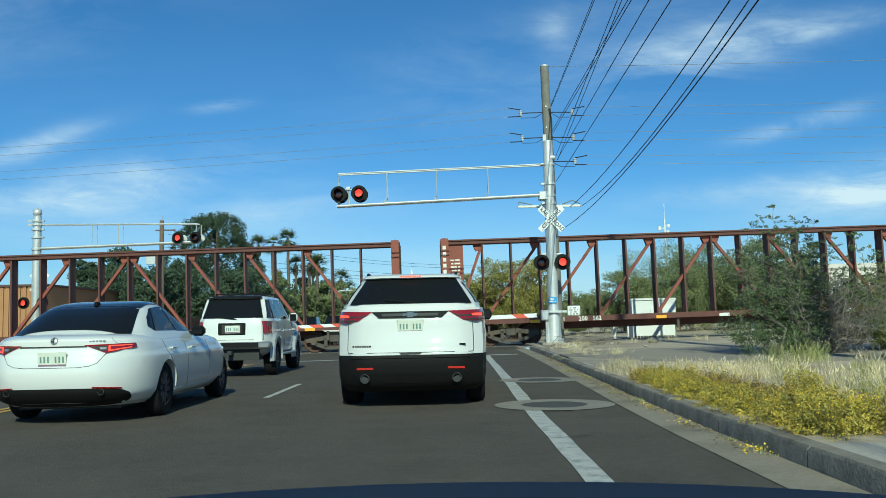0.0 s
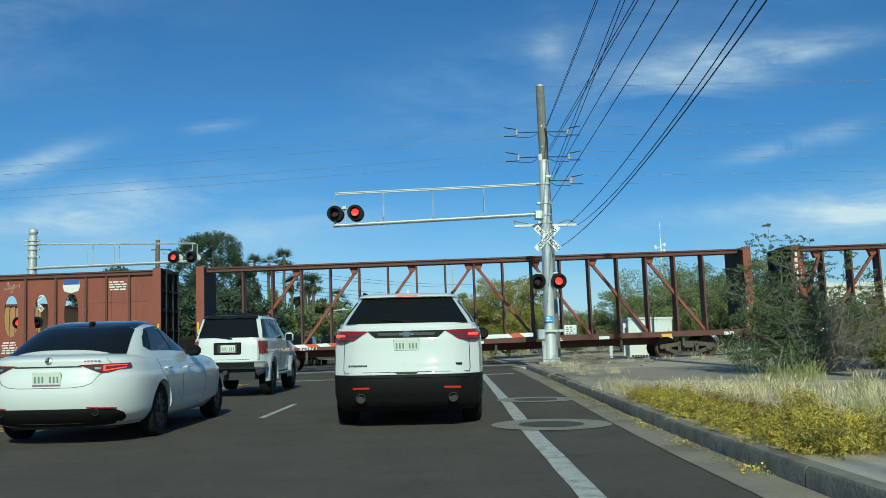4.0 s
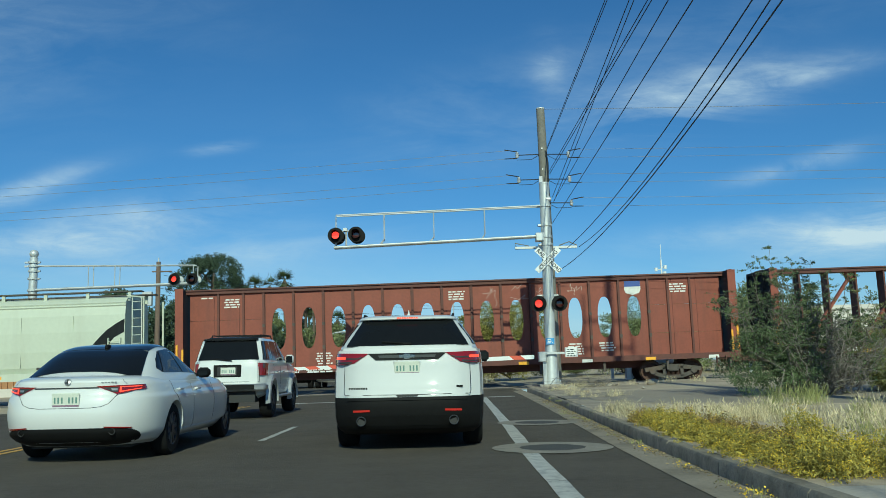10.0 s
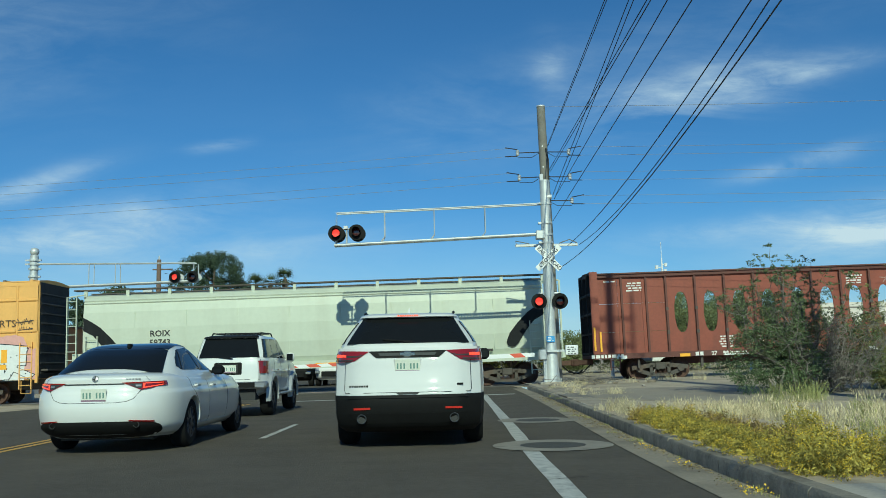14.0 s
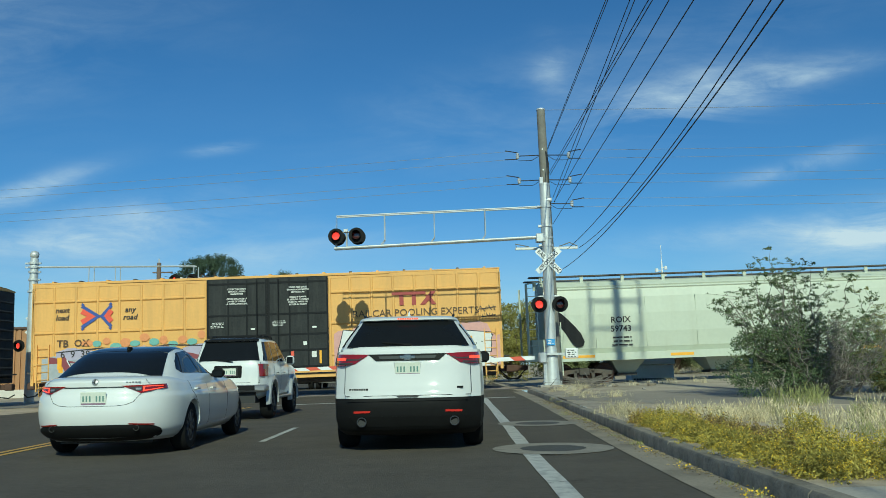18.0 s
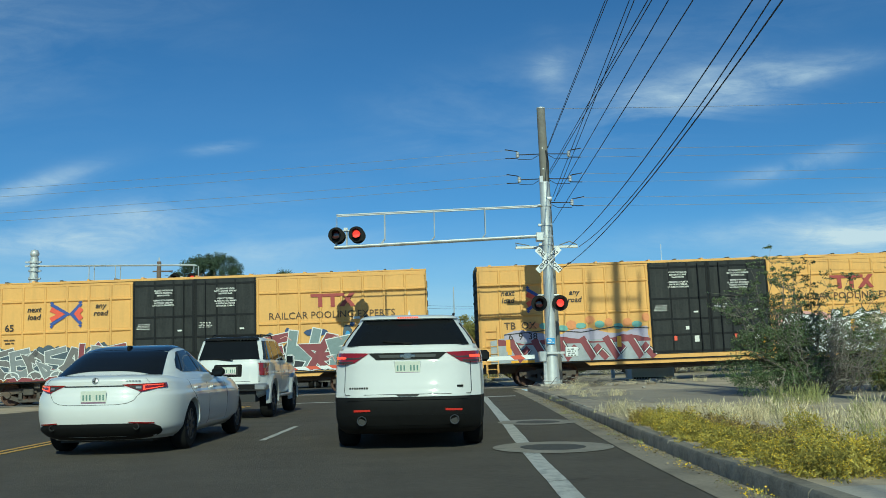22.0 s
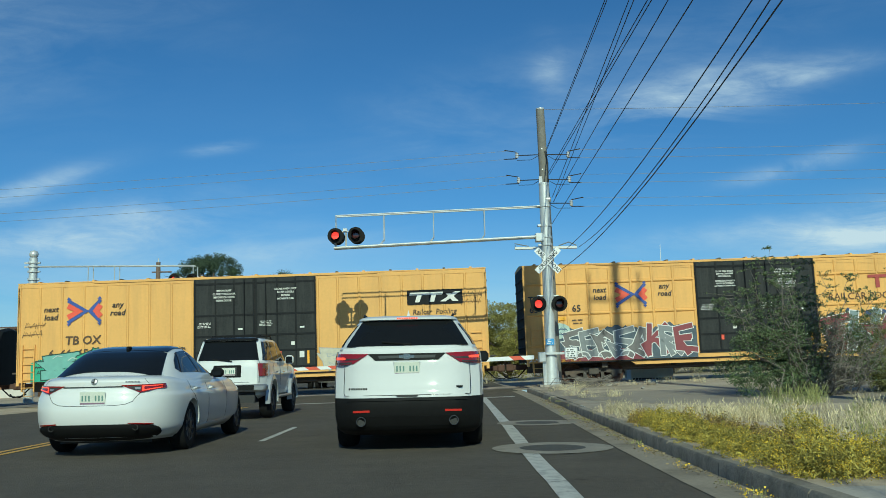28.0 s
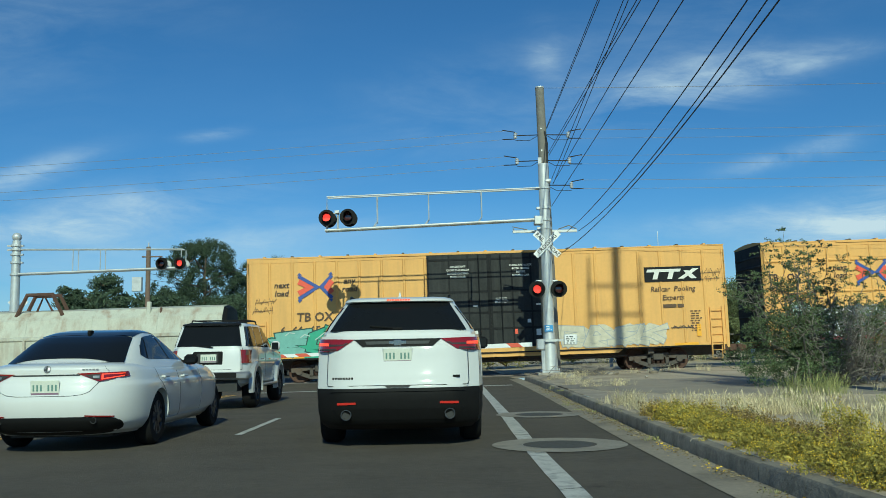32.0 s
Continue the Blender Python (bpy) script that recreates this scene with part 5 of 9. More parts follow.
# second boxcar
ob, half, y = boxcar(-117.1, -97.2, True, "yellow ribbed boxcar with black doors and grey-maroon graffiti", -2.55, 2.7)
for txt, x, z in (("TB", -9.55, 3.66), ("OX", -8.65, 3.66), ("63", -9.55, 3.24), ("01", -8.65, 3.24), ("65", -7.72, 3.24)):
    lettering(txt, 0.40, TXT_K, ob, x, y, z, bold=0.015)
lettering("next\nload", 0.32, TXT_K, ob, -6.7, y, 3.84, bold=0.015, shear=0.2)
lettering("any\nroad", 0.32, TXT_K, ob, -3.9, y, 3.92, bold=0.015, shear=0.2)
x_logo(ob, -5.35, 3.77, 1.4, 1.12, y)
bm = B(); bars(bm, -8.7, 2.75, 0.6, 2, y, 0.05, 0.08, 81, 0.2); bars(bm, -7.7, 2.75, 0.5, 2, y, 0.05, 0.08, 82, 0.2); put("bar_text", bm, TXT_BR, ob)
lettering("RAILCAR POOLING EXPERTS", 0.42, TXT_BR, ob, 5.9, y, 3.34)
for k, (pts) in enumerate((((5.0, 4.25), (6.45, 4.25), (6.45, 4.12), (5.0, 4.12)), ((5.32, 4.14), (5.5, 4.14), (5.5, 3.68), (5.32, 3.68)), ((5.85, 4.14), (6.03, 4.14), (6.03, 3.68), (5.85, 3.68)), ((6.2, 3.68), (6.42, 3.68), (6.9, 4.25), (6.68, 4.25)), ((6.42, 4.1), (6.6, 4.1), (6.9, 3.68), (6.7, 3.68)))):
    bm = B(); prism(bm, pts, y - 0.003 - 0.0006 * k, y); put("emblem_bar", bm, TXT_R, ob)
SLATE = mat("spray_slate", (0.075, 0.10, 0.125), 0.6, var=0.25)
PALEGREEN = mat("spray_pale_green", (0.45, 0.56, 0.50), 0.6, var=0.2)
NAVY = mat("spray_navy", (0.04, 0.075, 0.17), 0.55, var=0.2)
BLUEGREY = mat("spray_blue_grey", (0.21, 0.27, 0.27), 0.55, var=0.15)
field(ob, "graffiti_halo", SLATE, y - 0.001, -9.0, -2.62, 1.0, lambda u: 2.36 + 0.1 * math.sin(u * 17) - 0.5 * (u < 0.05), 41, 0.09, label="dark slate sprayed halo")
field(ob, "graffiti_band", G_MAROON, y - 0.002, -8.6, -4.9, 1.0, lambda u: 1.42 + 0.08 * math.sin(u * 20), 42, 0.04)
sprayed(ob, "seosakre", -8.1, -2.75, 1.16, 2.46, y, (SLATE2, G_GREY2, SLATE2, G_GREY2, SLATE2, G_MAROON, G_GREY2, G_MAROON), G_WHITE, 0.22, 0.032, 43)
for q in range(4):
    bm = B(); ribbon(bm, [(-8.5 + q * 0.95 + 0.3 * math.cos(a), 1.18 + 0.22 * math.sin(a)) for a in steps(math.pi, 0, 8)], 0.05, y - 0.024 - 0.0005 * q); put("graffiti_stroke", bm, G_WHITE, ob)
blot(ob, "graffiti_patch", PALEGREEN, y - 0.003, -8.5, 2.32, 0.46, 0.36, 44, 12, 0.08, "pale green sprayed patch")
scrawl(ob, NAVY, -8.5, 2.4, 0.6, 0.16, y - 0.005, 45, 12, 0.025)
scrawl(ob, NAVY, -8.45, 2.18, 0.5, 0.12, y - 0.005, 46, 10, 0.025)
bm = B(); box(bm, -8.9, -8.62, y - 0.007, y - 0.004, 1.35, 1.85); put("label_plate", bm, REFLECT, ob)
scrawl(ob, G_WHITE, -9.55, 1.08, 0.55, 0.16, y - 0.003, 47, 9, 0.03)
# four large letters on the other end
for k, (cx, cz, rx, rz) in enumerate(((3.25, 2.3, 0.24, 0.36), (3.05, 1.75, 0.2, 0.3), (4.0, 2.72, 0.1, 0.13), (6.55, 2.55, 0.2, 0.34), (6.75, 2.95, 0.11, 0.14), (8.0, 1.3, 0.4, 0.3), (8.25, 1.75, 0.2, 0.2), (8.62, 1.25, 0.2, 0.24), (8.35, 2.05, 0.1, 0.13), (8.7, 1.72, 0.13, 0.2), (5.2, 2.62, 0.5, 0.16))):
    blot(ob, "graffiti_blot", NAVY if k % 3 else SLATE, y - 0.001 - 0.0003 * k, cx, cz, rx, rz, 60 + k)
for k, (cx, cz, r_) in enumerate(((3.27, 2.25, 0.1), (6.55, 2.5, 0.1), (8.05, 1.28, 0.13), (8.7, 1.68, 0.05))):
    blot(ob, "graffiti_blot", LOGO_SKY, y - 0.006 - 0.0003 * k, cx, cz, r_, r_ * 1.4, 75 + k)
field(ob, "graffiti_base", G_BLACK, y - 0.0055, 3.4, 7.6, 1.02, lambda u: 1.9 + 0.25 * math.sin(u * 13), 51, 0.15)
sprayed(ob, "thask", 3.15, 8.0, 1.04, 2.62, y - 0.003, (G_MAROON, BLUEGREY), G_WHITE, 0.36, 0.04, 55)
for q, (a, b) in enumerate((((3.7, 2.4), (4.15, 2.32)), ((5.9, 2.36), (6.3, 2.28)), ((5.75, 1.5), (6.0, 1.35)))):
    bm = B(); ribbon(bm, [a, ((a[0] + b[0]) / 2, a[1] + 0.1), b], 0.03, y - 0.026); put("graffiti_stroke", bm, G_PINK, ob)
bm = B(); ribbon(bm, [(7.35 + r_ * math.cos(a), 1.45 + r_ * math.sin(a)) for a, r_ in [(j * 0.7, 0.34 - 0.025 * j) for j in range(12)]], 0.045, y - 0.027); put("graffiti_stroke", bm, G_WHITE, ob)
blot(ob, "graffiti_patch", G_TAN, y - 0.002, 8.0, 2.48, 0.56, 0.40, 81, 20, 0.07, "tan painted-out oval")
scrawl(ob, G_BLACK, 8.0, 2.5, 0.8, 0.22, y - 0.004, 82, 13, 0.035)
for x, z, w_, h_, m_ in ((7.95, 3.1, 0.42, 0.28, G_BLACK), (7.95, 3.1, 0.36, 0.2, TXT_W), (8.85, 2.98, 0.56, 0.2, REFLECT), (6.95, 3.18, 0.3, 0.1, TXT_W), (9.15, 1.75, 0.26, 0.5, REFLECT), (6.8, 1.75, 0.1, 0.42, REFLECT)):
    bm = B(); box(bm, x - w_ / 2, x + w_ / 2, y - 0.03 - (0.003 if m_ is TXT_W else 0), y - 0.027, z - h_ / 2, z + h_ / 2); put("label_plate", bm, m_, ob)
bm = B(); box(bm, -8.9, -8.2, y - 0.006, y - 0.002, 2.76, 2.92); put("label_plate", bm, REFLECT, ob)

# third boxcar, smooth sides
ob, half, y = boxcar(-138.6, -118.7, False, "smooth-sided yellow boxcar with black doors and green graffiti", -2.55, 2.68)
lettering("next\nload", 0.34, TXT_K, ob, -8.55, y, 3.84, bold=0.015, shear=0.2)
lettering("any\nroad", 0.34, TXT_K, ob, -5.75, y, 3.95, bold=0.015, shear=0.2)
x_logo(ob, -7.15, 3.9, 1.5, 1.2, y)
lettering("TB OX", 0.5, TXT_BR, ob, -7.2, y, 2.66, bold=0.02, shear=0.1)
lettering("6  66  65", 0.46, TXT_BR, ob, -7.8, y, 2.12, bold=0.02, shear=0.1)
white_door_text(ob, -2.55, 2.68)
bm = B(); box(bm, 6.55, 8.92, y - 0.003, y, 3.66, 4.28); put("emblem_field", bm, BLACKP, ob, "black emblem field")
for k, pts in enumerate((((6.68, 4.18), (8.1, 4.18), (8.06, 4.06), (6.64, 4.06)), ((6.98, 4.08), (7.18, 4.08), (7.08, 3.76), (6.88, 3.76)), ((7.6, 4.08), (7.8, 4.08), (7.7, 3.76), (7.5, 3.76)), ((7.95, 3.76), (8.2, 3.76), (8.85, 4.18), (8.6, 4.18)), ((8.2, 4.1), (8.42, 4.1), (8.75, 3.76), (8.5, 3.76)))):
    bm = B(); prism(bm, pts, y - 0.008 - 0.0006 * k, y - 0.004); put("emblem_bar", bm, TXT_W, ob)
lettering("Railcar  Pooling", 0.30, TXT_BR, ob, 7.7, y, 3.34, shear=0.15, bold=0.01)
lettering("Experts", 0.30, TXT_BR, ob, 7.7, y, 2.98, shear=0.15, bold=0.01)
bm = B(); bars(bm, 7.7, 2.64, 0.9, 1, y, 0.14, 0.05, 91, 0.5); bars(bm, 8.6, 2.4, 0.5, 9, y, 0.04, 0.06, 92, 0.12); put("bar_text", bm, TXT_BR, ob)
DGREEN = mat("spray_dark_green", (0.02, 0.07, 0.055), 0.5, var=0.2)
field(ob, "graffiti_base", G_GREEN, y - 0.001, -9.35, -2.6, 1.0, lambda u: 1.82 + 0.3 * smooth(0, 0.3, u) - 0.3 * smooth(0.75, 1, u) + 0.07 * math.sin(u * 16), 91, 0.05, label="green sprayed base coat")
sprayed(ob, "sosro", -8.6, -2.8, 1.05, 2.2, y, (G_TEAL2, G_GREEN), DGREEN, 0.36, 0.05, 92)
for q in range(9):
    x = -8.4 + q * 0.62
    bm = B(); ribbon(bm, [(x, 1.95 - 0.1 * (q % 3)), (x + 0.16, 2.06 - 0.1 * (q % 3)), (x + 0.36, 2.02 - 0.12 * (q % 2))], 0.045, y - 0.022); put("graffiti_stroke", bm, PALEGREEN, ob)
for q in range(3):
    scrawl(ob, G_BLACK, -9.05 + 0.1 * q, 1.85 - 0.24 * q, 0.42, 0.15, y - 0.003, 95 + q, 9, 0.03)
for q in range(3):
    scrawl(ob, G_BLACK, -3.3, 2.2 - 0.22 * q, 0.8, 0.14, y - 0.023, 98 + q, 10, 0.03)
PALE_S = mat("spray_pale", (0.56, 0.52, 0.40), 0.55, var=0.2)
for k in range(4):
    blot(ob, "graffiti_patch", PALE_S, y - 0.001 - 0.0004 * k, 3.6 + k * 1.05, 1.5, 0.62, 0.44, 105 + k, 14, 0.12, "pale painted-out patch")
sprayed(ob, "rask", 3.1, 7.0, 1.08, 1.95, y - 0.002, (PALE_S,), G_GREY, 0.22, 0.03, 108)
scrawl(ob, G_BLACK, 8.0, 1.75, 0.9, 0.18, y - 0.002, 111, 12, 0.025)
for cx, cz, sd in ((-9.2, 3.35, 3), (-9.3, 3.0, 13), (9.35, 4.0, 4), (9.3, 3.75, 8)):
    scrawl(ob, TXT_BR, cx, cz, 0.8, 0.34, y - 0.001, sd, 13, 0.02, "brown sprayed tag")


# covered hopper
def hopper(l, r):
    ob, half = wagon("hopper_wagon", l, r, "pale green-grey covered hopper wagon with curved sides", 2.5)
    prof = [(1.30, -1.36), (1.55, -1.50), (2.2, -1.575), (3.0, -1.58), (3.7, -1.53), (4.05, -1.46), (4.10, -1.50), (4.16, -1.44), (4.22, -1.47), (4.28, -1.40), (4.42, -1.2), (4.52, -0.8), (4.56, 0.0)]
    prof = prof + [(z, -yy) for z, yy in prof[-2::-1]]
    L = half - 0.85
    bm = B()
    rings = []
    xs = [-L, -L + 0.3] + steps(-L + 1.6, L - 1.6, 10) + [L - 0.3, L]
    for x in xs:
        s = 1.0
        rings.append([bm.verts.new((x, yy, z)) for z, yy in prof])
    for a, b in zip(rings, rings[1:]):
        for k in range(len(prof) - 1):
            bm.faces.new((a[k], b[k], b[k + 1], a[k + 1]))
    bm.faces.new(rings[0]); bm.faces.new(rings[-1][::-1])
    put("body", bm, HOPPER, ob, "pale green-grey curved side sheets")
    for sgn in (-1, 1):
        # shade of the slope-sheet opening at each lower end, painted as a black plate with a rounded edge
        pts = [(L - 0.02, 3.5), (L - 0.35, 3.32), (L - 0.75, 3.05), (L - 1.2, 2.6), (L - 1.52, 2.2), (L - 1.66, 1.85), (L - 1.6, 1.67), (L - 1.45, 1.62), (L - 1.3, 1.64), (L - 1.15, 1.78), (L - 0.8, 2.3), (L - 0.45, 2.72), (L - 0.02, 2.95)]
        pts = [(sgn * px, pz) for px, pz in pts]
        bm = B(); prism(bm, pts, -1.597, -1.45); put("slope_recess", bm, BLACKP, ob, "black curved plate for the shade in the opening above the end slope sheet")
        # end platform, ladders, posts
        bm = B(); box(bm, min(sgn * (half - 1.0), sgn * half), max(sgn * (half - 1.0), sgn * half), -1.45, 1.45, 1.08, 1.3); put("end_sill", bm, HOPPER, ob)
        for yy in (-1.42, 1.38):
            bm = B(); box(bm, sgn * (half - 0.12) - 0.04, sgn * (half - 0.12) + 0.04, yy, yy + 0.06, 1.1, 4.4); put("end_post", bm, HOPPER, ob)
        bm = B(); tube(bm, [(sgn * (half - 0.12), -1.4, 4.4), (sgn * (L), -1.35, 4.5)], 0.03, 6); put("end_post", bm, HOPPER, ob)
        ladder(ob, sgn * (half - 1.25), 0.45, 2.7, -1.62, HOPPER, 0.5, 7)
        ladder(ob, sgn * (half - 0.35), 1.2, 4.4, -1.45, HOPPER, 0.4, 9)
        bm = B(); box(bm, min(sgn * (half - 0.9), sgn * (half - 0.3)), max(sgn * (half - 0.9), sgn * (half - 0.3)), -1.3, -0.4, 1.3, 2.0); put("brake_reservoir", bm, HOPPER, ob)
        bm = B(); box(bm, sgn * (half - 2.2) - 0.7, sgn * (half - 2.2) + 0.7, -1.63, -1.60, 1.16, 1.27); put("reflector", bm, REFLECT, ob)
    bm = B(); box(bm, -L, L, -1.62, -1.40, 1.02, 1.34); put("side_sill", bm, HOPPER, ob)
    for x in (-4.0, 0.5, 4.2):
        bm = B(); box(bm, x - 0.5, x + 0.5, -1.626, -1.62, 1.12, 1.24); put("reflector", bm, REFLECT, ob)
    for x in (-6.2, -2.1, 2.1, 6.2):
        bm = B()
        v = [bm.verts.new((x + a, b, c)) for a, b, c in ((-0.8, -1.1, 1.1), (0.8, -1.1, 1.1), (0.8, 1.1, 1.1), (-0.8, 1.1, 1.1), (-0.35, -0.5, 0.45), (0.35, -0.5, 0.45), (0.35, 0.5, 0.45), (-0.35, 0.5, 0.45))]
        for q in ((0, 1, 5, 4), (1, 2, 6, 5), (2, 3, 7, 6), (3, 0, 4, 7), (4, 5, 6, 7)):
            bm.faces.new([v[k] for k in q])
        put("outlet_bay", bm, HOPPER, ob)
        bm = B(); box(bm, x - 0.45, x + 0.45, -0.6, 0.6, 0.34, 0.45); put("outlet_gate", bm, BOGIE, ob)
    # roof walk
    for yy in (-1.0, 1.0):
        bm = B(); box(bm, -half + 0.3, half - 0.3, yy - 0.22, yy + 0.22, 4.68, 4.73); put("running_board", bm, BOGIE, ob, "dark roof running board")
    for k in range(12):
        x = -half + 0.8 + k * (2 * half - 1.6) / 11
        for yy in (-1.18, 1.1):
            bm = B(); box(bm, x - 0.07, x + 0.07, yy, yy + 0.06, 4.3, 4.7); put("walk_bracket", bm, HOPPER, ob)
    for x in steps(-L, L, 9)[1:-1]:
        bm = B(); box(bm, x - 0.012, x + 0.012, -1.5845, -1.55, 1.6, 3.7); put("weld_seam", bm, HOPPER, ob)
    lettering("ROIX", 0.36, TXT_K, ob, -6.55, -1.592, 2.72, bold=0.02)
    lettering("59743", 0.36, TXT_K, ob, -6.55, -1.592, 2.34, bold=0.02)
    bm = B(); bars(bm, -6.5, 1.98, 1.0, 3, -1.586, 0.06, 0.1, 17, 0.3); bars(bm, 6.9, 1.52, 1.6, 1, -1.62, 0.1, 0.05, 18, 0.6); put("bar_text", bm, TXT_K, ob)
    return ob


hopper(-74.1, -52.8)


# old rusty low wagon at the tail
def old_wagon(l, r):
    PALE = mat("rusty_pale_paint", (0.50, 0.50, 0.42), 0.75, var=0.12, scale=2.0, dirt=(0.25, 0.13, 0.07), dirt_amt=0.7, dirt_scale=0.8, streak=True)
    ob, half = wagon("covered_gondola", l, r, "old pale covered wagon streaked with rust", 2.4)
    prof = [(0.95, -1.45), (2.05, -1.5), (2.10, -1.56), (2.2, -1.56), (2.25, -1.48), (2.9, -1.25), (3.28, -0.9), (3.36, -0.4), (3.4, 0.0)]
    prof = prof + [(z, -yy) for z, yy in prof[-2::-1]]
    n = 8
    for k in range(n):
        x0, x1 = -half + 2 * half * k / n + 0.003, -half + 2 * half * (k + 1) / n - 0.003
        bm = B()
        a = [bm.verts.new((x0, yy, z)) for z, yy in prof]
        b = [bm.verts.new((x1, yy, z)) for z, yy in prof]
        for j in range(len(prof) - 1):
            bm.faces.new((a[j], b[j], b[j + 1], a[j + 1]))
        bm.faces.new(a[::-1]); bm.faces.new(b)
        put("cover_panel", bm, PALE, ob, "pale rust-streaked panel")
        bm = B(); box(bm, x1 - 0.04, x1 + 0.06, -1.6, -1.5, 0.95, 2.1); put("side_post", bm, PALE, ob)
    bm = B(); box(bm, -half, half, -1.58, 1.58, 0.82, 0.97); put("side_sill", bm, RUSTY, ob)
    bm = B(); ea = [bm.verts.new((half - 0.01, yy * 0.985, z - 0.02)) for z, yy in prof]; eb = [bm.verts.new((half + 0.16, yy * 0.9, z * 0.97)) for z, yy in prof]
    for j in range(len(prof) - 1):
        bm.faces.new((ea[j], eb[j], eb[j + 1], ea[j + 1]))
    bm.faces.new(eb); put("end_wall", bm, BLACKP, ob, "dark end wall")
    for x, h, w in ((half - 7.6, 0.75, 0.95),):
        for yy in (-1.0, -0.2):
            bm = B(); tube(bm, [(x - w, yy, 3.1), (x - w * 0.55, yy, 3.25 + h), (x + w * 0.55, yy, 3.25 + h), (x + w, yy, 3.1)], 0.09, 6); put("lifting_frame", bm, RUSTY, ob, "rusty brown lifting frame")
        bm = B(); tube(bm, [(x - w * 0.3, -0.6, 3.3), (x, -0.6, 3.25 + h), (x + w * 0.4, -0.6, 3.3)], 0.05, 6); put("lifting_frame", bm, RUSTY, ob)
    bm = B(); tube(bm, [(half - 3.1, -1.2, 2.3), (half - 3.1, -0.95, 3.55)], 0.1, 8); put("vent_pipe", bm, PALE, ob)
    bm = B(); tube(bm, [(half - 2.6, -1.2, 2.6), (half - 2.6, -0.95, 3.3)], 0.05, 8); put("vent_pipe", bm, RUSTY, ob)
    return ob


old_wagon(-161.0, -139.7)


# ---- vehicles ----
class Shell:
    """A body given by level outlines: rows of height, half width, rear y, front y; corners rounded by powers e across, f along."""

    def __init__(self, rows, e=4.5, f=10.0, fine=4):
        self.e, self.f = e, f
        r = np.array(rows, float)
        out = []
        n = len(r)
        for i in range(n - 1):
            p0, p1, p2, p3 = r[max(i - 1, 0)], r[i], r[i + 1], r[min(i + 2, n - 1)]
            for k in range(fine):
                t = k / fine
                h = 0.5 * (2 * p1 + (p2 - p0) * t + (2 * p0 - 5 * p1 + 4 * p2 - p3) * t * t + (3 * p1 - p0 - 3 * p2 + p3) * t ** 3)
                h[0] = p1[0] + (p2[0] - p1[0]) * t
                out.append(h)
        out.append(r[-1])
        self.rows = np.array(out)

    def at(self, z):
        q = self.rows
        return [float(np.interp(z, q[:, 0], q[:, k])) for k in (1, 2, 3)]

    def rear(self, x, z):
        w, a, b = self.at(z)
        u = min(abs(x) / w, 0.999)
        return (a + b) / 2 - (b - a) / 2 * (1 - u ** self.e) ** (1 / self.f)

    def side(self, y, z):
        w, a, b = self.at(z)
        u = min(abs(y - (a + b) / 2) / ((b - a) / 2), 0.999)
        return w * (1 - u ** self.f) ** (1 / self.e)

    def mesh(self, n=72):
        bm = B()
        rings = []
        for z, w, a, b in self.rows:
            ring_ = []
            for k in range(n):
                t = 2 * math.pi * (k + 0.5) / n
                c, s = math.cos(t), math.sin(t)
                if abs(c) > abs(s):     # flank: even steps along
                    vv = s / abs(c)
                    vv = max(-0.9999, min(0.9999, vv)) * 0.96
                    px, py = math.copysign(w * (1 - abs(vv) ** self.f) ** (1 / self.e), c), vv
                else:
                    uu = c / abs(s)
                    lim = (1 - 0.96 ** self.f) ** (1 / self.e)
                    uu = max(-1, min(1, uu)) * lim
                    px, py = w * uu, math.copysign((1 - abs(uu) ** self.e) ** (1 / self.f), s)
                ring_.append(bm.verts.new((px, (a + b) / 2 + (b - a) / 2 * py, z)))
            rings.append(ring_)
        for p, q in zip(rings, rings[1:]):
            for k in range(n):
                bm.faces.new((p[k], p[(k + 1) % n], q[(k + 1) % n], q[k]))
        bm.faces.new(rings[0][::-1])
        bm.faces.new(rings[-1])
        return bm


def on_rear(shell, name, corners, off, material, parent, label="", n=10, m=4, thick=0.03):
    """A panel laid on the back of a shell: four corners (x, z), top left first, clockwise."""
    tl, tr, br, bl = [np.array(c) for c in corners]
    bm = B()
    g = []
    for j in range(m + 1):
        v = j / m
        row = []
        for i in range(n + 1):
            u = i / n
            p = (tl * (1 - u) + tr * u) * (1 - v) + (bl * (1 - u) + br * u) * v
            y = shell.rear(p[0], p[1])
            row.append((bm.verts.new((p[0], y - off, p[1])), bm.verts.new((p[0], y + thick, p[1]))))
        g.append(row)
    for j in range(m):
        for i in range(n):
            bm.faces.new((g[j][i][0], g[j][i + 1][0], g[j + 1][i + 1][0], g[j + 1][i][0]))
    edge = [g[0][i] for i in range(n + 1)] + [g[j][n] for j in range(1, m + 1)] + [g[m][i] for i in range(n - 1, -1, -1)] + [g[j][0] for j in range(m - 1, 0, -1)]
    for a, b in zip(edge, edge[1:] + edge[:1]):
        bm.faces.new((a[0], a[1], b[1], b[0]))
    return part(name, bm, material, parent, label, 35)


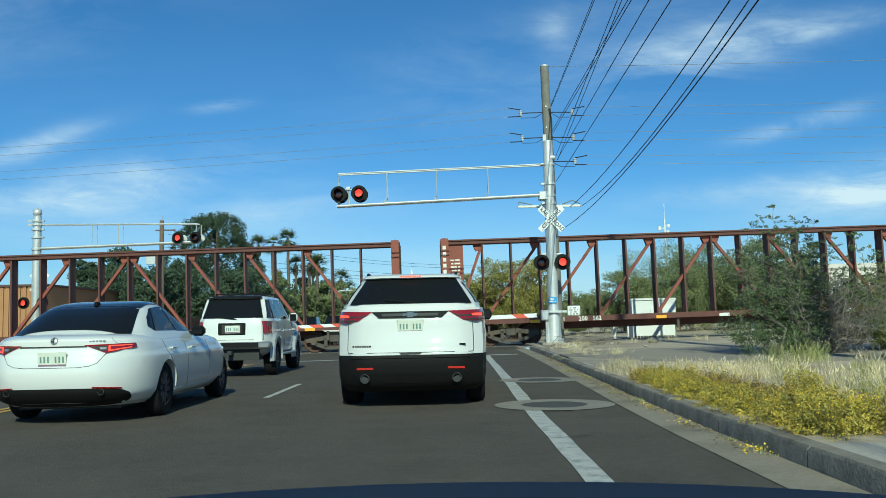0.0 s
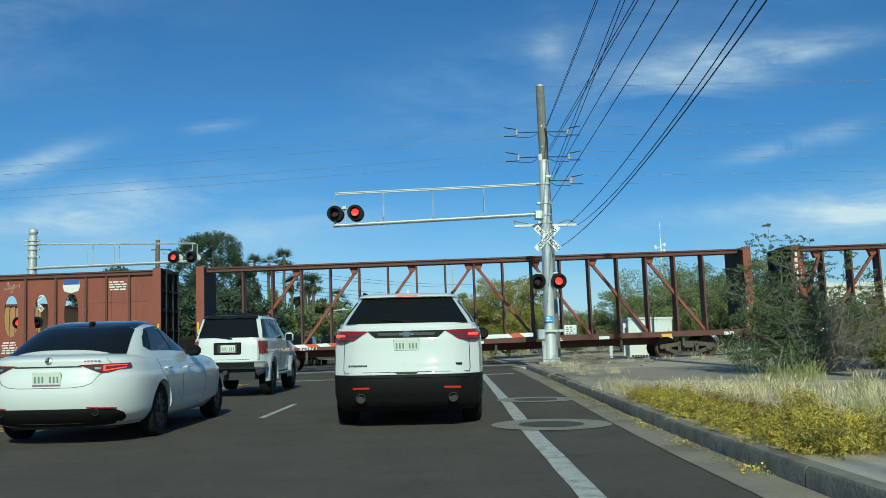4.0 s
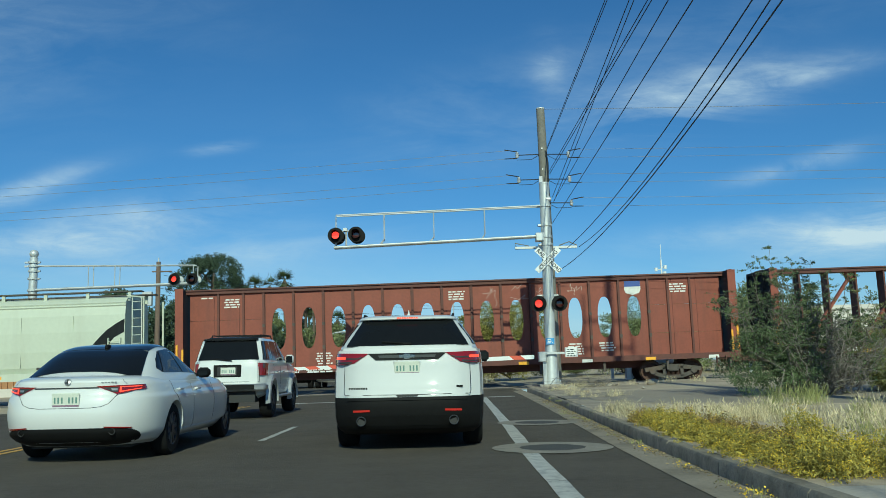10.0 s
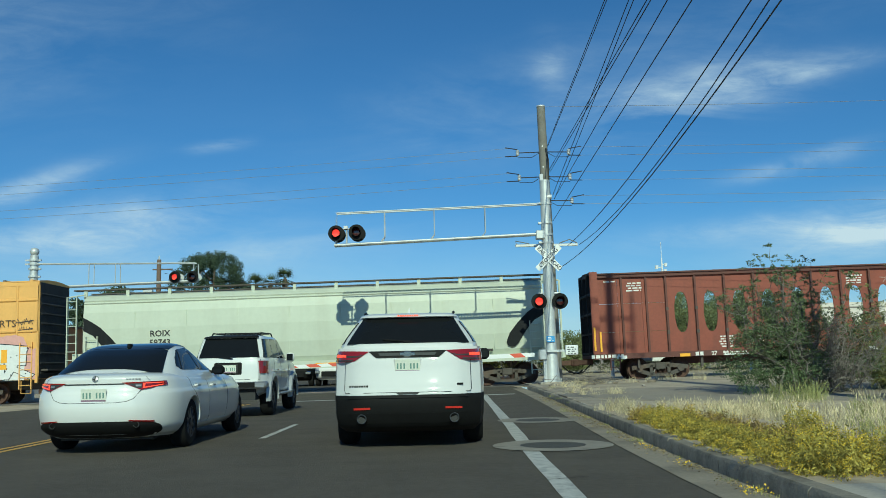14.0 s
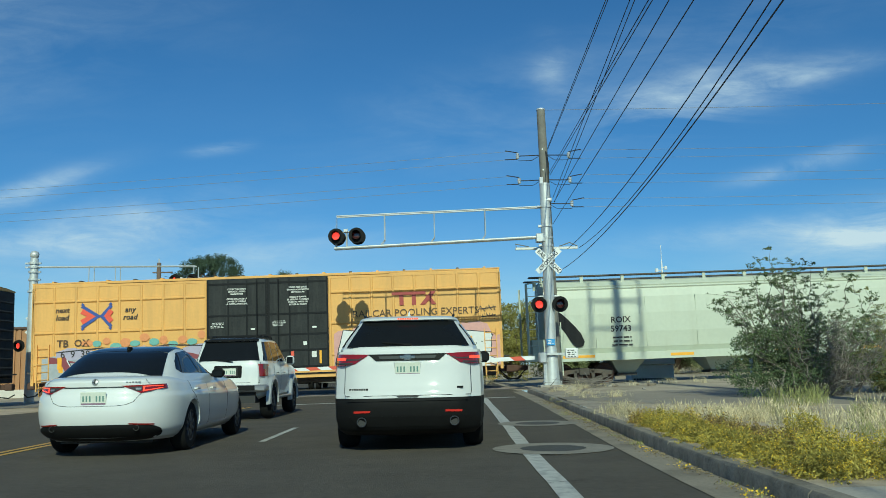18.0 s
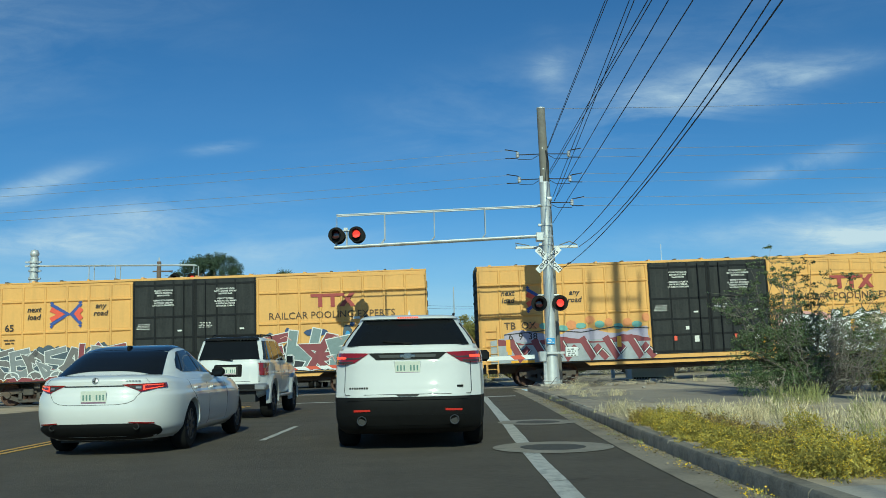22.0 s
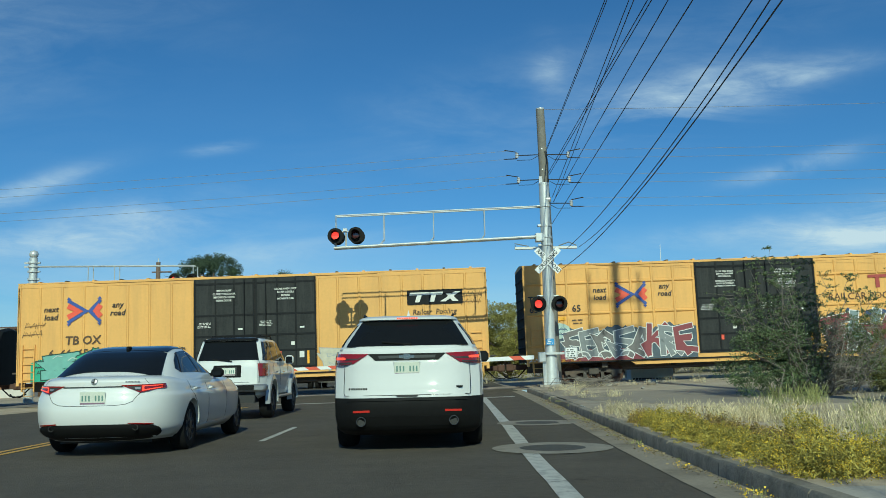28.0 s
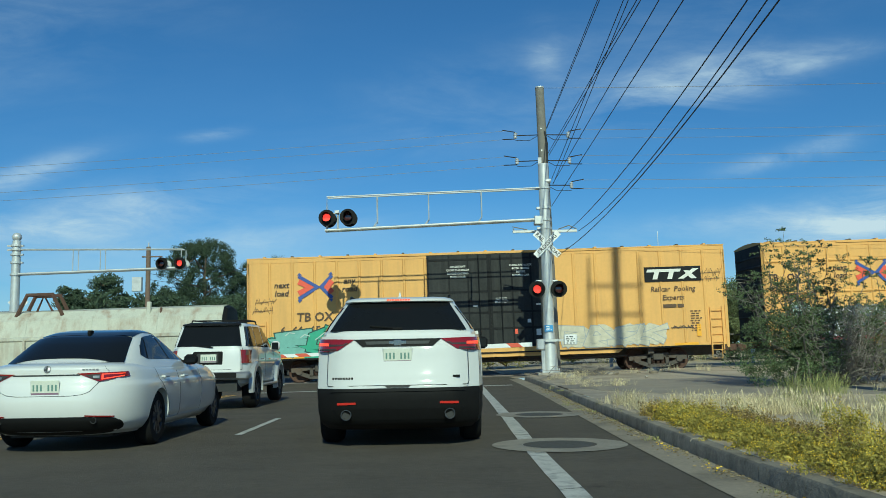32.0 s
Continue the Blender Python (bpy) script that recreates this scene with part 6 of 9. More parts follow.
def on_side(shell, name, corners, off, material, parent, label="", n=6, m=4, thick=0.03, sgn=1):
    """A panel on the flank: corners (y, z)."""
    tl, tr, br, bl = [np.array(c) for c in corners]
    bm = B()
    g = []
    for j in range(m + 1):
        v = j / m
        row = []
        for i in range(n + 1):
            u = i / n
            p = (tl * (1 - u) + tr * u) * (1 - v) + (bl * (1 - u) + br * u) * v
            x = shell.side(p[0], p[1])
            row.append((bm.verts.new((sgn * (x + off), p[0], p[1])), bm.verts.new((sgn * (x - thick), p[0], p[1]))))
        g.append(row)
    for j in range(m):
        for i in range(n):
            bm.faces.new((g[j][i][0], g[j][i + 1][0], g[j + 1][i + 1][0], g[j + 1][i][0]))
    edge = [g[0][i] for i in range(n + 1)] + [g[j][n] for j in range(1, m + 1)] + [g[m][i] for i in range(n - 1, -1, -1)] + [g[j][0] for j in range(m - 1, 0, -1)]
    for a, b in zip(edge, edge[1:] + edge[:1]):
        bm.faces.new((a[0], a[1], b[1], b[0]))
    return part(name, bm, material, parent, label, 35)


def carve(ob, discs):
    """Cut wheel openings (y, z, radius) through a body, for good."""
    for y, z, r in discs:
        bm = B()
        rod(bm, (-2, y, z), (2, y, z), r, n=40)
        cut = new("cutter", mesh_of(bm, "cutter", PLASTIC))
        cut.matrix_world = ob.matrix_world
        cut.parent = ob.parent
        md = ob.modifiers.new("cut", "BOOLEAN")
        md.object, md.operation, md.solver = cut, "DIFFERENCE", "EXACT"
        bpy.context.view_layer.update()
        me = bpy.data.meshes.new_from_object(ob.evaluated_get(bpy.context.evaluated_depsgraph_get()))
        ob.modifiers.clear()
        ob.data = me
        bpy.data.objects.remove(cut)
    ob.data.shade_smooth()
    ob.data.set_sharp_from_angle(angle=radians(32))


def road_wheel(parent, x, y, r, w, spokes=5, mtl=None):
    out = 1 if x > 0 else -1
    bm = B()
    lathe(bm, [(r * 0.62, -w / 2), (r * 0.9, -w / 2), (r * 0.98, -w * 0.36), (r, -w * 0.2), (r, w * 0.2), (r * 0.98, w * 0.36), (r * 0.9, w / 2), (r * 0.62, w / 2), (r * 0.62, -w / 2)], 40, pose(0, 0, 0, 0, 90, 0))
    wheel = part("wheel", bm, TYRE, parent, "black tyre on a dark alloy wheel", 40, pose(x - out * w / 2, y, r))
    bm = B()
    lathe(bm, [(r * 0.62, -w * 0.4), (r * 0.66, w * 0.5), (r * 0.6, w * 0.46), (r * 0.56, w * 0.1), (r * 0.56, -w * 0.3)], 36, pose(0, 0, 0, 0, 90, 0) if out > 0 else pose(0, 0, 0, 0, -90, 0))
    part("rim", bm, mtl or ALLOY, wheel, "", 40)
    for k in range(spokes):
        a = k * 2 * math.pi / spokes
        bm = B(); box(bm, -0.02, 0.02, -r * 0.09, r * 0.09, r * 0.1, r * 0.6, 0.01)
        part("spoke", bm, mtl or ALLOY, wheel, "", None, pose(out * w * 0.36, 0, 0) @ Matrix.Rotation(a, 4, "X"))
    bm = B(); rod(bm, (-0.03, 0, 0), (0.03, 0, 0), r * 0.16, n=16); part("hub_cap", bm, mtl or ALLOY, wheel, "", None, pose(out * w * 0.38, 0, 0))
    bm = B(); rod(bm, (-0.01, 0, 0), (0.01, 0, 0), r * 0.42, n=24); part("brake_disc", bm, BOGIE, wheel, "", None, pose(out * w * 0.1, 0, 0))
    return wheel


def plate(parent, x, y, z, w=0.305, h=0.155, tilt=0, tint=(0.55, 0.66, 0.62)):
    bm = B(); box(bm, -w / 2, w / 2, -0.006, 0.006, -h / 2, h / 2, 0.004)
    p = part("number_plate", bm, mat("plate_pale", tint, 0.4, var=0.12, scale=9), parent, "pale number plate with dark bars", None, pose(x, y, z, tilt, 0, 0))
    for k in range(7):
        if k == 3:
            continue
        u = -w * 0.39 + k * w * 0.13
        bm = B(); box(bm, u - w * 0.03, u + w * 0.03, -0.0085, -0.006, -h * 0.22, h * 0.2); part("bar_text", bm, mat("plate_ink", (0.16, 0.27, 0.23), 0.5, var=0.1), p)
    bm = B(); box(bm, -w / 2 + 0.006, w / 2 - 0.006, -0.0075, -0.006, -h * 0.46, -h * 0.33); part("bar_text", bm, mat("plate_purple", (0.25, 0.16, 0.22), 0.5, var=0.1), p)
    return p


def mirror(parent, x, y, z, mtl=PLASTIC, w=0.24, h=0.16):
    out = 1 if x > 0 else -1
    bm = B(); box(bm, min(x, x + out * w), max(x, x + out * w), y, y + 0.13, z - 0.02, z + h, 0.045); box(bm, min(x - out * 0.1, x), max(x - out * 0.1, x), y + 0.04, y + 0.1, z, z + 0.05)
    mr = part("side_mirror", bm, mtl, parent, "", 40)
    bm = B(); box(bm, min(x + out * 0.025, x + out * (w - 0.025)), max(x + out * 0.025, x + out * (w - 0.025)), y - 0.004, y, z + 0.01, z + h - 0.03); part("mirror_glass", bm, CARGLASS, mr)
    return mr


SEAM = mat("panel_gap", (0.03, 0.03, 0.03), 0.7, var=0.1)
GREYTRIM = mat("silver_trim", (0.35, 0.35, 0.35), 0.35, 0.6, var=0.06)


def seam_rear(sh, pts, parent, r=0.004):
    bm = B()
    p3 = []
    for (x0, z0), (x1, z1) in zip(pts, pts[1:]):
        for k in range(7):
            x, z = x0 + (x1 - x0) * k / 6, z0 + (z1 - z0) * k / 6
            p3.append((x, sh.rear(x, z) - 0.002, z))
    tube(bm, p3, r, 4)
    return part("panel_seam", bm, SEAM, parent)


def seam_side(sh, pts, parent, r=0.004, mtl=None, name="panel_seam", sgn=1):
    bm = B()
    p3 = []
    for (y0, z0), (y1, z1) in zip(pts, pts[1:]):
        for k in range(7):
            y, z = y0 + (y1 - y0) * k / 6, z0 + (z1 - z0) * k / 6
            p3.append((sgn * (sh.side(y, z) + 0.001), y, z))
    tube(bm, p3, r, 4)
    return part(name, bm, mtl or SEAM, parent)


def handle(sh, y, z, parent, mtl, sgn=1):
    x = sh.side(y, z)
    bm = B(); box(bm, min(sgn * (x + 0.02), sgn * (x + 0.045)), max(sgn * (x + 0.02), sgn * (x + 0.045)), y - 0.1, y + 0.1, z - 0.014, z + 0.014, 0.008); box(bm, min(sgn * (x - 0.01), sgn * (x + 0.03)), max(sgn * (x - 0.01), sgn * (x + 0.03)), y - 0.09, y - 0.07, z - 0.01, z + 0.01); box(bm, min(sgn * (x - 0.01), sgn * (x + 0.03)), max(sgn * (x - 0.01), sgn * (x + 0.03)), y + 0.07, y + 0.09, z - 0.01, z + 0.01)
    return part("door_handle", bm, mtl, parent)


# --- white crossover SUV ahead ---
def crossover():
    ob = thing("suv", pose(-0.45, 11.12, 0), "white crossover SUV with black lower bumper and lit brake lamps", "car", "waiting cars")
    low = Shell([(0.24, 0.80, 0.35, 4.9), (0.34, 0.93, 0.10, 5.05), (0.46, 0.965, 0.02, 5.12), (0.60, 0.985, 0.0, 5.16), (0.70, 0.992, 0.03, 5.17), (0.72, 0.992, 0.05, 5.17), (0.95, 0.992, 0.10, 5.10), (1.10, 0.985, 0.13, 5.0), (1.20, 0.975, 0.16, 4.6), (1.27, 0.955, 0.19, 4.1)], 4.2, 11.0)
    top = Shell([(1.24, 0.94, 0.20, 4.0), (1.34, 0.90, 0.25, 3.75), (1.50, 0.80, 0.40, 3.4), (1.64, 0.70, 0.55, 3.0), (1.70, 0.665, 0.60, 2.8), (1.735, 0.60, 0.75, 2.6), (1.75, 0.45, 1.0, 2.3)], 4.0, 9.0)
    dark = Shell([(0.20, 0.90, 0.34, 4.9), (0.27, 0.96, 0.14, 5.05), (0.40, 0.985, 0.04, 5.1), (0.52, 0.985, 0.0, 5.14), (0.62, 0.992, -0.01, 5.16), (0.675, 0.992, 0.0, 5.17)], 4.2, 11.0)
    upper = Shell([(0.665, 0.994, 0.025, 5.17), (0.72, 0.994, 0.04, 5.17), (0.95, 0.994, 0.10, 5.10), (1.10, 0.985, 0.13, 5.0), (1.20, 0.975, 0.16, 4.6), (1.27, 0.955, 0.19, 4.1)], 4.2, 11.0)
    body = part("body", upper.mesh(), PEARL, ob, "white painted body", 32)
    carve(body, ((1.1, 0.40, 0.44), (4.17, 0.40, 0.44)))
    bump = part("bumper", dark.mesh(), PLASTIC, ob, "black lower bumper and cladding", 32)
    carve(bump, ((1.1, 0.40, 0.42), (4.17, 0.40, 0.42)))
    part("cabin", top.mesh(), PEARL, ob, "white roof and pillars", 32)
    on_rear(dark, "bumper_ledge", ((-0.70, 0.672), (0.70, 0.672), (0.76, 0.64), (-0.76, 0.64)), 0.016, PLASTIC, bump, "", 20, 2, 0.05)
    on_rear(dark, "bumper_insert", ((-0.74, 0.45), (0.74, 0.45), (0.62, 0.32), (-0.62, 0.32)), 0.006, PLASTIC, bump, "", 20, 2, 0.05)
    for sgn in (-1, 1):
        on_rear(dark, "reflector", ((sgn * 0.47, 0.525), (sgn * 0.68, 0.52), (sgn * 0.68, 0.495), (sgn * 0.47, 0.50)), 0.008, mat("reflector_red", (0.55, 0.03, 0.02), 0.3, var=0.05, coat=0.5), bump, "thin red reflector", 6, 1)
        bm = B(); lathe(bm, [(0.05, 0.0), (0.06, 0.0), (0.06, 0.16), (0.05, 0.16), (0.05, 0.0)], 20, pose(sgn * 0.58, low.rear(0.58, 0.38) - 0.06, 0.385, -90, 0, 0)); part("exhaust_tip", bm, mat("sooty_chrome", (0.10, 0.10, 0.105), 0.3, 0.9, var=0.15), bump, "dull chrome exhaust tip", 40)
        bm = B(); lathe(bm, [(0.0, 0.03), (0.05, 0.03)], 20, pose(sgn * 0.58, low.rear(0.58, 0.38) - 0.06, 0.385, -90, 0, 0)); part("exhaust_bore", bm, SEAM, bump)
    bm = B(); box(bm, -0.66, 0.66, 0.5, 4.6, 0.2, 0.4); part("underbody", bm, SEAM, ob)
    # glass, lamps, trim
    g = on_rear(top, "rear_window", ((-0.60, 1.665), (0.60, 1.665), (0.795, 1.325), (-0.795, 1.325)), 0.006, CARGLASS, ob, "dark tinted rear window", 22, 8)
    bm = B(); tube(bm, [(0.02, top.rear(0, 1.34) - 0.02, 1.345), (-0.32, top.rear(0.3, 1.37) - 0.02, 1.375)], 0.012, 6); box(bm, -0.06, 0.06, top.rear(0, 1.34) - 0.035, top.rear(0, 1.34), 1.33, 1.36, 0.01); part("wiper", bm, PLASTIC, g)
    sp = on_rear(top, "spoiler", ((-0.62, 1.72), (0.62, 1.72), (0.655, 1.675), (-0.655, 1.675)), 0.07, PEARL, ob, "white roof spoiler", 20, 3, 0.1)
    bm = B()
    for k in range(9):
        x = -0.125 + k * 0.031
        box(bm, x - 0.011, x + 0.011, top.rear(0, 1.69) - 0.085, top.rear(0, 1.69) - 0.06, 1.682, 1.70)
    part("brake_lamp", bm, RED_LIT, sp, "lit red high brake lamp")
    on_rear(low, "trim_strip", ((-0.50, 1.225), (0.50, 1.225), (0.40, 1.14), (-0.40, 1.14)), 0.012, PLASTIC, ob, "black garnish strip", 16, 2)
    on_rear(low, "chrome_bar", ((-0.37, 1.200), (0.37, 1.200), (0.35, 1.165), (-0.35, 1.165)), 0.02, mat("smoked_trim", (0.045, 0.048, 0.05), 0.6, 0.0, var=0.08, spec=0.25), ob, "", 12, 1)
    bm = B(); yb = low.rear(0, 1.18) - 0.03; box(bm, -0.1, 0.1, yb, yb + 0.02, 1.165, 1.205, 0.006); box(bm, -0.045, 0.045, yb - 0.004, yb + 0.02, 1.15, 1.22, 0.006); part("emblem", bm, mat("dark_chrome", (0.30, 0.31, 0.32), 0.22, 0.9, var=0.1), ob, "small dark chrome emblem")
    for sgn in (-1, 1):
        lamp = on_rear(low, "tail_lamp", ((sgn * 0.49, 1.225), (sgn * 0.95, 1.24), (sgn * 0.965, 1.085), (sgn * 0.68, 1.105)), 0.014, RED_GLASS, ob, "dark red tail lamp with a lit core", 14, 5)
        on_rear(low, "lamp_core", ((sgn * 0.79, 1.188), (sgn * 0.93, 1.194), (sgn * 0.93, 1.158), (sgn * 0.79, 1.158)), 0.020, RED_LIT, lamp, "", 6, 2)
        on_rear(low, "lamp_mask", ((sgn * 0.56, 1.185), (sgn * 0.80, 1.185), (sgn * 0.80, 1.15), (sgn * 0.62, 1.155)), 0.019, SEAM, lamp, "", 6, 2)
        on_rear(low, "lamp_mask", ((sgn * 0.70, 1.128), (sgn * 0.955, 1.12), (sgn * 0.962, 1.10), (sgn * 0.70, 1.108)), 0.019, SEAM, lamp, "", 6, 1)
        on_rear(low, "lamp_core", ((sgn * 0.60, 1.185), (sgn * 0.80, 1.19), (sgn * 0.80, 1.175), (sgn * 0.62, 1.17)), 0.020, RED_GLASS, lamp, "", 6, 2)
    plate(ob, 0.0, low.rear(0, 1.04) - 0.012, 1.035, 0.32, 0.165, 6, (0.66, 0.68, 0.58))
    bm = B(); box(bm, -0.18, 0.18, low.rear(0, 1.04) - 0.004, low.rear(0, 1.04) + 0.05, 0.945, 1.13, 0.02); part("plate_recess", bm, PEARL, ob)
    seam_rear(upper, [(-0.80, 1.10), (-0.805, 0.74), (-0.79, 0.705), (0.79, 0.705), (0.805, 0.74), (0.80, 1.10)], ob, 0.004)
    bm = B()
    for k in range(8):
        x = -0.74 + k * 0.031
        box(bm, x, x + 0.022, upper.rear(x, 0.79) - 0.008, upper.rear(x, 0.79), 0.775, 0.80)
    part("bar_text", bm, PLASTIC, ob)
    bm = B(); box(bm, 0.62, 0.70, upper.rear(0.65, 0.8) - 0.012, upper.rear(0.65, 0.8), 0.785, 0.81); part("bar_text", bm, PLASTIC, ob)
    on_rear(upper, "gate_grip", ((-0.15, 0.705), (0.15, 0.705), (0.12, 0.68), (-0.12, 0.68)), 0.006, SEAM, ob, "", 6, 1)
    for sgn in (-1, 1):
        on_side(top, "side_window", ((0.75, 1.62), (1.45, 1.65), (1.45, 1.32), (0.55, 1.34)), 0.005, CARGLASS, ob, "tinted side window", sgn=sgn)
        on_side(top, "side_window", ((1.52, 1.65), (2.45, 1.65), (2.5, 1.30), (1.52, 1.32)), 0.005, CARGLASS, ob, "tinted side window", sgn=sgn)
        on_side(top, "side_window", ((2.52, 1.64), (2.95, 1.60), (3.4, 1.30), (2.56, 1.30)), 0.005, CARGLASS, ob, "tinted side window", sgn=sgn)
        bm = B(); tube(bm, [(sgn * 0.60, 0.9, 1.725), (sgn * 0.61, 1.1, 1.760), (sgn * 0.61, 2.4, 1.760), (sgn * 0.58, 2.7, 1.725)], 0.018, 8); part("roof_rail", bm, PLASTIC, ob, "", 40)
        mirror(ob, sgn * 0.97, 3.35, 1.13)
        on_side(low, "sill_cladding", ((1.6, 0.42), (3.7, 0.42), (3.7, 0.27), (1.6, 0.27)), 0.012, PLASTIC, ob, "", sgn=sgn)
        for yw in (1.1, 4.17):
            road_wheel(ob, sgn * 0.965, yw, 0.385, 0.255, 5, ALLOY)
    bm = B()
    v = [bm.verts.new(p) for p in ((-0.02, 0.95, 1.745), (0.02, 0.95, 1.745), (0.02, 1.2, 1.745), (-0.02, 1.2, 1.745), (0, 1.0, 1.83), (0, 1.06, 1.82))]
    for q in ((0, 1, 4), (1, 2, 5, 4), (2, 3, 5), (3, 0, 4, 5)):
        bm.faces.new([v[k] for k in q])
    part("antenna_fin", bm, PEARL, ob)
    return ob


crossover()


# --- white saloon ---
def saloon():
    ob = thing("sedan", pose(-4.41, 11.16, 0), "white sports saloon with black roof and slim red tail lamps", "car", "waiting cars")
    low = Shell([(0.20, 0.80, 0.30, 4.4), (0.25, 0.86, 0.16, 4.52), (0.34, 0.925, 0.07, 4.62), (0.46, 0.945, 0.02, 4.68), (0.58, 0.952, 0.0, 4.70), (0.70, 0.952, 0.01, 4.68), (0.76, 0.946, 0.025, 4.64), (0.81, 0.924, 0.045, 4.58), (0.87, 0.905, 0.058, 4.45), (0.925, 0.88, 0.055, 4.25), (0.965, 0.84, 0.06, 3.95), (0.995, 0.79, 0.12, 3.65), (1.015, 0.73, 0.22, 3.45), (1.03, 0.64, 0.40, 3.2)], 2.9, 7.0, 5)
    top = Shell([(0.93, 0.87, 0.25, 3.45), (0.99, 0.84, 0.34, 3.25), (1.05, 0.80, 0.46, 3.05), (1.15, 0.745, 0.66, 2.75), (1.25, 0.69, 0.88, 2.48), (1.33, 0.635, 1.10, 2.26), (1.39, 0.57, 1.36, 2.08), (1.42, 0.49, 1.60, 1.98), (1.432, 0.36, 1.74, 1.88)], 3.0, 5.0, 5)
    body = part("body", low.mesh(96), CARWHITE, ob, "white painted body", 50)
    carve(body, ((1.20, 0.335, 0.357), (3.98, 0.335, 0.357)))
    part("cabin", top.mesh(96), CARWHITE, ob, "white window surrounds", 50)

    def roof_z(x, y):
        lo, hi = 0.94, 1.4319
        for _ in range(24):
            z = (lo + hi) / 2
            w, p, q = top.at(z)
            ok = abs(x) < w and (abs(x) / w) ** 3.0 + (abs(y - (p + q) / 2) / ((q - p) / 2)) ** 5.0 < 1
            lo, hi = (z, hi) if ok else (lo, z)
        return lo

    # black roof and rear window lie on the cabin, bounded by the white pillars
    def skin(name, y0, y1, half, material, label, n=16, m=14, off=0.008):
        bm = B()
        g = []
        for j in range(m + 1):
            y = y0 + (y1 - y0) * j / m
            h = half(j / m)
            g.append([bm.verts.new((x, y, roof_z(x, y) + off)) for x in [h * (2 * i / n - 1) for i in range(n + 1)]])
        for j in range(m):
            for i in range(n):
                bm.faces.new((g[j][i], g[j][i + 1], g[j + 1][i + 1], g[j + 1][i]))
        return part(name, bm, material, ob, label, 60)

    skin("rear_window", 0.49, 1.19, lambda t: 0.71 - 0.13 * t if t > 0.08 else 0.71 - 0.6 * (0.08 - t), CARGLASS, "dark rear window")
    skin("roof_panel", 1.21, 2.2, lambda t: 0.575 + 0.0 * t, CARGLASS, "gloss black roof panel", off=0.009)
    bm = B(); box(bm, -0.022, 0.022, 1.26, 1.38, 1.37, 1.425, 0.012); part("antenna_fin", bm, PLASTIC, ob)
    # tail lamps
    for sgn in (-1, 1):
        lamp = on_rear(low, "tail_lamp", ((sgn * 0.35, 0.903), (sgn * 0.80, 0.915), (sgn * 0.815, 0.862), (sgn * 0.575, 0.808)), 0.008, RED_GLASS, ob, "slim dark red tail lamp with lit band", 18, 5, 0.03)
        on_rear(low, "lamp_core", ((sgn * 0.60, 0.894), (sgn * 0.785, 0.900), (sgn * 0.785, 0.890), (sgn * 0.60, 0.884)), 0.014, RED_LIT, lamp, "", 10, 1)
        on_rear(low, "lamp_core", ((sgn * 0.60, 0.842), (sgn * 0.785, 0.872), (sgn * 0.785, 0.862), (sgn * 0.60, 0.828)), 0.014, RED_LIT, lamp, "", 10, 1)
        on_rear(low, "lamp_core", ((sgn * 0.595, 0.894), (sgn * 0.612, 0.894), (sgn * 0.612, 0.83), (sgn * 0.595, 0.83)), 0.014, RED_LIT, lamp, "", 2, 3)
        on_rear(low, "lamp_mask", ((sgn * 0.42, 0.888), (sgn * 0.58, 0.890), (sgn * 0.58, 0.830), (sgn * 0.52, 0.835)), 0.012, SEAM, lamp, "", 6, 2)
        on_rear(low, "lamp_core", ((sgn * 0.51, 0.874), (sgn * 0.575, 0.874), (sgn * 0.575, 0.850), (sgn * 0.52, 0.850)), 0.016, GREYTRIM, lamp, "", 3, 1)
        on_rear(low, "reflector", ((sgn * 0.45, 0.438), (sgn * 0.72, 0.420), (sgn * 0.72, 0.404), (sgn * 0.45, 0.422)), 0.016, RED_GLASS, ob, "", 8, 1)
        bm = B(); yy = low.rear(0.53, 0.365) - 0.028; lathe(bm, [(0.03, 0.0), (0.036, 0.0), (0.036, 0.12), (0.03, 0.12), (0.03, 0.0)], 18, pose(sgn * 0.53, yy, 0.375, -90, 0, 0)); part("exhaust_tip", bm, SEAM, ob, "", 40)
    on_rear(low, "trim_line", ((-0.37, 0.893), (0.37, 0.893), (0.38, 0.878), (-0.38, 0.878)), 0.006, mat("smoked_trim", (0.045, 0.048, 0.05), 0.6), ob, "", 12, 1)
    bm = B()
    g = []
    for i in range(41):
        x = 0.775 * math.sin((i / 20 - 1) * math.pi / 2)
        rise = (1 - min(1, abs(x) / 0.776) ** 5) ** 0.45
        zt, zb = 0.335 + 0.095 * rise, 0.335 - 0.135 * rise
        g.append([bm.verts.new((x, low.rear(x, zt + (zb - zt) * j / 6) - 0.012 * (1 if 0 < i < 40 and 0 < j < 6 else -0.3), zt + (zb - zt) * j / 6)) for j in range(7)])
    for a, b in zip(g, g[1:]):
        for j in range(6):
            bm.faces.new((a[j], b[j], b[j + 1], a[j + 1]))
    part("diffuser", bm, PLASTIC, ob, "black rear diffuser with rounded ends", 40)
    seam_rear(low, [(-0.58, 0.81), (-0.50, 0.70), (-0.42, 0.668), (-0.3, 0.655), (0.3, 0.655), (0.42, 0.668), (0.50, 0.70), (0.58, 0.81)], ob, 0.003)
    seam_rear(low, [(-0.66, 0.92), (-0.62, 0.965), (-0.60, 0.985)], ob, 0.0018)
    seam_rear(low, [(0.66, 0.92), (0.62, 0.965), (0.60, 0.985)], ob, 0.0018)
    plate(ob, 0.02, low.rear(0, 0.745) - 0.012, 0.75, 0.32, 0.165, 4)
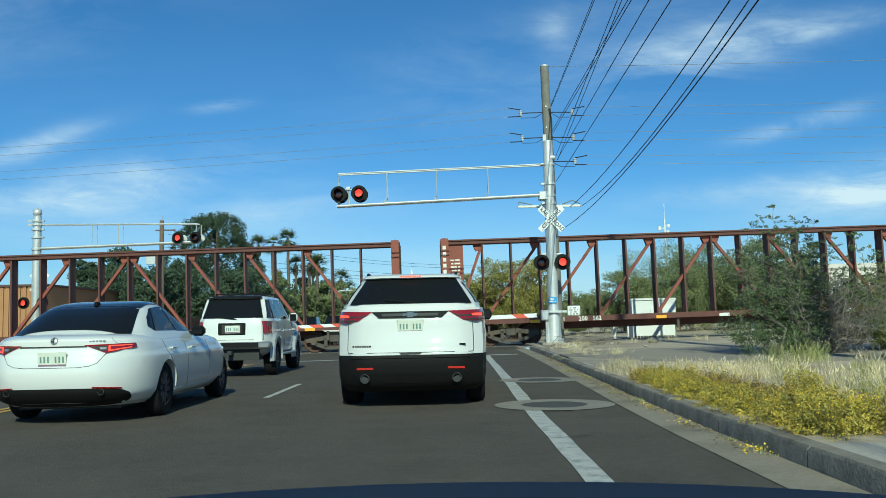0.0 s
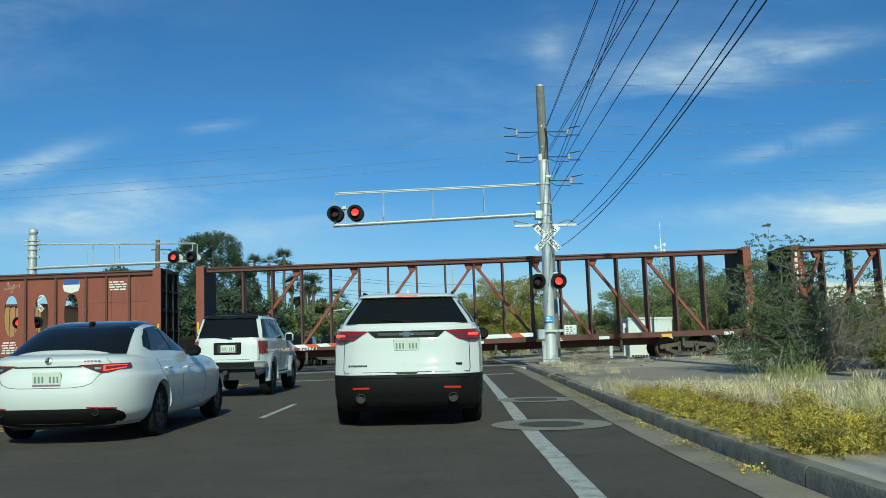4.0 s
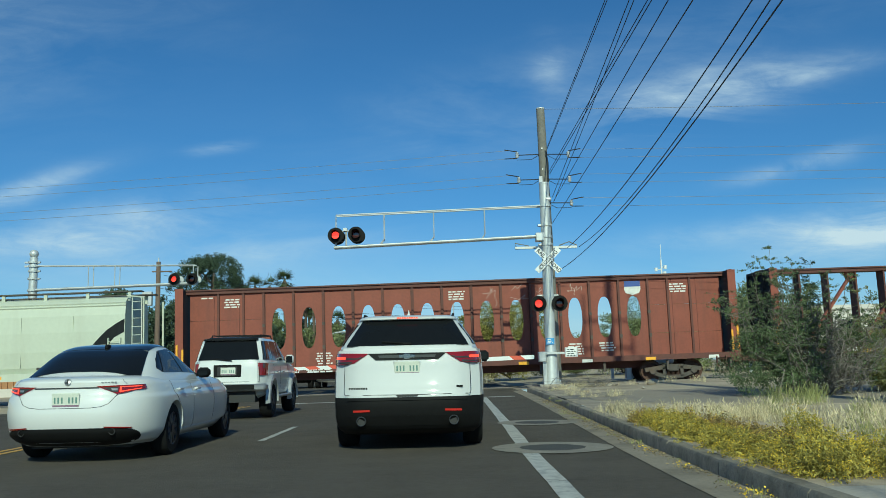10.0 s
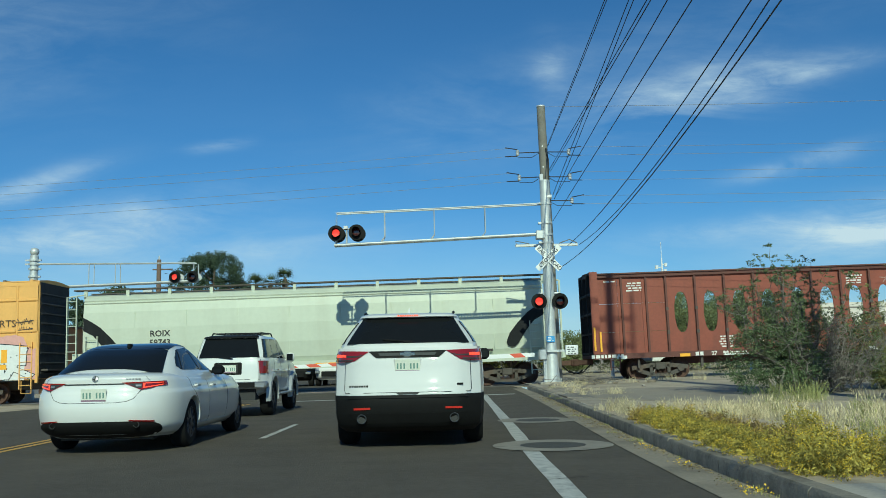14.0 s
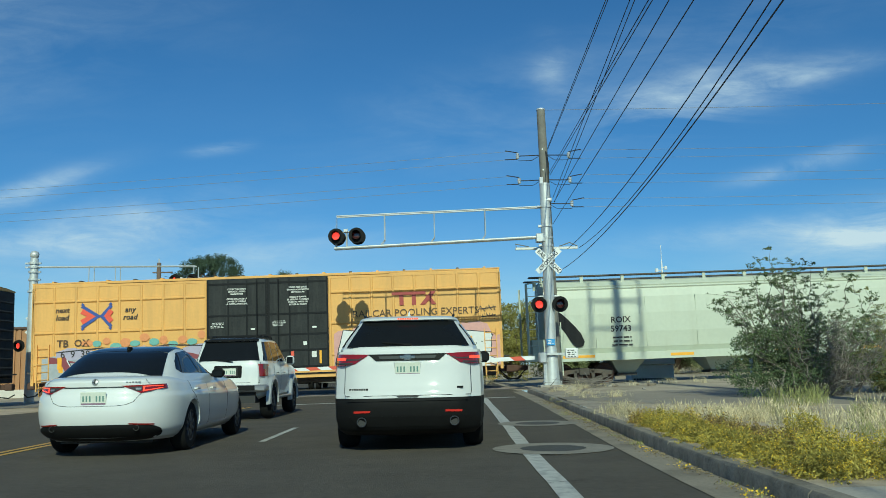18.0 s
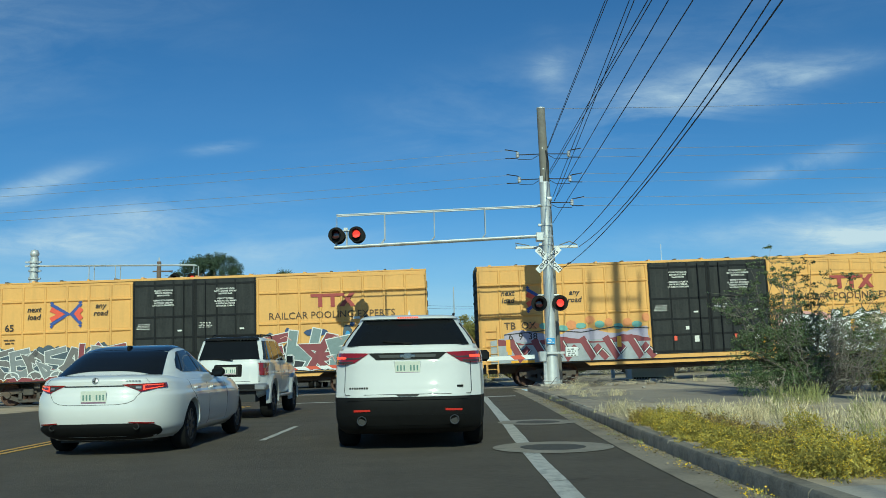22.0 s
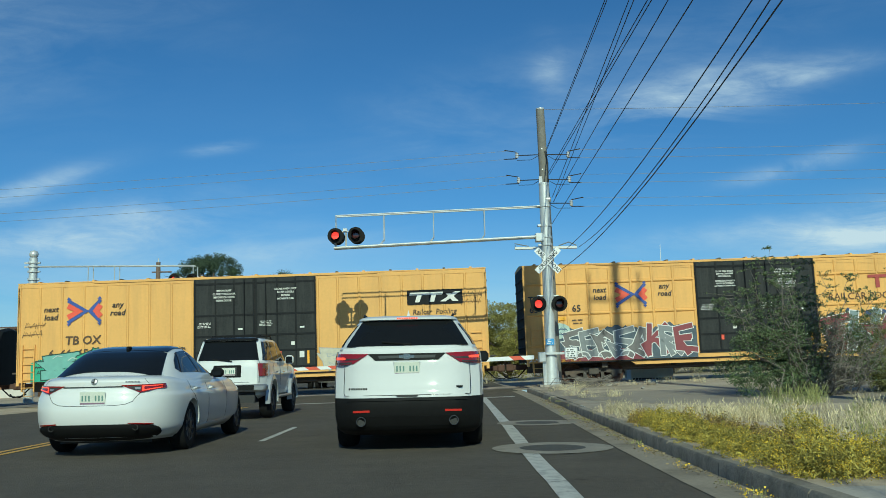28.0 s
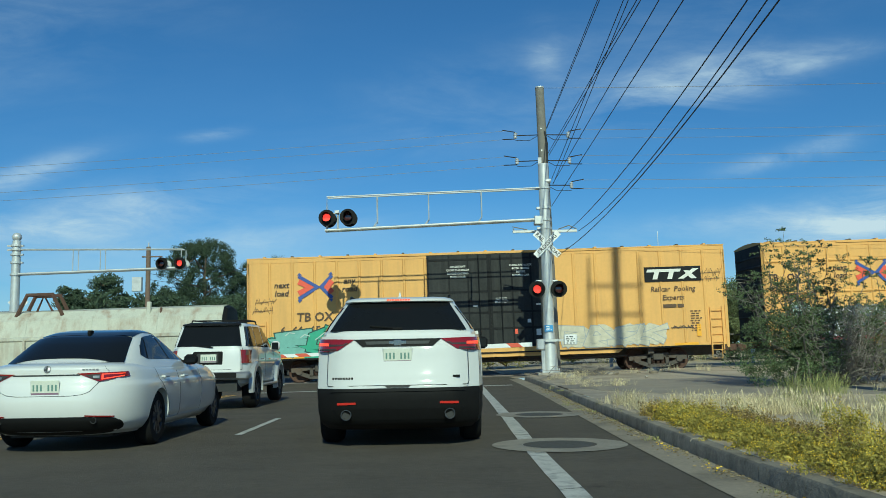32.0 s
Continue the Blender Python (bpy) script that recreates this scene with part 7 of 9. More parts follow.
    bm = B(); lathe(bm, [(0, 0.012), (0.032, 0.012), (0.041, 0.006), (0.041, 0.0)], 20, pose(0.02, low.rear(0, 0.95) + 0.004, 0.955, 72, 0, 0)); em = part("emblem", bm, GREYTRIM, ob, "round chrome emblem", 40)
    bm = B(); box(bm, -0.006, 0.006, -0.03, 0.03, 0.0, 0.003); box(bm, -0.028, 0.0, -0.02, -0.005, 0.0, 0.003); part("emblem_mark", bm, SEAM, em, "", None, pose(0.02, low.rear(0, 0.95) - 0.010, 0.96, 72, 0, 0))
    for k in range(5):
        x = 0.40 + k * 0.034
        bm = B(); box(bm, x, x + 0.024, low.rear(x, 0.945) - 0.004, low.rear(x, 0.945) + 0.01, 0.938, 0.952); part("bar_text", bm, GREYTRIM, ob)
    bm = B(); box(bm, -0.60, 0.60, 0.55, 4.2, 0.16, 0.34); part("underbody", bm, SEAM, ob)
    wheels = []
    for sgn in (-1, 1):
        on_side(top, "side_window", ((1.40, 1.335), (1.80, 1.365), (1.92, 1.05), (1.14, 1.05)), 0.005, CARGLASS, ob, "dark side window", 10, 6, sgn=sgn)
        on_side(top, "side_window", ((1.845, 1.365), (2.08, 1.32), (2.82, 1.03), (1.97, 1.045)), 0.005, CARGLASS, ob, "dark side window", 10, 6, sgn=sgn)
        on_side(top, "window_pillar", ((1.33, 1.315), (1.43, 1.335), (1.19, 1.05), (1.08, 1.06)), 0.003, PLASTIC, ob, "", 3, 6, sgn=sgn)
        on_side(top, "window_pillar", ((1.77, 1.362), (1.88, 1.362), (2.0, 1.045), (1.89, 1.05)), 0.003, PLASTIC, ob, "", 3, 6, sgn=sgn)
        on_side(top, "quarter_window", ((1.14, 1.22), (1.36, 1.325), (1.10, 1.06), (1.00, 1.10)), 0.005, CARGLASS, ob, "small quarter window", 6, 4, sgn=sgn)
        seam_side(low, [(1.15, 0.97), (1.20, 0.80), (1.45, 0.60), (1.66, 0.32)], ob, 0.0028, sgn=sgn)
        seam_side(low, [(2.0, 0.97), (2.02, 0.5), (2.04, 0.30)], ob, 0.0028, sgn=sgn)
        seam_side(low, [(3.05, 0.93), (3.10, 0.6), (3.05, 0.32)], ob, 0.0028, sgn=sgn)
        handle(low, 1.42, 0.83, ob, CARWHITE, sgn)
        handle(low, 2.24, 0.82, ob, CARWHITE, sgn)
        on_side(low, "sill_trim", ((1.55, 0.30), (3.4, 0.30), (3.4, 0.235), (1.55, 0.235)), 0.02, CARWHITE, ob, "", sgn=sgn)
        mirror(ob, sgn * 0.84, 2.50, 0.98, PLASTIC, 0.19, 0.125)
        for yw in (1.20, 3.98):
            wheels.append((road_wheel(ob, sgn * 0.912, yw, 0.335, 0.215, 10, ALLOY), sgn * (0.912 - 0.1075), yw))
    return ob, wheels


sedan, sedan_wheels = saloon()


# --- older white off-roader with a roof rack ---
def offroader():
    ob = thing("suv", pose(-4.66, 19.1, 0), "older white boxy SUV with grey bumpers and roof rack", "car", "waiting cars")
    low = Shell([(0.42, 0.70, 0.35, 4.3), (0.52, 0.79, 0.16, 4.42), (0.70, 0.815, 0.12, 4.45), (0.95, 0.82, 0.12, 4.4), (1.12, 0.81, 0.13, 4.2), (1.22, 0.795, 0.15, 3.6), (1.26, 0.78, 0.17, 3.3)], 6.0, 12.0)
    top = Shell([(1.22, 0.785, 0.15, 3.2), (1.32, 0.765, 0.18, 3.05), (1.50, 0.72, 0.27, 2.75), (1.68, 0.675, 0.36, 2.45), (1.75, 0.63, 0.42, 2.35), (1.78, 0.52, 0.6, 2.2)], 6.0, 10.0)
    body = part("body", low.mesh(), CARWHITE, ob, "white painted body", 32)
    carve(body, ((0.88, 0.42, 0.43), (3.55, 0.42, 0.43)))
    part("cabin", top.mesh(), CARWHITE, ob, "", 32)
    on_rear(top, "rear_window", ((-0.56, 1.70), (0.56, 1.70), (0.66, 1.275), (-0.66, 1.275)), 0.006, CARGLASS, ob, "dark rear window", 18, 8)
    on_rear(top, "visor", ((-0.58, 1.775), (0.58, 1.775), (0.60, 1.705), (-0.60, 1.705)), 0.06, PLASTIC, ob, "dark roof visor", 14, 2, 0.1)
    bm = B(); tube(bm, [(0.0, 0.12, 1.27), (0.1, 0.13, 1.25), (-0.33, 0.15, 1.30)], 0.012, 6); part("wiper", bm, PLASTIC, ob)
    bumper = B(); box(bumper, -0.86, 0.86, -0.06, 0.3, 0.60, 0.755, 0.04); bp = part("bumper", bumper, GREYTRIM, ob, "grey chrome step bumper", 40)
    bm = B(); box(bm, -0.62, 0.62, -0.075, -0.06, 0.64, 0.74); part("bumper_pad", bm, PLASTIC, bp)
    bm = B(); box(bm, -0.05, 0.05, -0.1, 0.2, 0.48, 0.57, 0.01); part("tow_hitch", bm, SEAM, bp)
    bm = B(); box(bm, -0.6, 0.6, 0.1, 4.0, 0.36, 0.6); part("underbody", bm, SEAM, ob)
    bm = B(); box(bm, -0.30, 0.30, low.rear(0, 1.03) - 0.02, low.rear(0, 1.03) + 0.05, 0.90, 1.17, 0.02); pr = part("plate_surround", bm, PLASTIC, ob, "grey plate surround")
    bm = B(); box(bm, -0.22, 0.22, low.rear(0, 1.03) - 0.026, low.rear(0, 1.03), 0.935, 1.135, 0.01); part("plate_recess", bm, SEAM, pr)
    plate(ob, 0.02, low.rear(0, 1.03) - 0.032, 1.03, 0.32, 0.165, 0, (0.42, 0.62, 0.60))
    seam_rear(low, [(-0.68, 1.24), (-0.68, 0.80), (0.68, 0.80), (0.68, 1.24)], ob)
    for sgn in (-1, 1):
        lamp = on_rear(low, "tail_lamp", ((sgn * 0.735, 1.20), (sgn * 0.795, 1.20), (sgn * 0.805, 0.93), (sgn * 0.735, 0.93)), 0.012, RED_GLASS, ob, "red and clear tail lamp", 5, 6)
        on_rear(low, "lamp_core", ((sgn * 0.738, 1.19), (sgn * 0.79, 1.19), (sgn * 0.79, 1.09), (sgn * 0.738, 1.09)), 0.016, mat("lamp_smoked", (0.10, 0.075, 0.07), 0.2, var=0.1, coat=0.5), lamp, "", 3, 1)
        on_side(low, "tail_lamp", ((0.20, 1.20), (0.27, 1.20), (0.27, 0.93), (0.20, 0.93)), 0.008, RED_GLASS, ob, "red tail lamp side", sgn=sgn)
        on_side(top, "side_window", ((0.50, 1.68), (1.12, 1.70), (1.12, 1.27), (0.32, 1.27)), 0.005, CARGLASS, ob, "dark side window", sgn=sgn)
        on_side(top, "side_window", ((1.18, 1.70), (1.85, 1.70), (1.90, 1.26), (1.18, 1.27)), 0.005, CARGLASS, ob, "dark side window", sgn=sgn)
        on_side(top, "side_window", ((1.92, 1.70), (2.35, 1.68), (2.85, 1.27), (1.97, 1.26)), 0.005, CARGLASS, ob, "dark side window", sgn=sgn)
        seam_side(low, [(1.15, 1.24), (1.15, 0.7), (1.3, 0.5)], ob, sgn=sgn)
        seam_side(low, [(1.94, 1.24), (1.94, 0.5)], ob, sgn=sgn)
        seam_side(low, [(2.95, 1.2), (2.95, 0.5)], ob, sgn=sgn)
        handle(low, 1.4, 1.0, ob, CHROME, sgn)
        handle(low, 2.2, 1.0, ob, CHROME, sgn)
        mirror(ob, sgn * 0.80, 2.65, 1.20, CARWHITE, 0.2, 0.2)
        bm = B(); box(bm, min(sgn * 0.8, sgn * 0.9), max(sgn * 0.8, sgn * 0.9), 1.35, 3.05, 0.42, 0.48, 0.02); part("running_board", bm, GREYTRIM, ob, "silver running board")
        for yw in (0.88, 3.55):
            road_wheel(ob, sgn * 0.86, yw, 0.38, 0.26, 6, ALLOY)
            bm = B()
            n = 14
            ring_ = []
            for k in range(n + 1):
                a = math.pi * (k / n * 1.12 - 0.06)
                c, s = math.cos(a), math.sin(a)
                ring_.append([bm.verts.new((sgn * x, yw + r * c, 0.42 + r * s)) for x, r in ((0.79, 0.56), (0.875, 0.52), (0.89, 0.44), (0.80, 0.42))])
            for p, q in zip(ring_, ring_[1:]):
                for j in range(3):
                    bm.faces.new((p[j], q[j], q[j + 1], p[j + 1]))
            part("wheel_flare", bm, SILVERP, ob, "silver wheel flare", 40)
        bm = B(); tube(bm, [(sgn * 0.54, 0.85, 1.77), (sgn * 0.54, 0.95, 1.835), (sgn * 0.54, 2.1, 1.845), (sgn * 0.54, 2.25, 1.77)], 0.016, 6); part("roof_rail", bm, PLASTIC, ob)
    for y in (1.15, 1.9):
        bm = B(); tube(bm, [(-0.54, y, 1.835), (0.54, y, 1.835)], 0.014, 6); part("rack_bar", bm, PLASTIC, ob)
    return ob


offroader()
SEDAN_ROLL = [(0.0, -1.32), (8.8, -1.32), (9.1, -1.27), (9.5, -1.11), (10.0, -0.80), (10.5, -0.48), (11.0, -0.23), (11.5, -0.09), (12.0, -0.01), (12.3, 0.0), (32.0, 0.0)]
OWN_ROLL = [(t, r[0]) for t, *r in PATH]

# own car's bonnet edge below the windscreen
BONNET = mat("dark_blue_paint", (0.010, 0.011, 0.026), 0.6, var=0.1, spec=0.2)
own = thing("car_bonnet", pose(0, 0, 0), "dark blue bonnet of the camera's own car", "car bonnet")
bm = B()
g = []
for j in range(7):
    y = 0.75 + j * 0.14
    row = []
    for i in range(21):
        x = -1.0 + i * 0.1
        row.append(bm.verts.new((x, y, 0.800 - 0.05 * (x / 0.85) ** 2 - 0.05 * ((y - 1.45) / 0.8) ** 2 - (0.12 if j == 6 else 0))))
    g.append(row)
for j in range(6):
    for i in range(20):
        bm.faces.new((g[j][i], g[j][i + 1], g[j + 1][i + 1], g[j + 1][i]))
part("panel", bm, BONNET, own, "dark blue painted panel", 50)


# ---- plants ----
LEAF_PINE = mat("pine_needles", (0.058, 0.086, 0.046), 0.8, var=0.3, scale=0.6, island=0.35)
LEAF_MESQ = mat("mesquite_leaf", (0.175, 0.20, 0.08), 0.75, var=0.3, scale=0.7, island=0.35)
LEAF_PALO = mat("palo_verde_leaf", (0.27, 0.245, 0.055), 0.75, var=0.25, scale=0.7, island=0.3)
LEAF_BUSH = mat("bush_leaf", (0.105, 0.14, 0.055), 0.7, var=0.3, scale=2, island=0.35)
LEAF_PALM = mat("palm_frond", (0.075, 0.10, 0.035), 0.7, var=0.3, scale=1, island=0.3)
STRAW = mat("dry_grass", (0.60, 0.51, 0.31), 0.85, var=0.2, scale=2, island=0.35)
GREENGRASS = mat("green_grass", (0.30, 0.30, 0.11), 0.85, var=0.2, scale=2, island=0.35)
FLOWER = mat("yellow_flower", (0.76, 0.53, 0.035), 0.7, var=0.12, scale=3, island=0.2)
SHRUB = mat("shrub_leaf", (0.37, 0.31, 0.06), 0.8, var=0.3, scale=3, island=0.35)
TWIG = mat("grey_twig", (0.19, 0.165, 0.14), 0.9, var=0.25, scale=5)


def leaf_mesh(name, centres, size, material, rng, flat=0.0, long=1.8, tip=True):
    """Many small leaves: one folded kite each."""
    c = np.asarray(centres, float)
    n = len(c)
    a = rng.normal(size=(n, 3))
    a[:, 2] *= 1 - flat
    a /= np.linalg.norm(a, axis=1)[:, None]
    r = rng.normal(size=(n, 3))
    b = np.cross(a, r)
    b /= np.linalg.norm(b, axis=1)[:, None]
    s = size * rng.uniform(0.6, 1.4, (n, 1))
    v = np.stack([c - a * s * long / 2, c + b * s * 0.5, c + a * s * long / 2, c - b * s * 0.5], 1).reshape(-1, 3)
    f = np.arange(n * 4).reshape(n, 4)
    me = bpy.data.meshes.new(name)
    me.from_pydata(v.tolist(), [], f.tolist())
    me.materials.append(material)
    return me


def clumps(rng, n, centre, radii, power=0.5, low=-1.0):
    p = rng.normal(size=(n, 3))
    p /= np.linalg.norm(p, axis=1)[:, None]
    p *= rng.uniform(0, 1, (n, 1)) ** power
    p[:, 2] = np.maximum(p[:, 2], low)
    return np.array(centre) + p * np.array(radii)


def limb(bm, p, q, r0, r1, rng, bend=0.15, segs=4):
    p, q = Vector(p), Vector(q)
    pts = [p]
    ln = (q - p).length
    for k in range(1, segs):
        pts.append(p.lerp(q, k / segs) + Vector(rng.normal(size=3)) * bend * ln / segs)
    pts.append(q)
    for k in range(segs):
        rod(bm, pts[k], pts[k + 1], r0 + (r1 - r0) * k / segs, r0 + (r1 - r0) * (k + 1) / segs, 6, False)
    return pts


def tree(name, x, y, height, spread, base, material, label, seed, n_limb=9, n_clump=60, per=90, leaf=0.28, kind="broad", trunk=0.28):
    rng = np.random.default_rng(seed)
    ob = thing(name, pose(x, y, gz(x, y) - 0.1), label, "tree")
    bm = B()
    crown_mid = (base + height) / 2
    top = Vector((rng.normal() * 0.2, rng.normal() * 0.2, height * (0.95 if kind == "pine" else 0.6)))
    limb(bm, (0, 0, 0), top, trunk, 0.05, rng, 0.08, 6)
    part("trunk", bm, BARK, ob, "rough brown trunk", 60)
    cs = []
    for k in range(n_limb):
        a = k * 2.4 + rng.uniform(-0.3, 0.3)
        if kind == "pine":
            u = (k + 0.5) / n_limb
            z = base + (height - base) * u
            rad = spread * (1.0 - 0.55 * u ** 1.6) * rng.uniform(0.75, 1.1) * (0.75 if u < 0.15 else 1)
            end = Vector((math.cos(a) * rad, math.sin(a) * rad, z + 0.25 * rad))
            start = Vector((0, 0, max(0.5, z - 0.3)))
        else:
            rad = spread * rng.uniform(0.55, 1.0)
            z = base + (height - base) * rng.uniform(0.3, 0.95)
            end = Vector((math.cos(a) * rad, math.sin(a) * rad, z))
            start = Vector((0, 0, base * rng.uniform(0.35, 0.9)))
        bm = B()
        pts = limb(bm, start, end, trunk * 0.4, 0.02, rng, 0.25, 4)
        part("limb", bm, BARK, ob)
        m = max(2, n_clump // n_limb)
        for j in range(m):
            t = rng.uniform(0.35, 1.08)
            c = start.lerp(end, t) + Vector(rng.normal(size=3)) * spread * 0.16
            if kind != "pine":
                # fill the dome
                c.z = max(base, min(height, c.z + rng.uniform(-0.1, 0.2) * (height - base)))
            rr = spread * rng.uniform(0.13, 0.26)
            cs.append(clumps(rng, int(per * rng.uniform(0.7, 1.2)), c, (rr, rr, rr * 0.7), 0.45))
    part("crown", B(), material, ob)
    crown = ob.children[-1]
    thin = 0.62 if kind == "pine" else 0.72
    crown.data = leaf_mesh("crown", np.concatenate(cs), leaf * thin, material, rng, long=4.2 if kind == "pine" else 3.0)
    crown["label"] = "uneven leafy crown"
    return ob


# left of the road, beyond the tracks
def dome_pine(x, y, height, half, seed):
    """A broad old pine: short upturned tufts packed over a bumpy dome."""
    rng = np.random.default_rng(seed)
    ob = thing("pine_tree", pose(x, y, gz(x, y) - 0.1), "tall dark green pine with a broad bumpy crown", "tree")
    bm = B(); limb(bm, (0, 0, 0), (0.2, 0, height * 0.85), 0.42, 0.08, rng, 0.05, 6); part("trunk", bm, BARK, ob, "rough brown trunk", 60)
    for k in range(16):
        a, z = k * 2.4, 2.0 + k * 0.62
        bm = B(); limb(bm, (0, 0, z - 0.4), (math.cos(a) * half * 0.8, math.sin(a) * half * 0.8, z + 0.8), 0.12, 0.03, rng, 0.2, 4); part("limb", bm, BARK, ob)
    cs = []
    for k in range(430):
        u, a = rng.uniform(0, 1), rng.uniform(0, 6.2832)
        z = 1.4 + (height - 1.9) * u
        r = half * (0.72 + 0.28 * smooth(0, 0.45, u)) * math.sqrt(max(0.0, 1 - max(0.0, (u - 0.5) / 0.51) ** 2.8)) * (0.9 + 0.14 * math.sin(3 * a + 5 * u) + 0.08 * math.sin(7 * a - 9 * u)) * math.sqrt(rng.uniform(0.45, 1.0))
        cs.append(clumps(rng, 210, (r * math.cos(a), r * math.sin(a), z), (0.52, 0.52, 0.62), 0.55))
    c = new("crown", leaf_mesh("crown", np.concatenate(cs), 0.06, LEAF_PINE, rng, long=4.6)); c.parent = ob; c["label"] = "dense dark needle tufts"


dome_pine(-24.8, 95, 14.2, 5.2, 1)
tree("pine_tree", -31.0, 84, 8.6, 3.6, 0.8, LEAF_PINE, "dark green pine behind the tracks", 2, 16, 110, 220, 0.15, "pine", 0.3)
tree("pine_tree", -35.5, 88, 8.0, 3.4, 0.8, LEAF_PINE, "dark green pine behind the tracks", 3, 16, 110, 220, 0.15, "pine", 0.3)
tree("pine_tree", -26.0, 86, 6.4, 3.2, 0.5, LEAF_PINE, "dark green pine behind the tracks", 4, 14, 90, 220, 0.15, "pine", 0.25)
tree("shade_tree", -20.0, 98, 7.6, 3.6, 0.6, LEAF_MESQ, "round green street tree", 5, 12, 80, 220, 0.17)
tree("shade_tree", -15.5, 125, 7.0, 4.0, 0.6, LEAF_MESQ, "green tree beyond the road", 6, 12, 80, 170, 0.22)
tree("shade_tree", -21.5, 130, 8.0, 4.0, 0.6, LEAF_PINE, "dark green tree beyond the road", 7, 12, 80, 170, 0.22)
tree("shade_tree", -11.5, 160, 7.0, 4.6, 0.4, LEAF_MESQ, "green tree far down the road", 8, 12, 70, 160, 0.26)
tree("shade_tree", -17.0, 170, 8.0, 4.6, 0.4, LEAF_PINE, "dark tree far down the road", 9, 12, 70, 160, 0.26)

for k, (x, y, h, s) in enumerate(((-29.5, 80, 7.0, 4.4), (-23.0, 82, 6.6, 4.2), (-19.0, 86, 5.6, 3.8), (-15.2, 92, 5.0, 3.6), (-11.8, 108, 4.8, 3.6))):
    tree("shade_tree", x, y, h, s, 0.4, LEAF_PINE if k < 3 else LEAF_MESQ, "dense dark green tree behind the tracks", 60 + k, 18, 200, 150, 0.16)


def palm(x, y, h, seed, r=1.9):
    rng = np.random.default_rng(seed)
    ob = thing("palm_tree", pose(x, y, gz(x, y)), "tall fan palm with a ragged crown", "tree", "palms")
    bm = B(); limb(bm, (0, 0, 0), (rng.normal() * 0.2, 0, h - r * 0.5), 0.26, 0.2, rng, 0.02, 5); part("trunk", bm, BARK, ob, "slim ringed palm trunk", 60)
    vs, fs = [], []
    for k in range(46):
        a, e = rng.uniform(0, 6.28), rng.uniform(-0.9, 1.35)
        d = np.array([math.cos(a) * math.cos(e), math.sin(a) * math.cos(e), math.sin(e)])
        c0 = np.array([0, 0, h - r * 0.45])
        st = c0 + d * r * 0.45
        side = np.cross(d, [0, 0, 1.0]); side /= np.linalg.norm(side) + 1e-6
        up = np.cross(side, d)
        for j in range(9):
            w = (j - 4) / 4 * 1.15
            tip = st + (d * math.cos(w) + side * math.sin(w)) * r * 0.62 * rng.uniform(0.85, 1.1) + np.array([0, 0, -0.15 * r * abs(w)])
            nn = side * 0.05 * math.cos(w) - d * 0.05 * math.sin(w)
            i = len(vs)
            vs += [tuple(st - nn), tuple(st + nn), tuple(tip)]
            fs.append((i, i + 1, i + 2))
        i = len(vs)
        vs += [tuple(c0 - side * 0.03), tuple(c0 + side * 0.03), tuple(st)]
        fs.append((i, i + 1, i + 2))
    me = bpy.data.meshes.new("crown"); me.from_pydata(vs, [], fs); me.materials.append(LEAF_PALM)
    c = new("crown", me); c.parent = ob
    bm = B(); lathe(bm, [(0.22, h - r * 1.25), (0.36, h - r * 1.05), (0.36, h - r * 0.6), (0.15, h - r * 0.4)], 10); part("skirt", bm, BARK, ob, "dry brown frond skirt")


for k, (x, y, h) in enumerate(((-21.4, 120, 14.2), (-23.4, 120, 13.4), (-25.6, 121, 13.6), (-18.8, 122, 10.8), (-17.3, 120, 10.6), (-16.2, 150, 8.4), (-22.4, 150, 12.0), (-21.0, 124, 10.9), (-14.9, 126, 8.8))):
    palm(x, y, h, 50 + k)

# right of the road, beyond the tracks
tree("palo_verde", 4.0, 53, 4.7, 2.5, 0.6, LEAF_PALO, "yellow-green palo verde tree", 11, 16, 220, 230, 0.06, trunk=0.16)
tree("palo_verde", 2.1, 54, 4.0, 1.6, 0.4, LEAF_PALO, "yellow-green palo verde tree", 12, 14, 150, 220, 0.06, trunk=0.14)
tree("palo_verde", 7.4, 58, 2.7, 2.2, 0.5, LEAF_MESQ, "green desert tree behind the tracks", 13, 14, 160, 240, 0.065, trunk=0.16)
for k, (x, y, h, s) in enumerate(((12.6, 60, 3.9, 2.8), (16.0, 61, 5.5, 3.8), (19.4, 60, 5.8, 4.0), (22.6, 61, 5.6, 3.2), (27.0, 62, 2.4, 2.4), (9.6, 64, 2.9, 2.4), (20.5, 56, 4.6, 2.8), (15.0, 57, 4.0, 2.6), (32.0, 64, 2.2, 2.6))):
    tree("mesquite_tree", x, y, h, s, 0.5, LEAF_MESQ, "green mesquite tree behind the tracks", 20 + k, 16, 190, 260, 0.065, trunk=0.18)


# big bush on the verge
LEAF_BUSH2 = mat("bush_leaf_yellow", (0.20, 0.20, 0.065), 0.7, var=0.3, scale=2, island=0.35)


def leafy(cs, rng, p, d, n, r):
    """Small sprays of leaves along a twig."""
    for t in (0.45, 0.7, 0.95):
        cs.append(clumps(rng, n, p + d * t, (r, r, r * 0.55), 0.5))


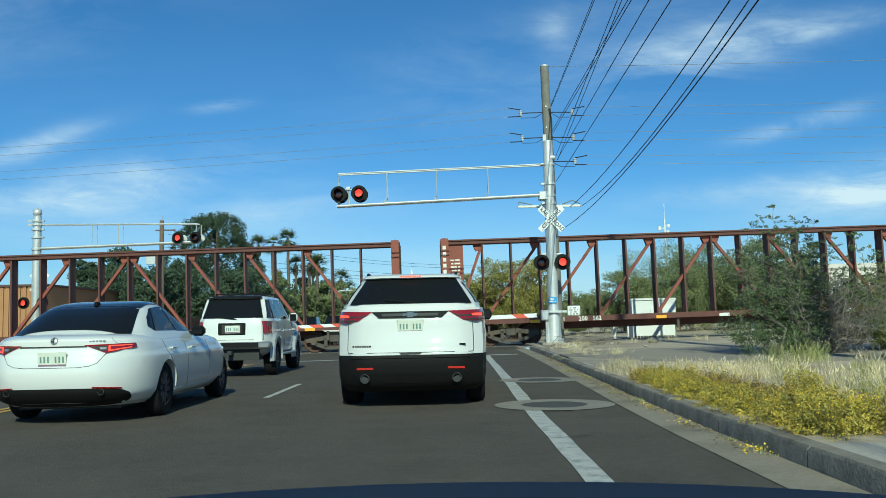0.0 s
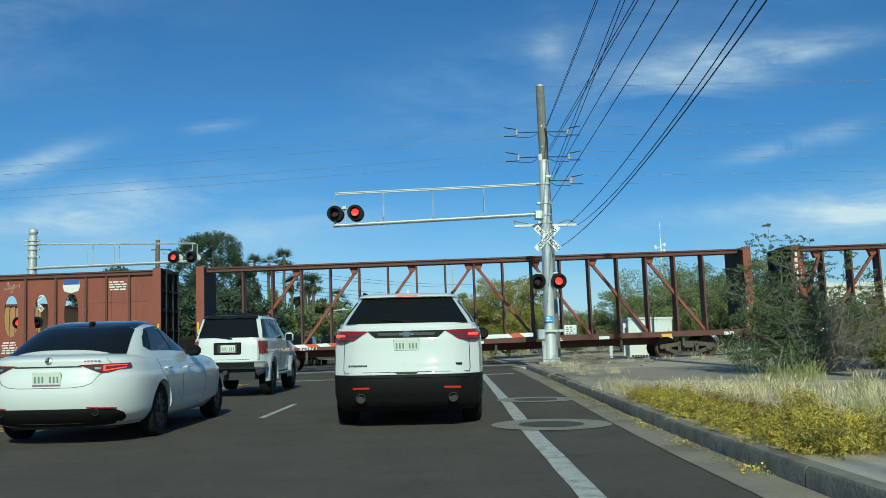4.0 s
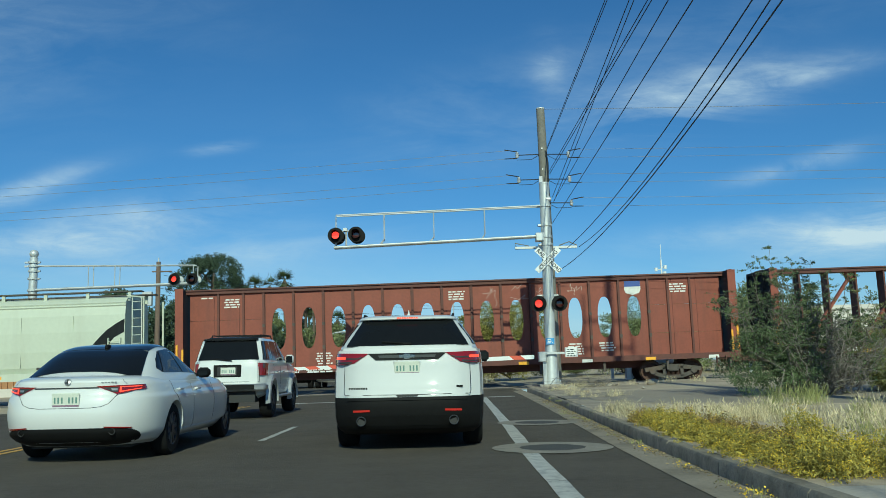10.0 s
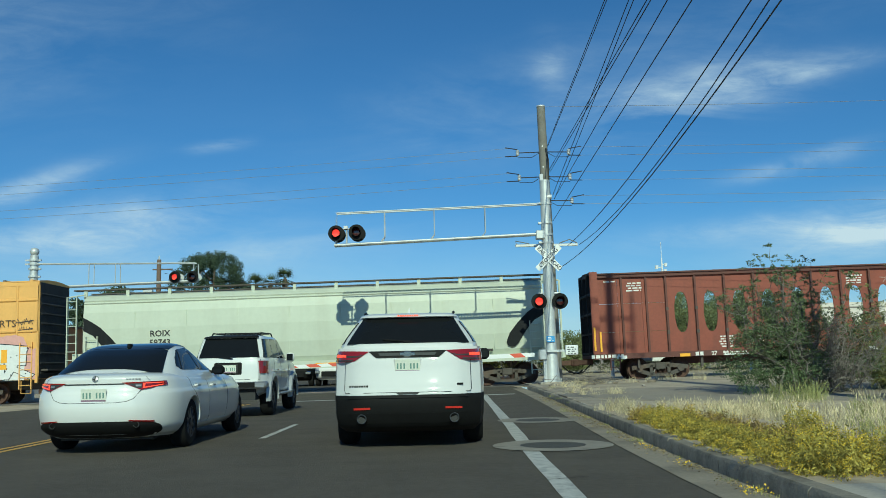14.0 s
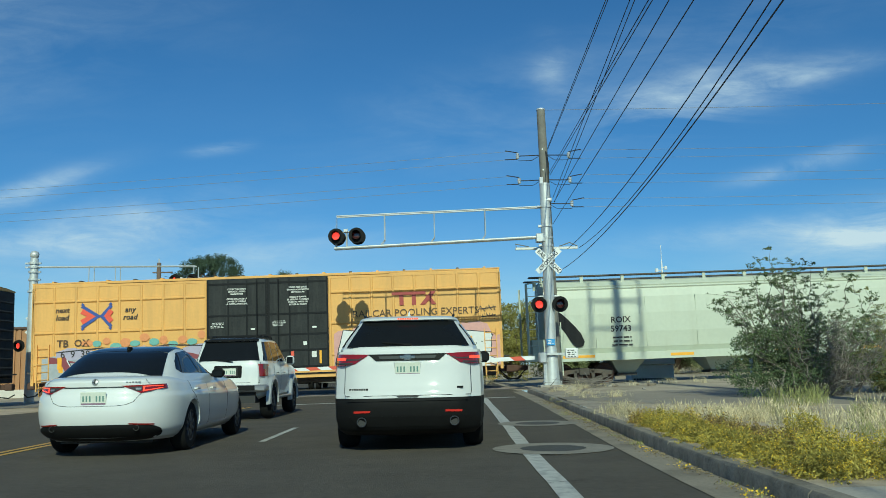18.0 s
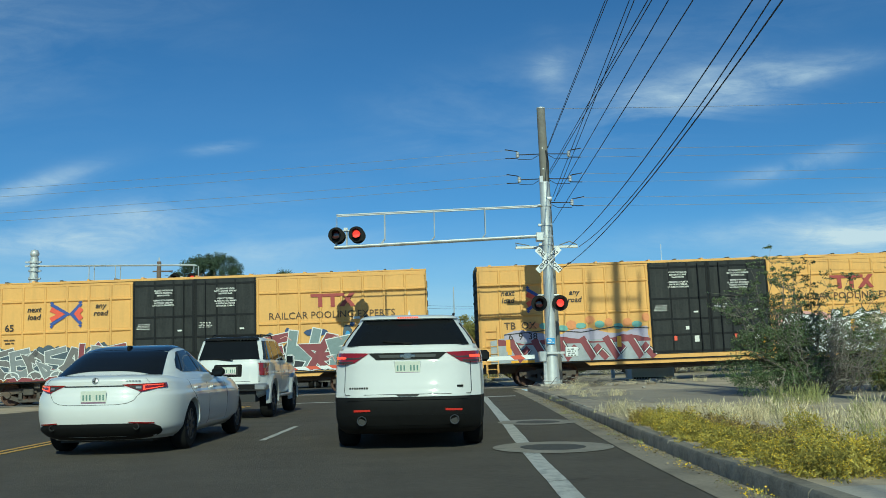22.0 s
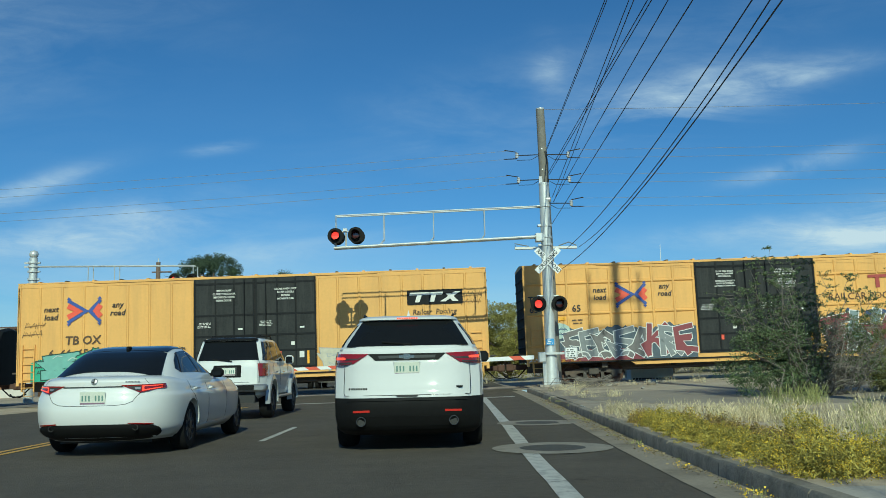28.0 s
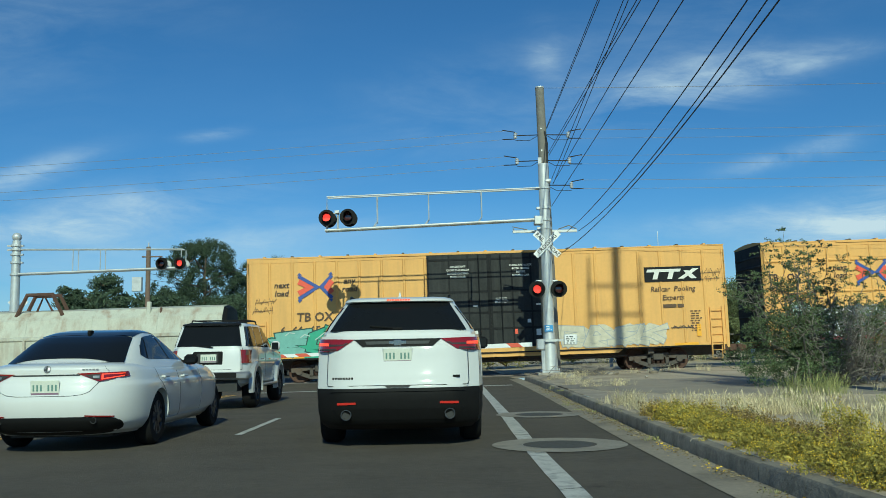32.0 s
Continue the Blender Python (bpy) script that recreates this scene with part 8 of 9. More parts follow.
def big_bush():
    rng = np.random.default_rng(77)
    x0, y0 = 8.6, 20.6
    ob = thing("desert_bush", pose(x0, y0, gz(x0, y0) + 0.12), "large green desert bush with bare grey twigs", "bush")
    cs = []
    # arching leafy limbs that open upwards and out
    for k in range(34):
        u = rng.uniform(-1, 1)
        ez = rng.uniform(1.2, 2.85) * (1.0 - 0.28 * abs(u)) + (0.12 if u < 0 else 0)
        end = Vector((-0.75 + 1.55 * u + (0.35 if ez < 1.6 else 0), rng.normal() * 0.5, ez))
        start = Vector((rng.normal() * 0.22 - 0.2, rng.normal() * 0.2, 0))
        bm = B()
        pts = limb(bm, start, end, 0.028, 0.005, rng, 0.4, 7)
        for q in pts[2:]:
            for _ in range(4):
                d = Vector((rng.normal() * 0.30, rng.normal() * 0.26, rng.normal() * 0.14 + 0.08))
                rod(bm, q, q + d, 0.006, 0.002, 4, False)
                leafy(cs, rng, q, d, 4 if end.x > 0.2 else 8, 0.08)
        part("branch", bm, TWIG, ob)
    # tall wisps
    for ex, ez in ((-1.05, 3.05), (-0.75, 3.5), (-1.35, 3.0), (-0.45, 3.1), (0.05, 3.05), (0.35, 2.75), (1.0, 2.8), (-1.95, 2.25), (1.35, 2.2), (-0.9, 2.9), (-0.2, 2.9), (-1.6, 2.5)):
        bm = B()
        pts = limb(bm, (ex * 0.4 - 0.1, 0, 0.9), (ex, rng.normal() * 0.2, ez), 0.016, 0.003, rng, 0.28, 9)
        for q in pts[3:]:
            for _ in range(3):
                d = Vector((rng.normal() * 0.17, rng.normal() * 0.15, rng.normal() * 0.08 + 0.06))
                rod(bm, q, q + d, 0.004, 0.002, 4, False)
                leafy(cs, rng, q, d, 11, 0.065)
        part("shoot", bm, TWIG, ob)
    # bare crooked twigs on the open side
    for k in range(24):
        end = Vector((rng.uniform(-0.3, 1.9), -0.35 + rng.normal() * 0.35, rng.uniform(0.3, 1.9)))
        start = Vector((rng.uniform(0.0, 0.9), rng.normal() * 0.2, rng.uniform(0, 0.3)))
        bm = B()
        pts = limb(bm, start, end, 0.017, 0.005, rng, 0.55, 12)
        for q in pts[2:]:
            for _ in range(2):
                d = Vector(rng.normal(size=3)) * 0.2
                limb(bm, q, q + d, 0.006, 0.002, rng, 0.5, 3)
        part("twig", bm, TWIG, ob)
    for k in range(120):
        cs.append(clumps(rng, 80, (rng.uniform(-0.4, 1.7), 0.5 + rng.normal() * 0.3, rng.uniform(0.3, 1.8)), (0.25, 0.25, 0.2), 0.5))
    # dense dark mass low on the road side
    for k in range(105):
        z = rng.uniform(0.05, 1.0) ** 1.1 * 1.5
        cx = -0.3 - rng.uniform(0, 1) * (1.7 - 0.5 * abs(z - 0.7))
        cs.append(clumps(rng, 130, (cx, rng.normal() * 0.45, z), (0.22, 0.24, 0.17), 0.5))
    me = leaf_mesh("leaves", np.concatenate(cs), 0.021, LEAF_BUSH, rng, long=2.2)
    c = new("leaves", me); c.parent = ob; c["label"] = "small dark green leaves"
    # its yellower neighbour
    ob = thing("desert_bush", pose(x0 + 2.35, y0 + 0.7, gz(x0 + 2.3, y0) + 0.12), "yellow-green desert bush beside the larger one", "bush")
    cs = []
    for k in range(34):
        end = Vector((rng.uniform(-1.0, 1.5), rng.normal() * 0.5, rng.uniform(0.5, 2.0)))
        bm = B()
        pts = limb(bm, (rng.normal() * 0.2, rng.normal() * 0.2, 0), end, 0.025, 0.005, rng, 0.5, 6)
        part("branch", bm, TWIG, ob)
        for q in pts[2:]:
            for _ in range(6):
                d = Vector(rng.normal(size=3)) * 0.25
                leafy(cs, rng, q, d, 24, 0.11)
    for ex, ez in ((-0.9, 2.75), (-0.6, 2.5), (0.3, 2.9), (1.0, 2.6)):
        bm = B()
        pts = limb(bm, (ex * 0.4, 0, 0.9), (ex, 0.1, ez), 0.014, 0.003, rng, 0.28, 8)
        for q in pts[3:]:
            leafy(cs, rng, q, Vector(rng.normal(size=3)) * 0.14, 12, 0.06)
        part("shoot", bm, TWIG, ob)
    me = leaf_mesh("leaves", np.concatenate(cs), 0.021, LEAF_BUSH2, rng, long=2.2)
    c = new("leaves", me); c.parent = ob; c["label"] = "small yellow-green leaves"


big_bush()


DRYSHRUB = mat("shrub_leaf_dry", (0.30, 0.215, 0.075), 0.8, var=0.2, scale=3, island=0.35)


def lumps(p, seed):
    """Uneven swelling of a low mound by direction."""
    d = p / (np.linalg.norm(p, axis=1)[:, None] + 1e-6)
    return np.array([0.82 + 0.62 * noise.noise(Vector((a * 2.3 + seed, b * 2.3, c * 2.3))) + 0.2 * noise.noise(Vector((a * 6 + seed, b * 6, c * 6))) for a, b, c in d])


def flower_shrub(x, y, r, h, seed, bloom=1.0):
    rng = np.random.default_rng(seed)
    ob = thing("flower_shrub", pose(x, y, gz(x, y) + 0.14), "low yellow-flowering desert shrub beside the kerb", "shrub", "flowering shrubs")
    n = int(9500 * r)
    p = clumps(rng, n, (0, 0, 0.02), (r, r * 1.15, h), 0.4)
    p[:, 2] = np.abs(p[:, 2])
    p *= lumps(p, seed)[:, None]
    c = new("leaves", leaf_mesh("leaves", p, 0.0115, SHRUB if bloom > 0.5 else DRYSHRUB, rng, long=3.2)); c.parent = ob; c["label"] = "fine olive leaves"
    m = int(17000 * r * bloom)
    d = rng.normal(size=(m, 3)); d[:, 2] = np.abs(d[:, 2]); d /= np.linalg.norm(d, axis=1)[:, None]
    q = d * np.array([r, r * 1.15, h]) * rng.uniform(0.88, 1.1, (m, 1))
    q *= lumps(q, seed)[:, None]
    q = q[[noise.noise(Vector((a * 11 + seed, b * 11, e * 11))) + 0.25 * noise.noise(Vector((a * 34, b * 34 + seed, e * 34))) > 0.0 for a, b, e in q]]
    c = new("blossom", leaf_mesh("blossom", q, 0.0085, FLOWER, rng, flat=0.6, long=1.1)); c.parent = ob; c["label"] = "small yellow flowers"


rng = np.random.default_rng(5)
# plan place, radius, height, share of bloom: a flowering row along the kerb, a drier one behind it
SHRUBS = [(2.98, 13.4, 0.28, 0.22, 0.4), (3.02, 12.6, 0.34, 0.27, 0.7), (2.99, 11.7, 0.36, 0.29, 0.85), (2.96, 10.9, 0.36, 0.28, 0.8), (2.95, 10.1, 0.36, 0.27, 0.7), (2.93, 9.3, 0.35, 0.26, 0.55), (2.92, 8.5, 0.36, 0.27, 0.55), (2.98, 7.65, 0.42, 0.33, 0.9), (2.96, 6.95, 0.40, 0.33, 1.0), (3.5, 7.1, 0.40, 0.31, 0.95),
          (3.5, 7.85, 0.36, 0.29, 0.6), (3.46, 12.8, 0.28, 0.21, 0.25), (3.52, 11.8, 0.32, 0.23, 0.2), (3.50, 10.9, 0.32, 0.23, 0.12), (3.48, 10.0, 0.32, 0.23, 0.1), (3.44, 9.2, 0.32, 0.22, 0.15), (3.40, 8.5, 0.32, 0.23, 0.3), (3.98, 9.9, 0.30, 0.36, 0.55)]
for k, (x, y, r, h, bloom) in enumerate(SHRUBS):
    flower_shrub(x, y, r, h, 100 + k, bloom)


def grass(name, spots, material, label, seed, blades=90, tall=0.45, head=True):
    rng = np.random.default_rng(seed)
    vs, fs = [], []
    for x, y, r, hh in spots:
        for _ in range(blades):
            a, q = rng.uniform(0, 6.28), rng.uniform(0, 1) ** 0.8 * r * 1.25
            b = np.array([x + math.cos(a) * q, y + math.sin(a) * q, 0])
            b[2] = gz(b[0], b[1]) + (0.14 if b[0] > KERB_X else 0.0)
            ln = tall * hh * rng.uniform(0.5, 1.15)
            lean = np.array([rng.normal() * 0.36, rng.normal() * 0.36, 1.0]) * ln
            w = np.array([math.cos(a + 1), math.sin(a + 1), 0]) * 0.0025
            i = len(vs)
            mid = b + lean * 0.6
            tip = b + lean + np.array([rng.normal() * 0.06, rng.normal() * 0.06, -0.02]) * ln
            vs += [tuple(b - w), tuple(b + w), tuple(mid + w), tuple(mid - w), tuple(tip)]
            fs += [(i, i + 1, i + 2, i + 3), (i + 3, i + 2, i + 4)]
            if head and rng.random() < 0.5:
                j = len(vs)
                e = np.array([w[0], w[1], 0]) * 3.0
                dv = (tip - mid) * 0.45
                vs += [tuple(tip - dv - e), tuple(tip - dv + e), tuple(tip + dv * 0.4)]
                fs.append((j, j + 1, j + 2))
    me = bpy.data.meshes.new(name); me.from_pydata(vs, [], fs); me.materials.append(material)
    return tagged(new(name, me), label, "grass", kind="stuff")


rng = np.random.default_rng(9)
spots = []
for _ in range(62):
    y = rng.uniform(8.5, 15.2)
    x = rng.uniform(3.95, 4.6 + (y - 6) * 0.62)
    spots.append((x, y, rng.uniform(0.12, 0.35), rng.uniform(0.5, 1.15)))
for _ in range(45):
    y = rng.uniform(12.9, 16.4)
    spots.append((rng.uniform(2.9, 5.2), y, rng.uniform(0.1, 0.3), rng.uniform(0.4, 0.9)))
grass("dry_grass", spots, STRAW, "dry straw-coloured grass on the verge", 1, 58, 0.30)
spots = []
for _ in range(15):
    spots.append((rng.uniform(3.15, 4.6), rng.uniform(22.0, 30.5), rng.uniform(0.1, 0.3), rng.uniform(0.2, 0.5)))
for _ in range(14):
    spots.append((rng.uniform(4.5, 10.0), rng.uniform(30.0, 33.5), rng.uniform(0.1, 0.3), rng.uniform(0.25, 0.6)))
for _ in range(36):
    spots.append((rng.uniform(8.4, 13.0), rng.uniform(15.6, 18.4), rng.uniform(0.12, 0.3), rng.uniform(0.4, 0.9)))
for _ in range(60):
    spots.append((rng.uniform(-14, 40), rng.uniform(43, 56), rng.uniform(0.2, 0.6), rng.uniform(0.5, 1.3)))
grass("dry_grass", spots, STRAW, "dry straw-coloured weeds near the tracks", 2, 50, 0.45)
spots = [(6.95 + rng.normal() * 0.24, 17.6 + rng.normal() * 0.3, 0.2, rng.uniform(0.6, 0.95)) for _ in range(7)] + [(rng.uniform(4.0, 8.0), rng.uniform(9.5, 15.5), 0.2, rng.uniform(0.25, 0.5)) for _ in range(30)]
grass("green_grass", spots, GREENGRASS, "yellow-green grass clump by the bush", 3, 80, 0.46)
spots = [(rng.uniform(-0.3, 0.0) + kx(y), y + rng.uniform(-0.4, 0.4), 0.10, rng.uniform(0.12, 0.35)) for y in (6.9, 7.2, 7.9, 9.4, 11.2, 13.0, 14.6, 16.0, 17.2, 18.5, 19.6, 21.0, 22.4) for _ in range(1)]
grass("kerb_weeds", spots, GREENGRASS, "small weeds in the gutter joint", 4, 34, 0.22, False)
fl = np.concatenate([clumps(np.random.default_rng(7), 60, (2.36, 6.95, 0.05), (0.13, 0.35, 0.05)), clumps(np.random.default_rng(8), 30, (2.36, 8.9, 0.03), (0.1, 0.3, 0.03)), clumps(np.random.default_rng(9), 30, (2.4, 10.6, 0.03), (0.08, 0.4, 0.03))])
fl[:, 2] = np.abs(fl[:, 2]) + 0.005
tagged(new("fallen_flowers", leaf_mesh("fallen_flowers", fl, 0.015, FLOWER, np.random.default_rng(3), long=1.2)), "yellow flower heads lying in the gutter", "flowers", kind="stuff")

lit = []
rl = np.random.default_rng(21)
for cy, n_, sp in ((7.4, 60, 0.5), (8.8, 110, 0.8), (10.4, 120, 0.8), (12.2, 180, 1.0), (14.2, 260, 1.2), (16.4, 330, 1.3), (18.6, 330, 1.3), (21.0, 320, 1.4), (24.0, 300, 1.8)):
    yy = cy + rl.normal(size=n_) * sp * 0.5
    xx = np.array([kx(a_) for a_ in yy]) - 0.01 - np.minimum(np.abs(rl.normal(size=n_)) * 0.13, 0.45)
    lit.append(np.stack([xx, yy, np.array([gz(a_, b_) for a_, b_ in zip(xx, yy)]) + 0.008 + rl.random(n_) * 0.012], 1))
tagged(new("leaf_litter", leaf_mesh("leaf_litter", np.concatenate(lit), 0.012, mat("dull_litter", (0.23, 0.185, 0.105), 0.95, var=0.3, scale=4, island=0.4), rl, flat=0.95, long=3.0)), "dry straw litter blown along the gutter", "leaf litter", kind="stuff")

# brush pile by the signal footing
bm = B()
r2 = np.random.default_rng(15)
for _ in range(70):
    c = Vector((5.0 + r2.normal() * 0.45, 31.3 + r2.normal() * 0.5, gz(5, 31.3) + 0.22 + abs(r2.normal()) * 0.12))
    d = Vector((r2.normal(), r2.normal() * 0.6, r2.normal() * 0.2)) * 0.4
    rod(bm, c - d, c + d, 0.012, 0.006, 4, False)
solo("brush_pile", bm, TWIG, "small heap of grey dead branches", "branches")
# stones on the verge
for k in range(34):
    bm = B()
    bmesh.ops.create_icosphere(bm, subdivisions=1, radius=1.0)
    s = r2.uniform(0.05, 0.2)
    for v in bm.verts:
        v.co *= r2.uniform(0.75, 1.15)
        v.co = Vector((v.co.x * s * 1.4, v.co.y * s, v.co.z * s * 0.7))
    x, y = (r2.uniform(9.0, 14.5), r2.uniform(16.2, 19.5)) if k < 24 else (r2.uniform(3.2, 8), r2.uniform(26, 33))
    solo("stone", bm, PATH_MAT if k % 3 else CONCRETE, "pale broken stone on dry soil", "stone", "verge stones", sharp=50, m=pose(x, y, gz(x, y) + 0.18, 0, 0, r2.uniform(0, 360)))


# ---- poles, wires, buildings and the far side ----
POLE_GREY = mat("weathered_pole", (0.20, 0.19, 0.165), 0.85, var=0.2, scale=5, dirt=(0.12, 0.11, 0.09), dirt_amt=0.6)
WIRE = mat("black_cable", (0.018, 0.018, 0.02), 0.6, var=0.1)
WIRE_L = mat("bare_conductor", (0.45, 0.47, 0.5), 0.35, 0.8, var=0.1)
PORCELAIN = mat("insulator_glaze", (0.62, 0.63, 0.64), 0.25, var=0.08)
pole = thing("utility_pole", pose(4.22, 34.6, gz(4.28, 34.6)), "tall grey utility pole with insulators and cable brackets", "utility pole")
PZ = gz(4.28, 34.6)
bm = B(); rod(bm, (0.2, 0, -0.2), (-0.04, 0, 11.28 - PZ), 0.24, 0.165, n=20); part("shaft", bm, POLE_GREY, pole, "weathered grey shaft", 40)
bm = B(); rod(bm, (-0.04, 0, 11.26 - PZ), (-0.04, 0, 11.31 - PZ), 0.175, n=18); part("cap", bm, GALV, pole)
for z, xs in ((9.38, (-1.04, 1.02)), (8.36, (-1.0, 1.03)), (7.39, (1.07,))):
    for x in xs:
        sg = 1 if x > 0 else -1
        bm = B(); tube(bm, [(sg * 0.15, 0, z - PZ + 0.02), (x, 0, z - PZ)], 0.02, 8); part("insulator_arm", bm, BLACK_P, pole, "dark insulator arm")
        bm = B(); lathe(bm, [(0.0, -0.16), (0.07, -0.15), (0.11, -0.08), (0.06, -0.04), (0.12, 0.02), (0.06, 0.06), (0.11, 0.12), (0.04, 0.17), (0.0, 0.18)], 12, pose(x, 0, z - PZ) @ Matrix.Scale(0.72, 4)); part("insulator", bm, PORCELAIN, pole, "pale glazed insulator", 40)
        for dz in (-0.13, 0.14):
            bm = B(); rod(bm, (x, 0, z - PZ + dz), (x + sg * 0.5, 0.05, z - PZ + dz + 0.1 * (dz > 0)), 0.019, n=6); part("wire_clamp", bm, BLACK_P, pole)
        bm = B(); tube(bm, [(sg * 0.16, -0.05, z - PZ - 0.02), (x * 0.45, -0.05, z - PZ - 0.2), (x, -0.02, z - PZ - 0.2)], 0.011, 6); part("jumper_cable", bm, WIRE, pole)
for k, z in enumerate((9.6, 8.75, 7.95)):
    bm = B(); rod(bm, (-0.05, -0.2, z - PZ), (-0.05, 0.2, z - PZ), 0.03, n=8); part("through_bolt", bm, GALV, pole)
bm = B(); box(bm, -1.25, 1.22, -0.08, 0.04, 5.56 - PZ, 5.66 - PZ, 0.01); part("cable_bracket", bm, GALV, pole, "galvanised cable bracket")
bm = B(); tube(bm, [(-1.2, -0.05, 5.65 - PZ), (-1.25, -0.05, 5.8 - PZ), (-0.7, -0.05, 5.68 - PZ)], 0.02, 6); part("bracket_hook", bm, POLE_GREY, pole); bm = B(); tube(bm, [(0.5, -0.05, 5.68 - PZ), (0.9, -0.05, 5.82 - PZ), (1.2, -0.05, 5.68 - PZ)], 0.02, 6); part("bracket_hook", bm, POLE_GREY, pole)
bm = B(); box(bm, -0.22, -0.08, -0.27, -0.19, 8.0 - PZ, 8.45 - PZ, 0.01); part("pole_tag", bm, PORCELAIN, pole, "pale tag plate")
bm = B(); tube(bm, [(0.08, -0.2, 9.5 - PZ), (0.16, -0.22, 9.0 - PZ), (0.14, -0.22, 8.0 - PZ), (0.2, -0.22, 7.2 - PZ)], 0.03, 6); part("riser_cable", bm, WIRE, pole)

# start on the pole (x, z), a second place (x, y, z)
WIRES = [(4.39, 9.65, 4.23, 20.98, 9.96), (4.41, 9.63, 4.25, 20.8, 9.89), (4.54, 7.64, 4.35, 18.87, 9.06), (4.6, 7.47, 4.41, 18.67, 8.97), (4.43, 8.66, 4.22, 16.74, 8.15), (4.46, 8.58, 4.24, 16.52, 8.05), (4.58, 7.47, 4.35, 15.74, 7.71), (4.5, 6.58, 4.25, 13.9, 6.93)]
# the three slack telephone cables: start, middle and end height along y
SLACK = [(5.04, 5.57, 28.06, 5.53, 4.78, 12.7, 6.40), (5.51, 5.61, 28.92, 5.51, 5.25, 13.19, 6.60), (4.74, 4.72, 25.34, 4.66, 4.45, 10.79, 5.59)]


def wire(name, p, q, r, sag, material, label, n=22):
    p, q = Vector(p), Vector(q)
    pts = []
    for k in range(n + 1):
        t = k / n
        v = p.lerp(q, t)
        v.z -= sag * 4 * t * (1 - t)
        pts.append(v)
    bm = B()
    tube(bm, pts, r, 5)
    return solo(name, bm, material, label, "cable", "overhead cables")


for x, z, xe, ye, ze in WIRES:
    u = (34.6 + 14) / (34.6 - ye)
    wire("overhead_cable", (x, 34.6, z), (x + (xe - x) * u, -14, z + (ze - z) * u), 0.011, 0.0, WIRE, "black overhead cable sloping from the pole")
for x, z, ym, zm, xe, ye, ze in SLACK:
    pts = []
    for k in range(25):
        yy = 34.6 - 48.6 * k / 24
        a, b, c = (yy - ym) * (yy - ye) / ((34.6 - ym) * (34.6 - ye)), (yy - 34.6) * (yy - ye) / ((ym - 34.6) * (ym - ye)), (yy - 34.6) * (yy - ym) / ((ye - 34.6) * (ye - ym))
        pts.append((x + (xe - x) * (34.6 - yy) / (34.6 - ye), yy, a * z + b * zm + c * ze))
    bm = B()
    tube(bm, pts, 0.012, 5)
    solo("telephone_cable", bm, WIRE, "black slack telephone cable hung from the pole bracket", "cable", "overhead cables")
wire("line_wire", (4.18, 34.6, 11.27), (60, 33, 12.2), 0.009, 0.5, WIRE_L, "thin bare line wire along the track")
for x0, z in ((-1.37, 9.38), (-1.33, 8.36)):
    for dz in (-0.13, 0.205):
        wire("line_wire", (4.22 + x0, 34.635, z + dz), (-48, 38, z - 1.2 + dz), 0.007, 0.35, WIRE_L, "thin bare line wire along the track")
for x0, z in ((1.35, 9.38), (1.36, 8.36), (1.40, 7.39)):
    for dz in (-0.13, 0.205):
        wire("line_wire", (4.22 + x0, 34.635, z + dz), (60, 33, z + 0.6 + dz), 0.007, 0.4, WIRE_L, "thin bare line wire along the track")

# tall steel pole behind the camera, whose shadow lies on the train
tp = thing("transmission_pole", pose(9.05, 13.0, 0.1), "tall steel transmission pole with cross arms", "utility pole")
bm = B(); rod(bm, (0, 0, 0), (0, 0, 25), 0.27, 0.15, n=16); part("shaft", bm, GALV, tp)
for z in (18.2, 19.4):
    bm = B(); rod(bm, (-1.25, 0, z), (1.1, 0, z), 0.06, n=8); part("cross_arm", bm, GALV, tp)
for x in (-1.15, 1.0):
    bm = B(); rod(bm, (x, 0, 16.8), (x, 0, 20.6), 0.05, n=8); part("arm_post", bm, GALV, tp)
    wire("overhead_cable", (9.05 + x, 13, 20.5), (10 + x, -90, 21), 0.02, 1.0, WIRE, "high black overhead cable")

# far wooden pole with a box
wp = thing("utility_pole", pose(-24.1, 74.75, gz(-24.1, 74.75)), "brown wooden pole with a grey equipment box", "utility pole")
bm = B(); rod(bm, (0, 0, 0), (0, 0, 10.75), 0.24, 0.18, n=12); part("shaft", bm, WOOD, wp, "brown wooden shaft")
bm = B(); box(bm, -1.25, -0.45, -0.3, 0.1, 7.0, 8.2, 0.03); part("equipment_box", bm, GALV, wp)
bm = B(); rod(bm, (0, 0, 10.7), (0, 0, 11.1), 0.06, n=8); part("pole_pin", bm, GALV, wp)
bm = B(); rod(bm, (-0.5, -0.1, 9.9), (1.2, -0.1, 9.9), 0.06, n=8); part("cross_arm", bm, WOOD, wp)
for dz, dx in ((0, 0.3), (-0.4, 0.5), (-1.5, 0.2), (-2.0, 0.2), (-2.4, 0.2)):
    wire("line_wire", (-24.1 + dx, 74.75, 9.6 + dz), (10, 150, 11 + dz), 0.018, 1.2, WIRE, "thin wire running off from the wooden pole")

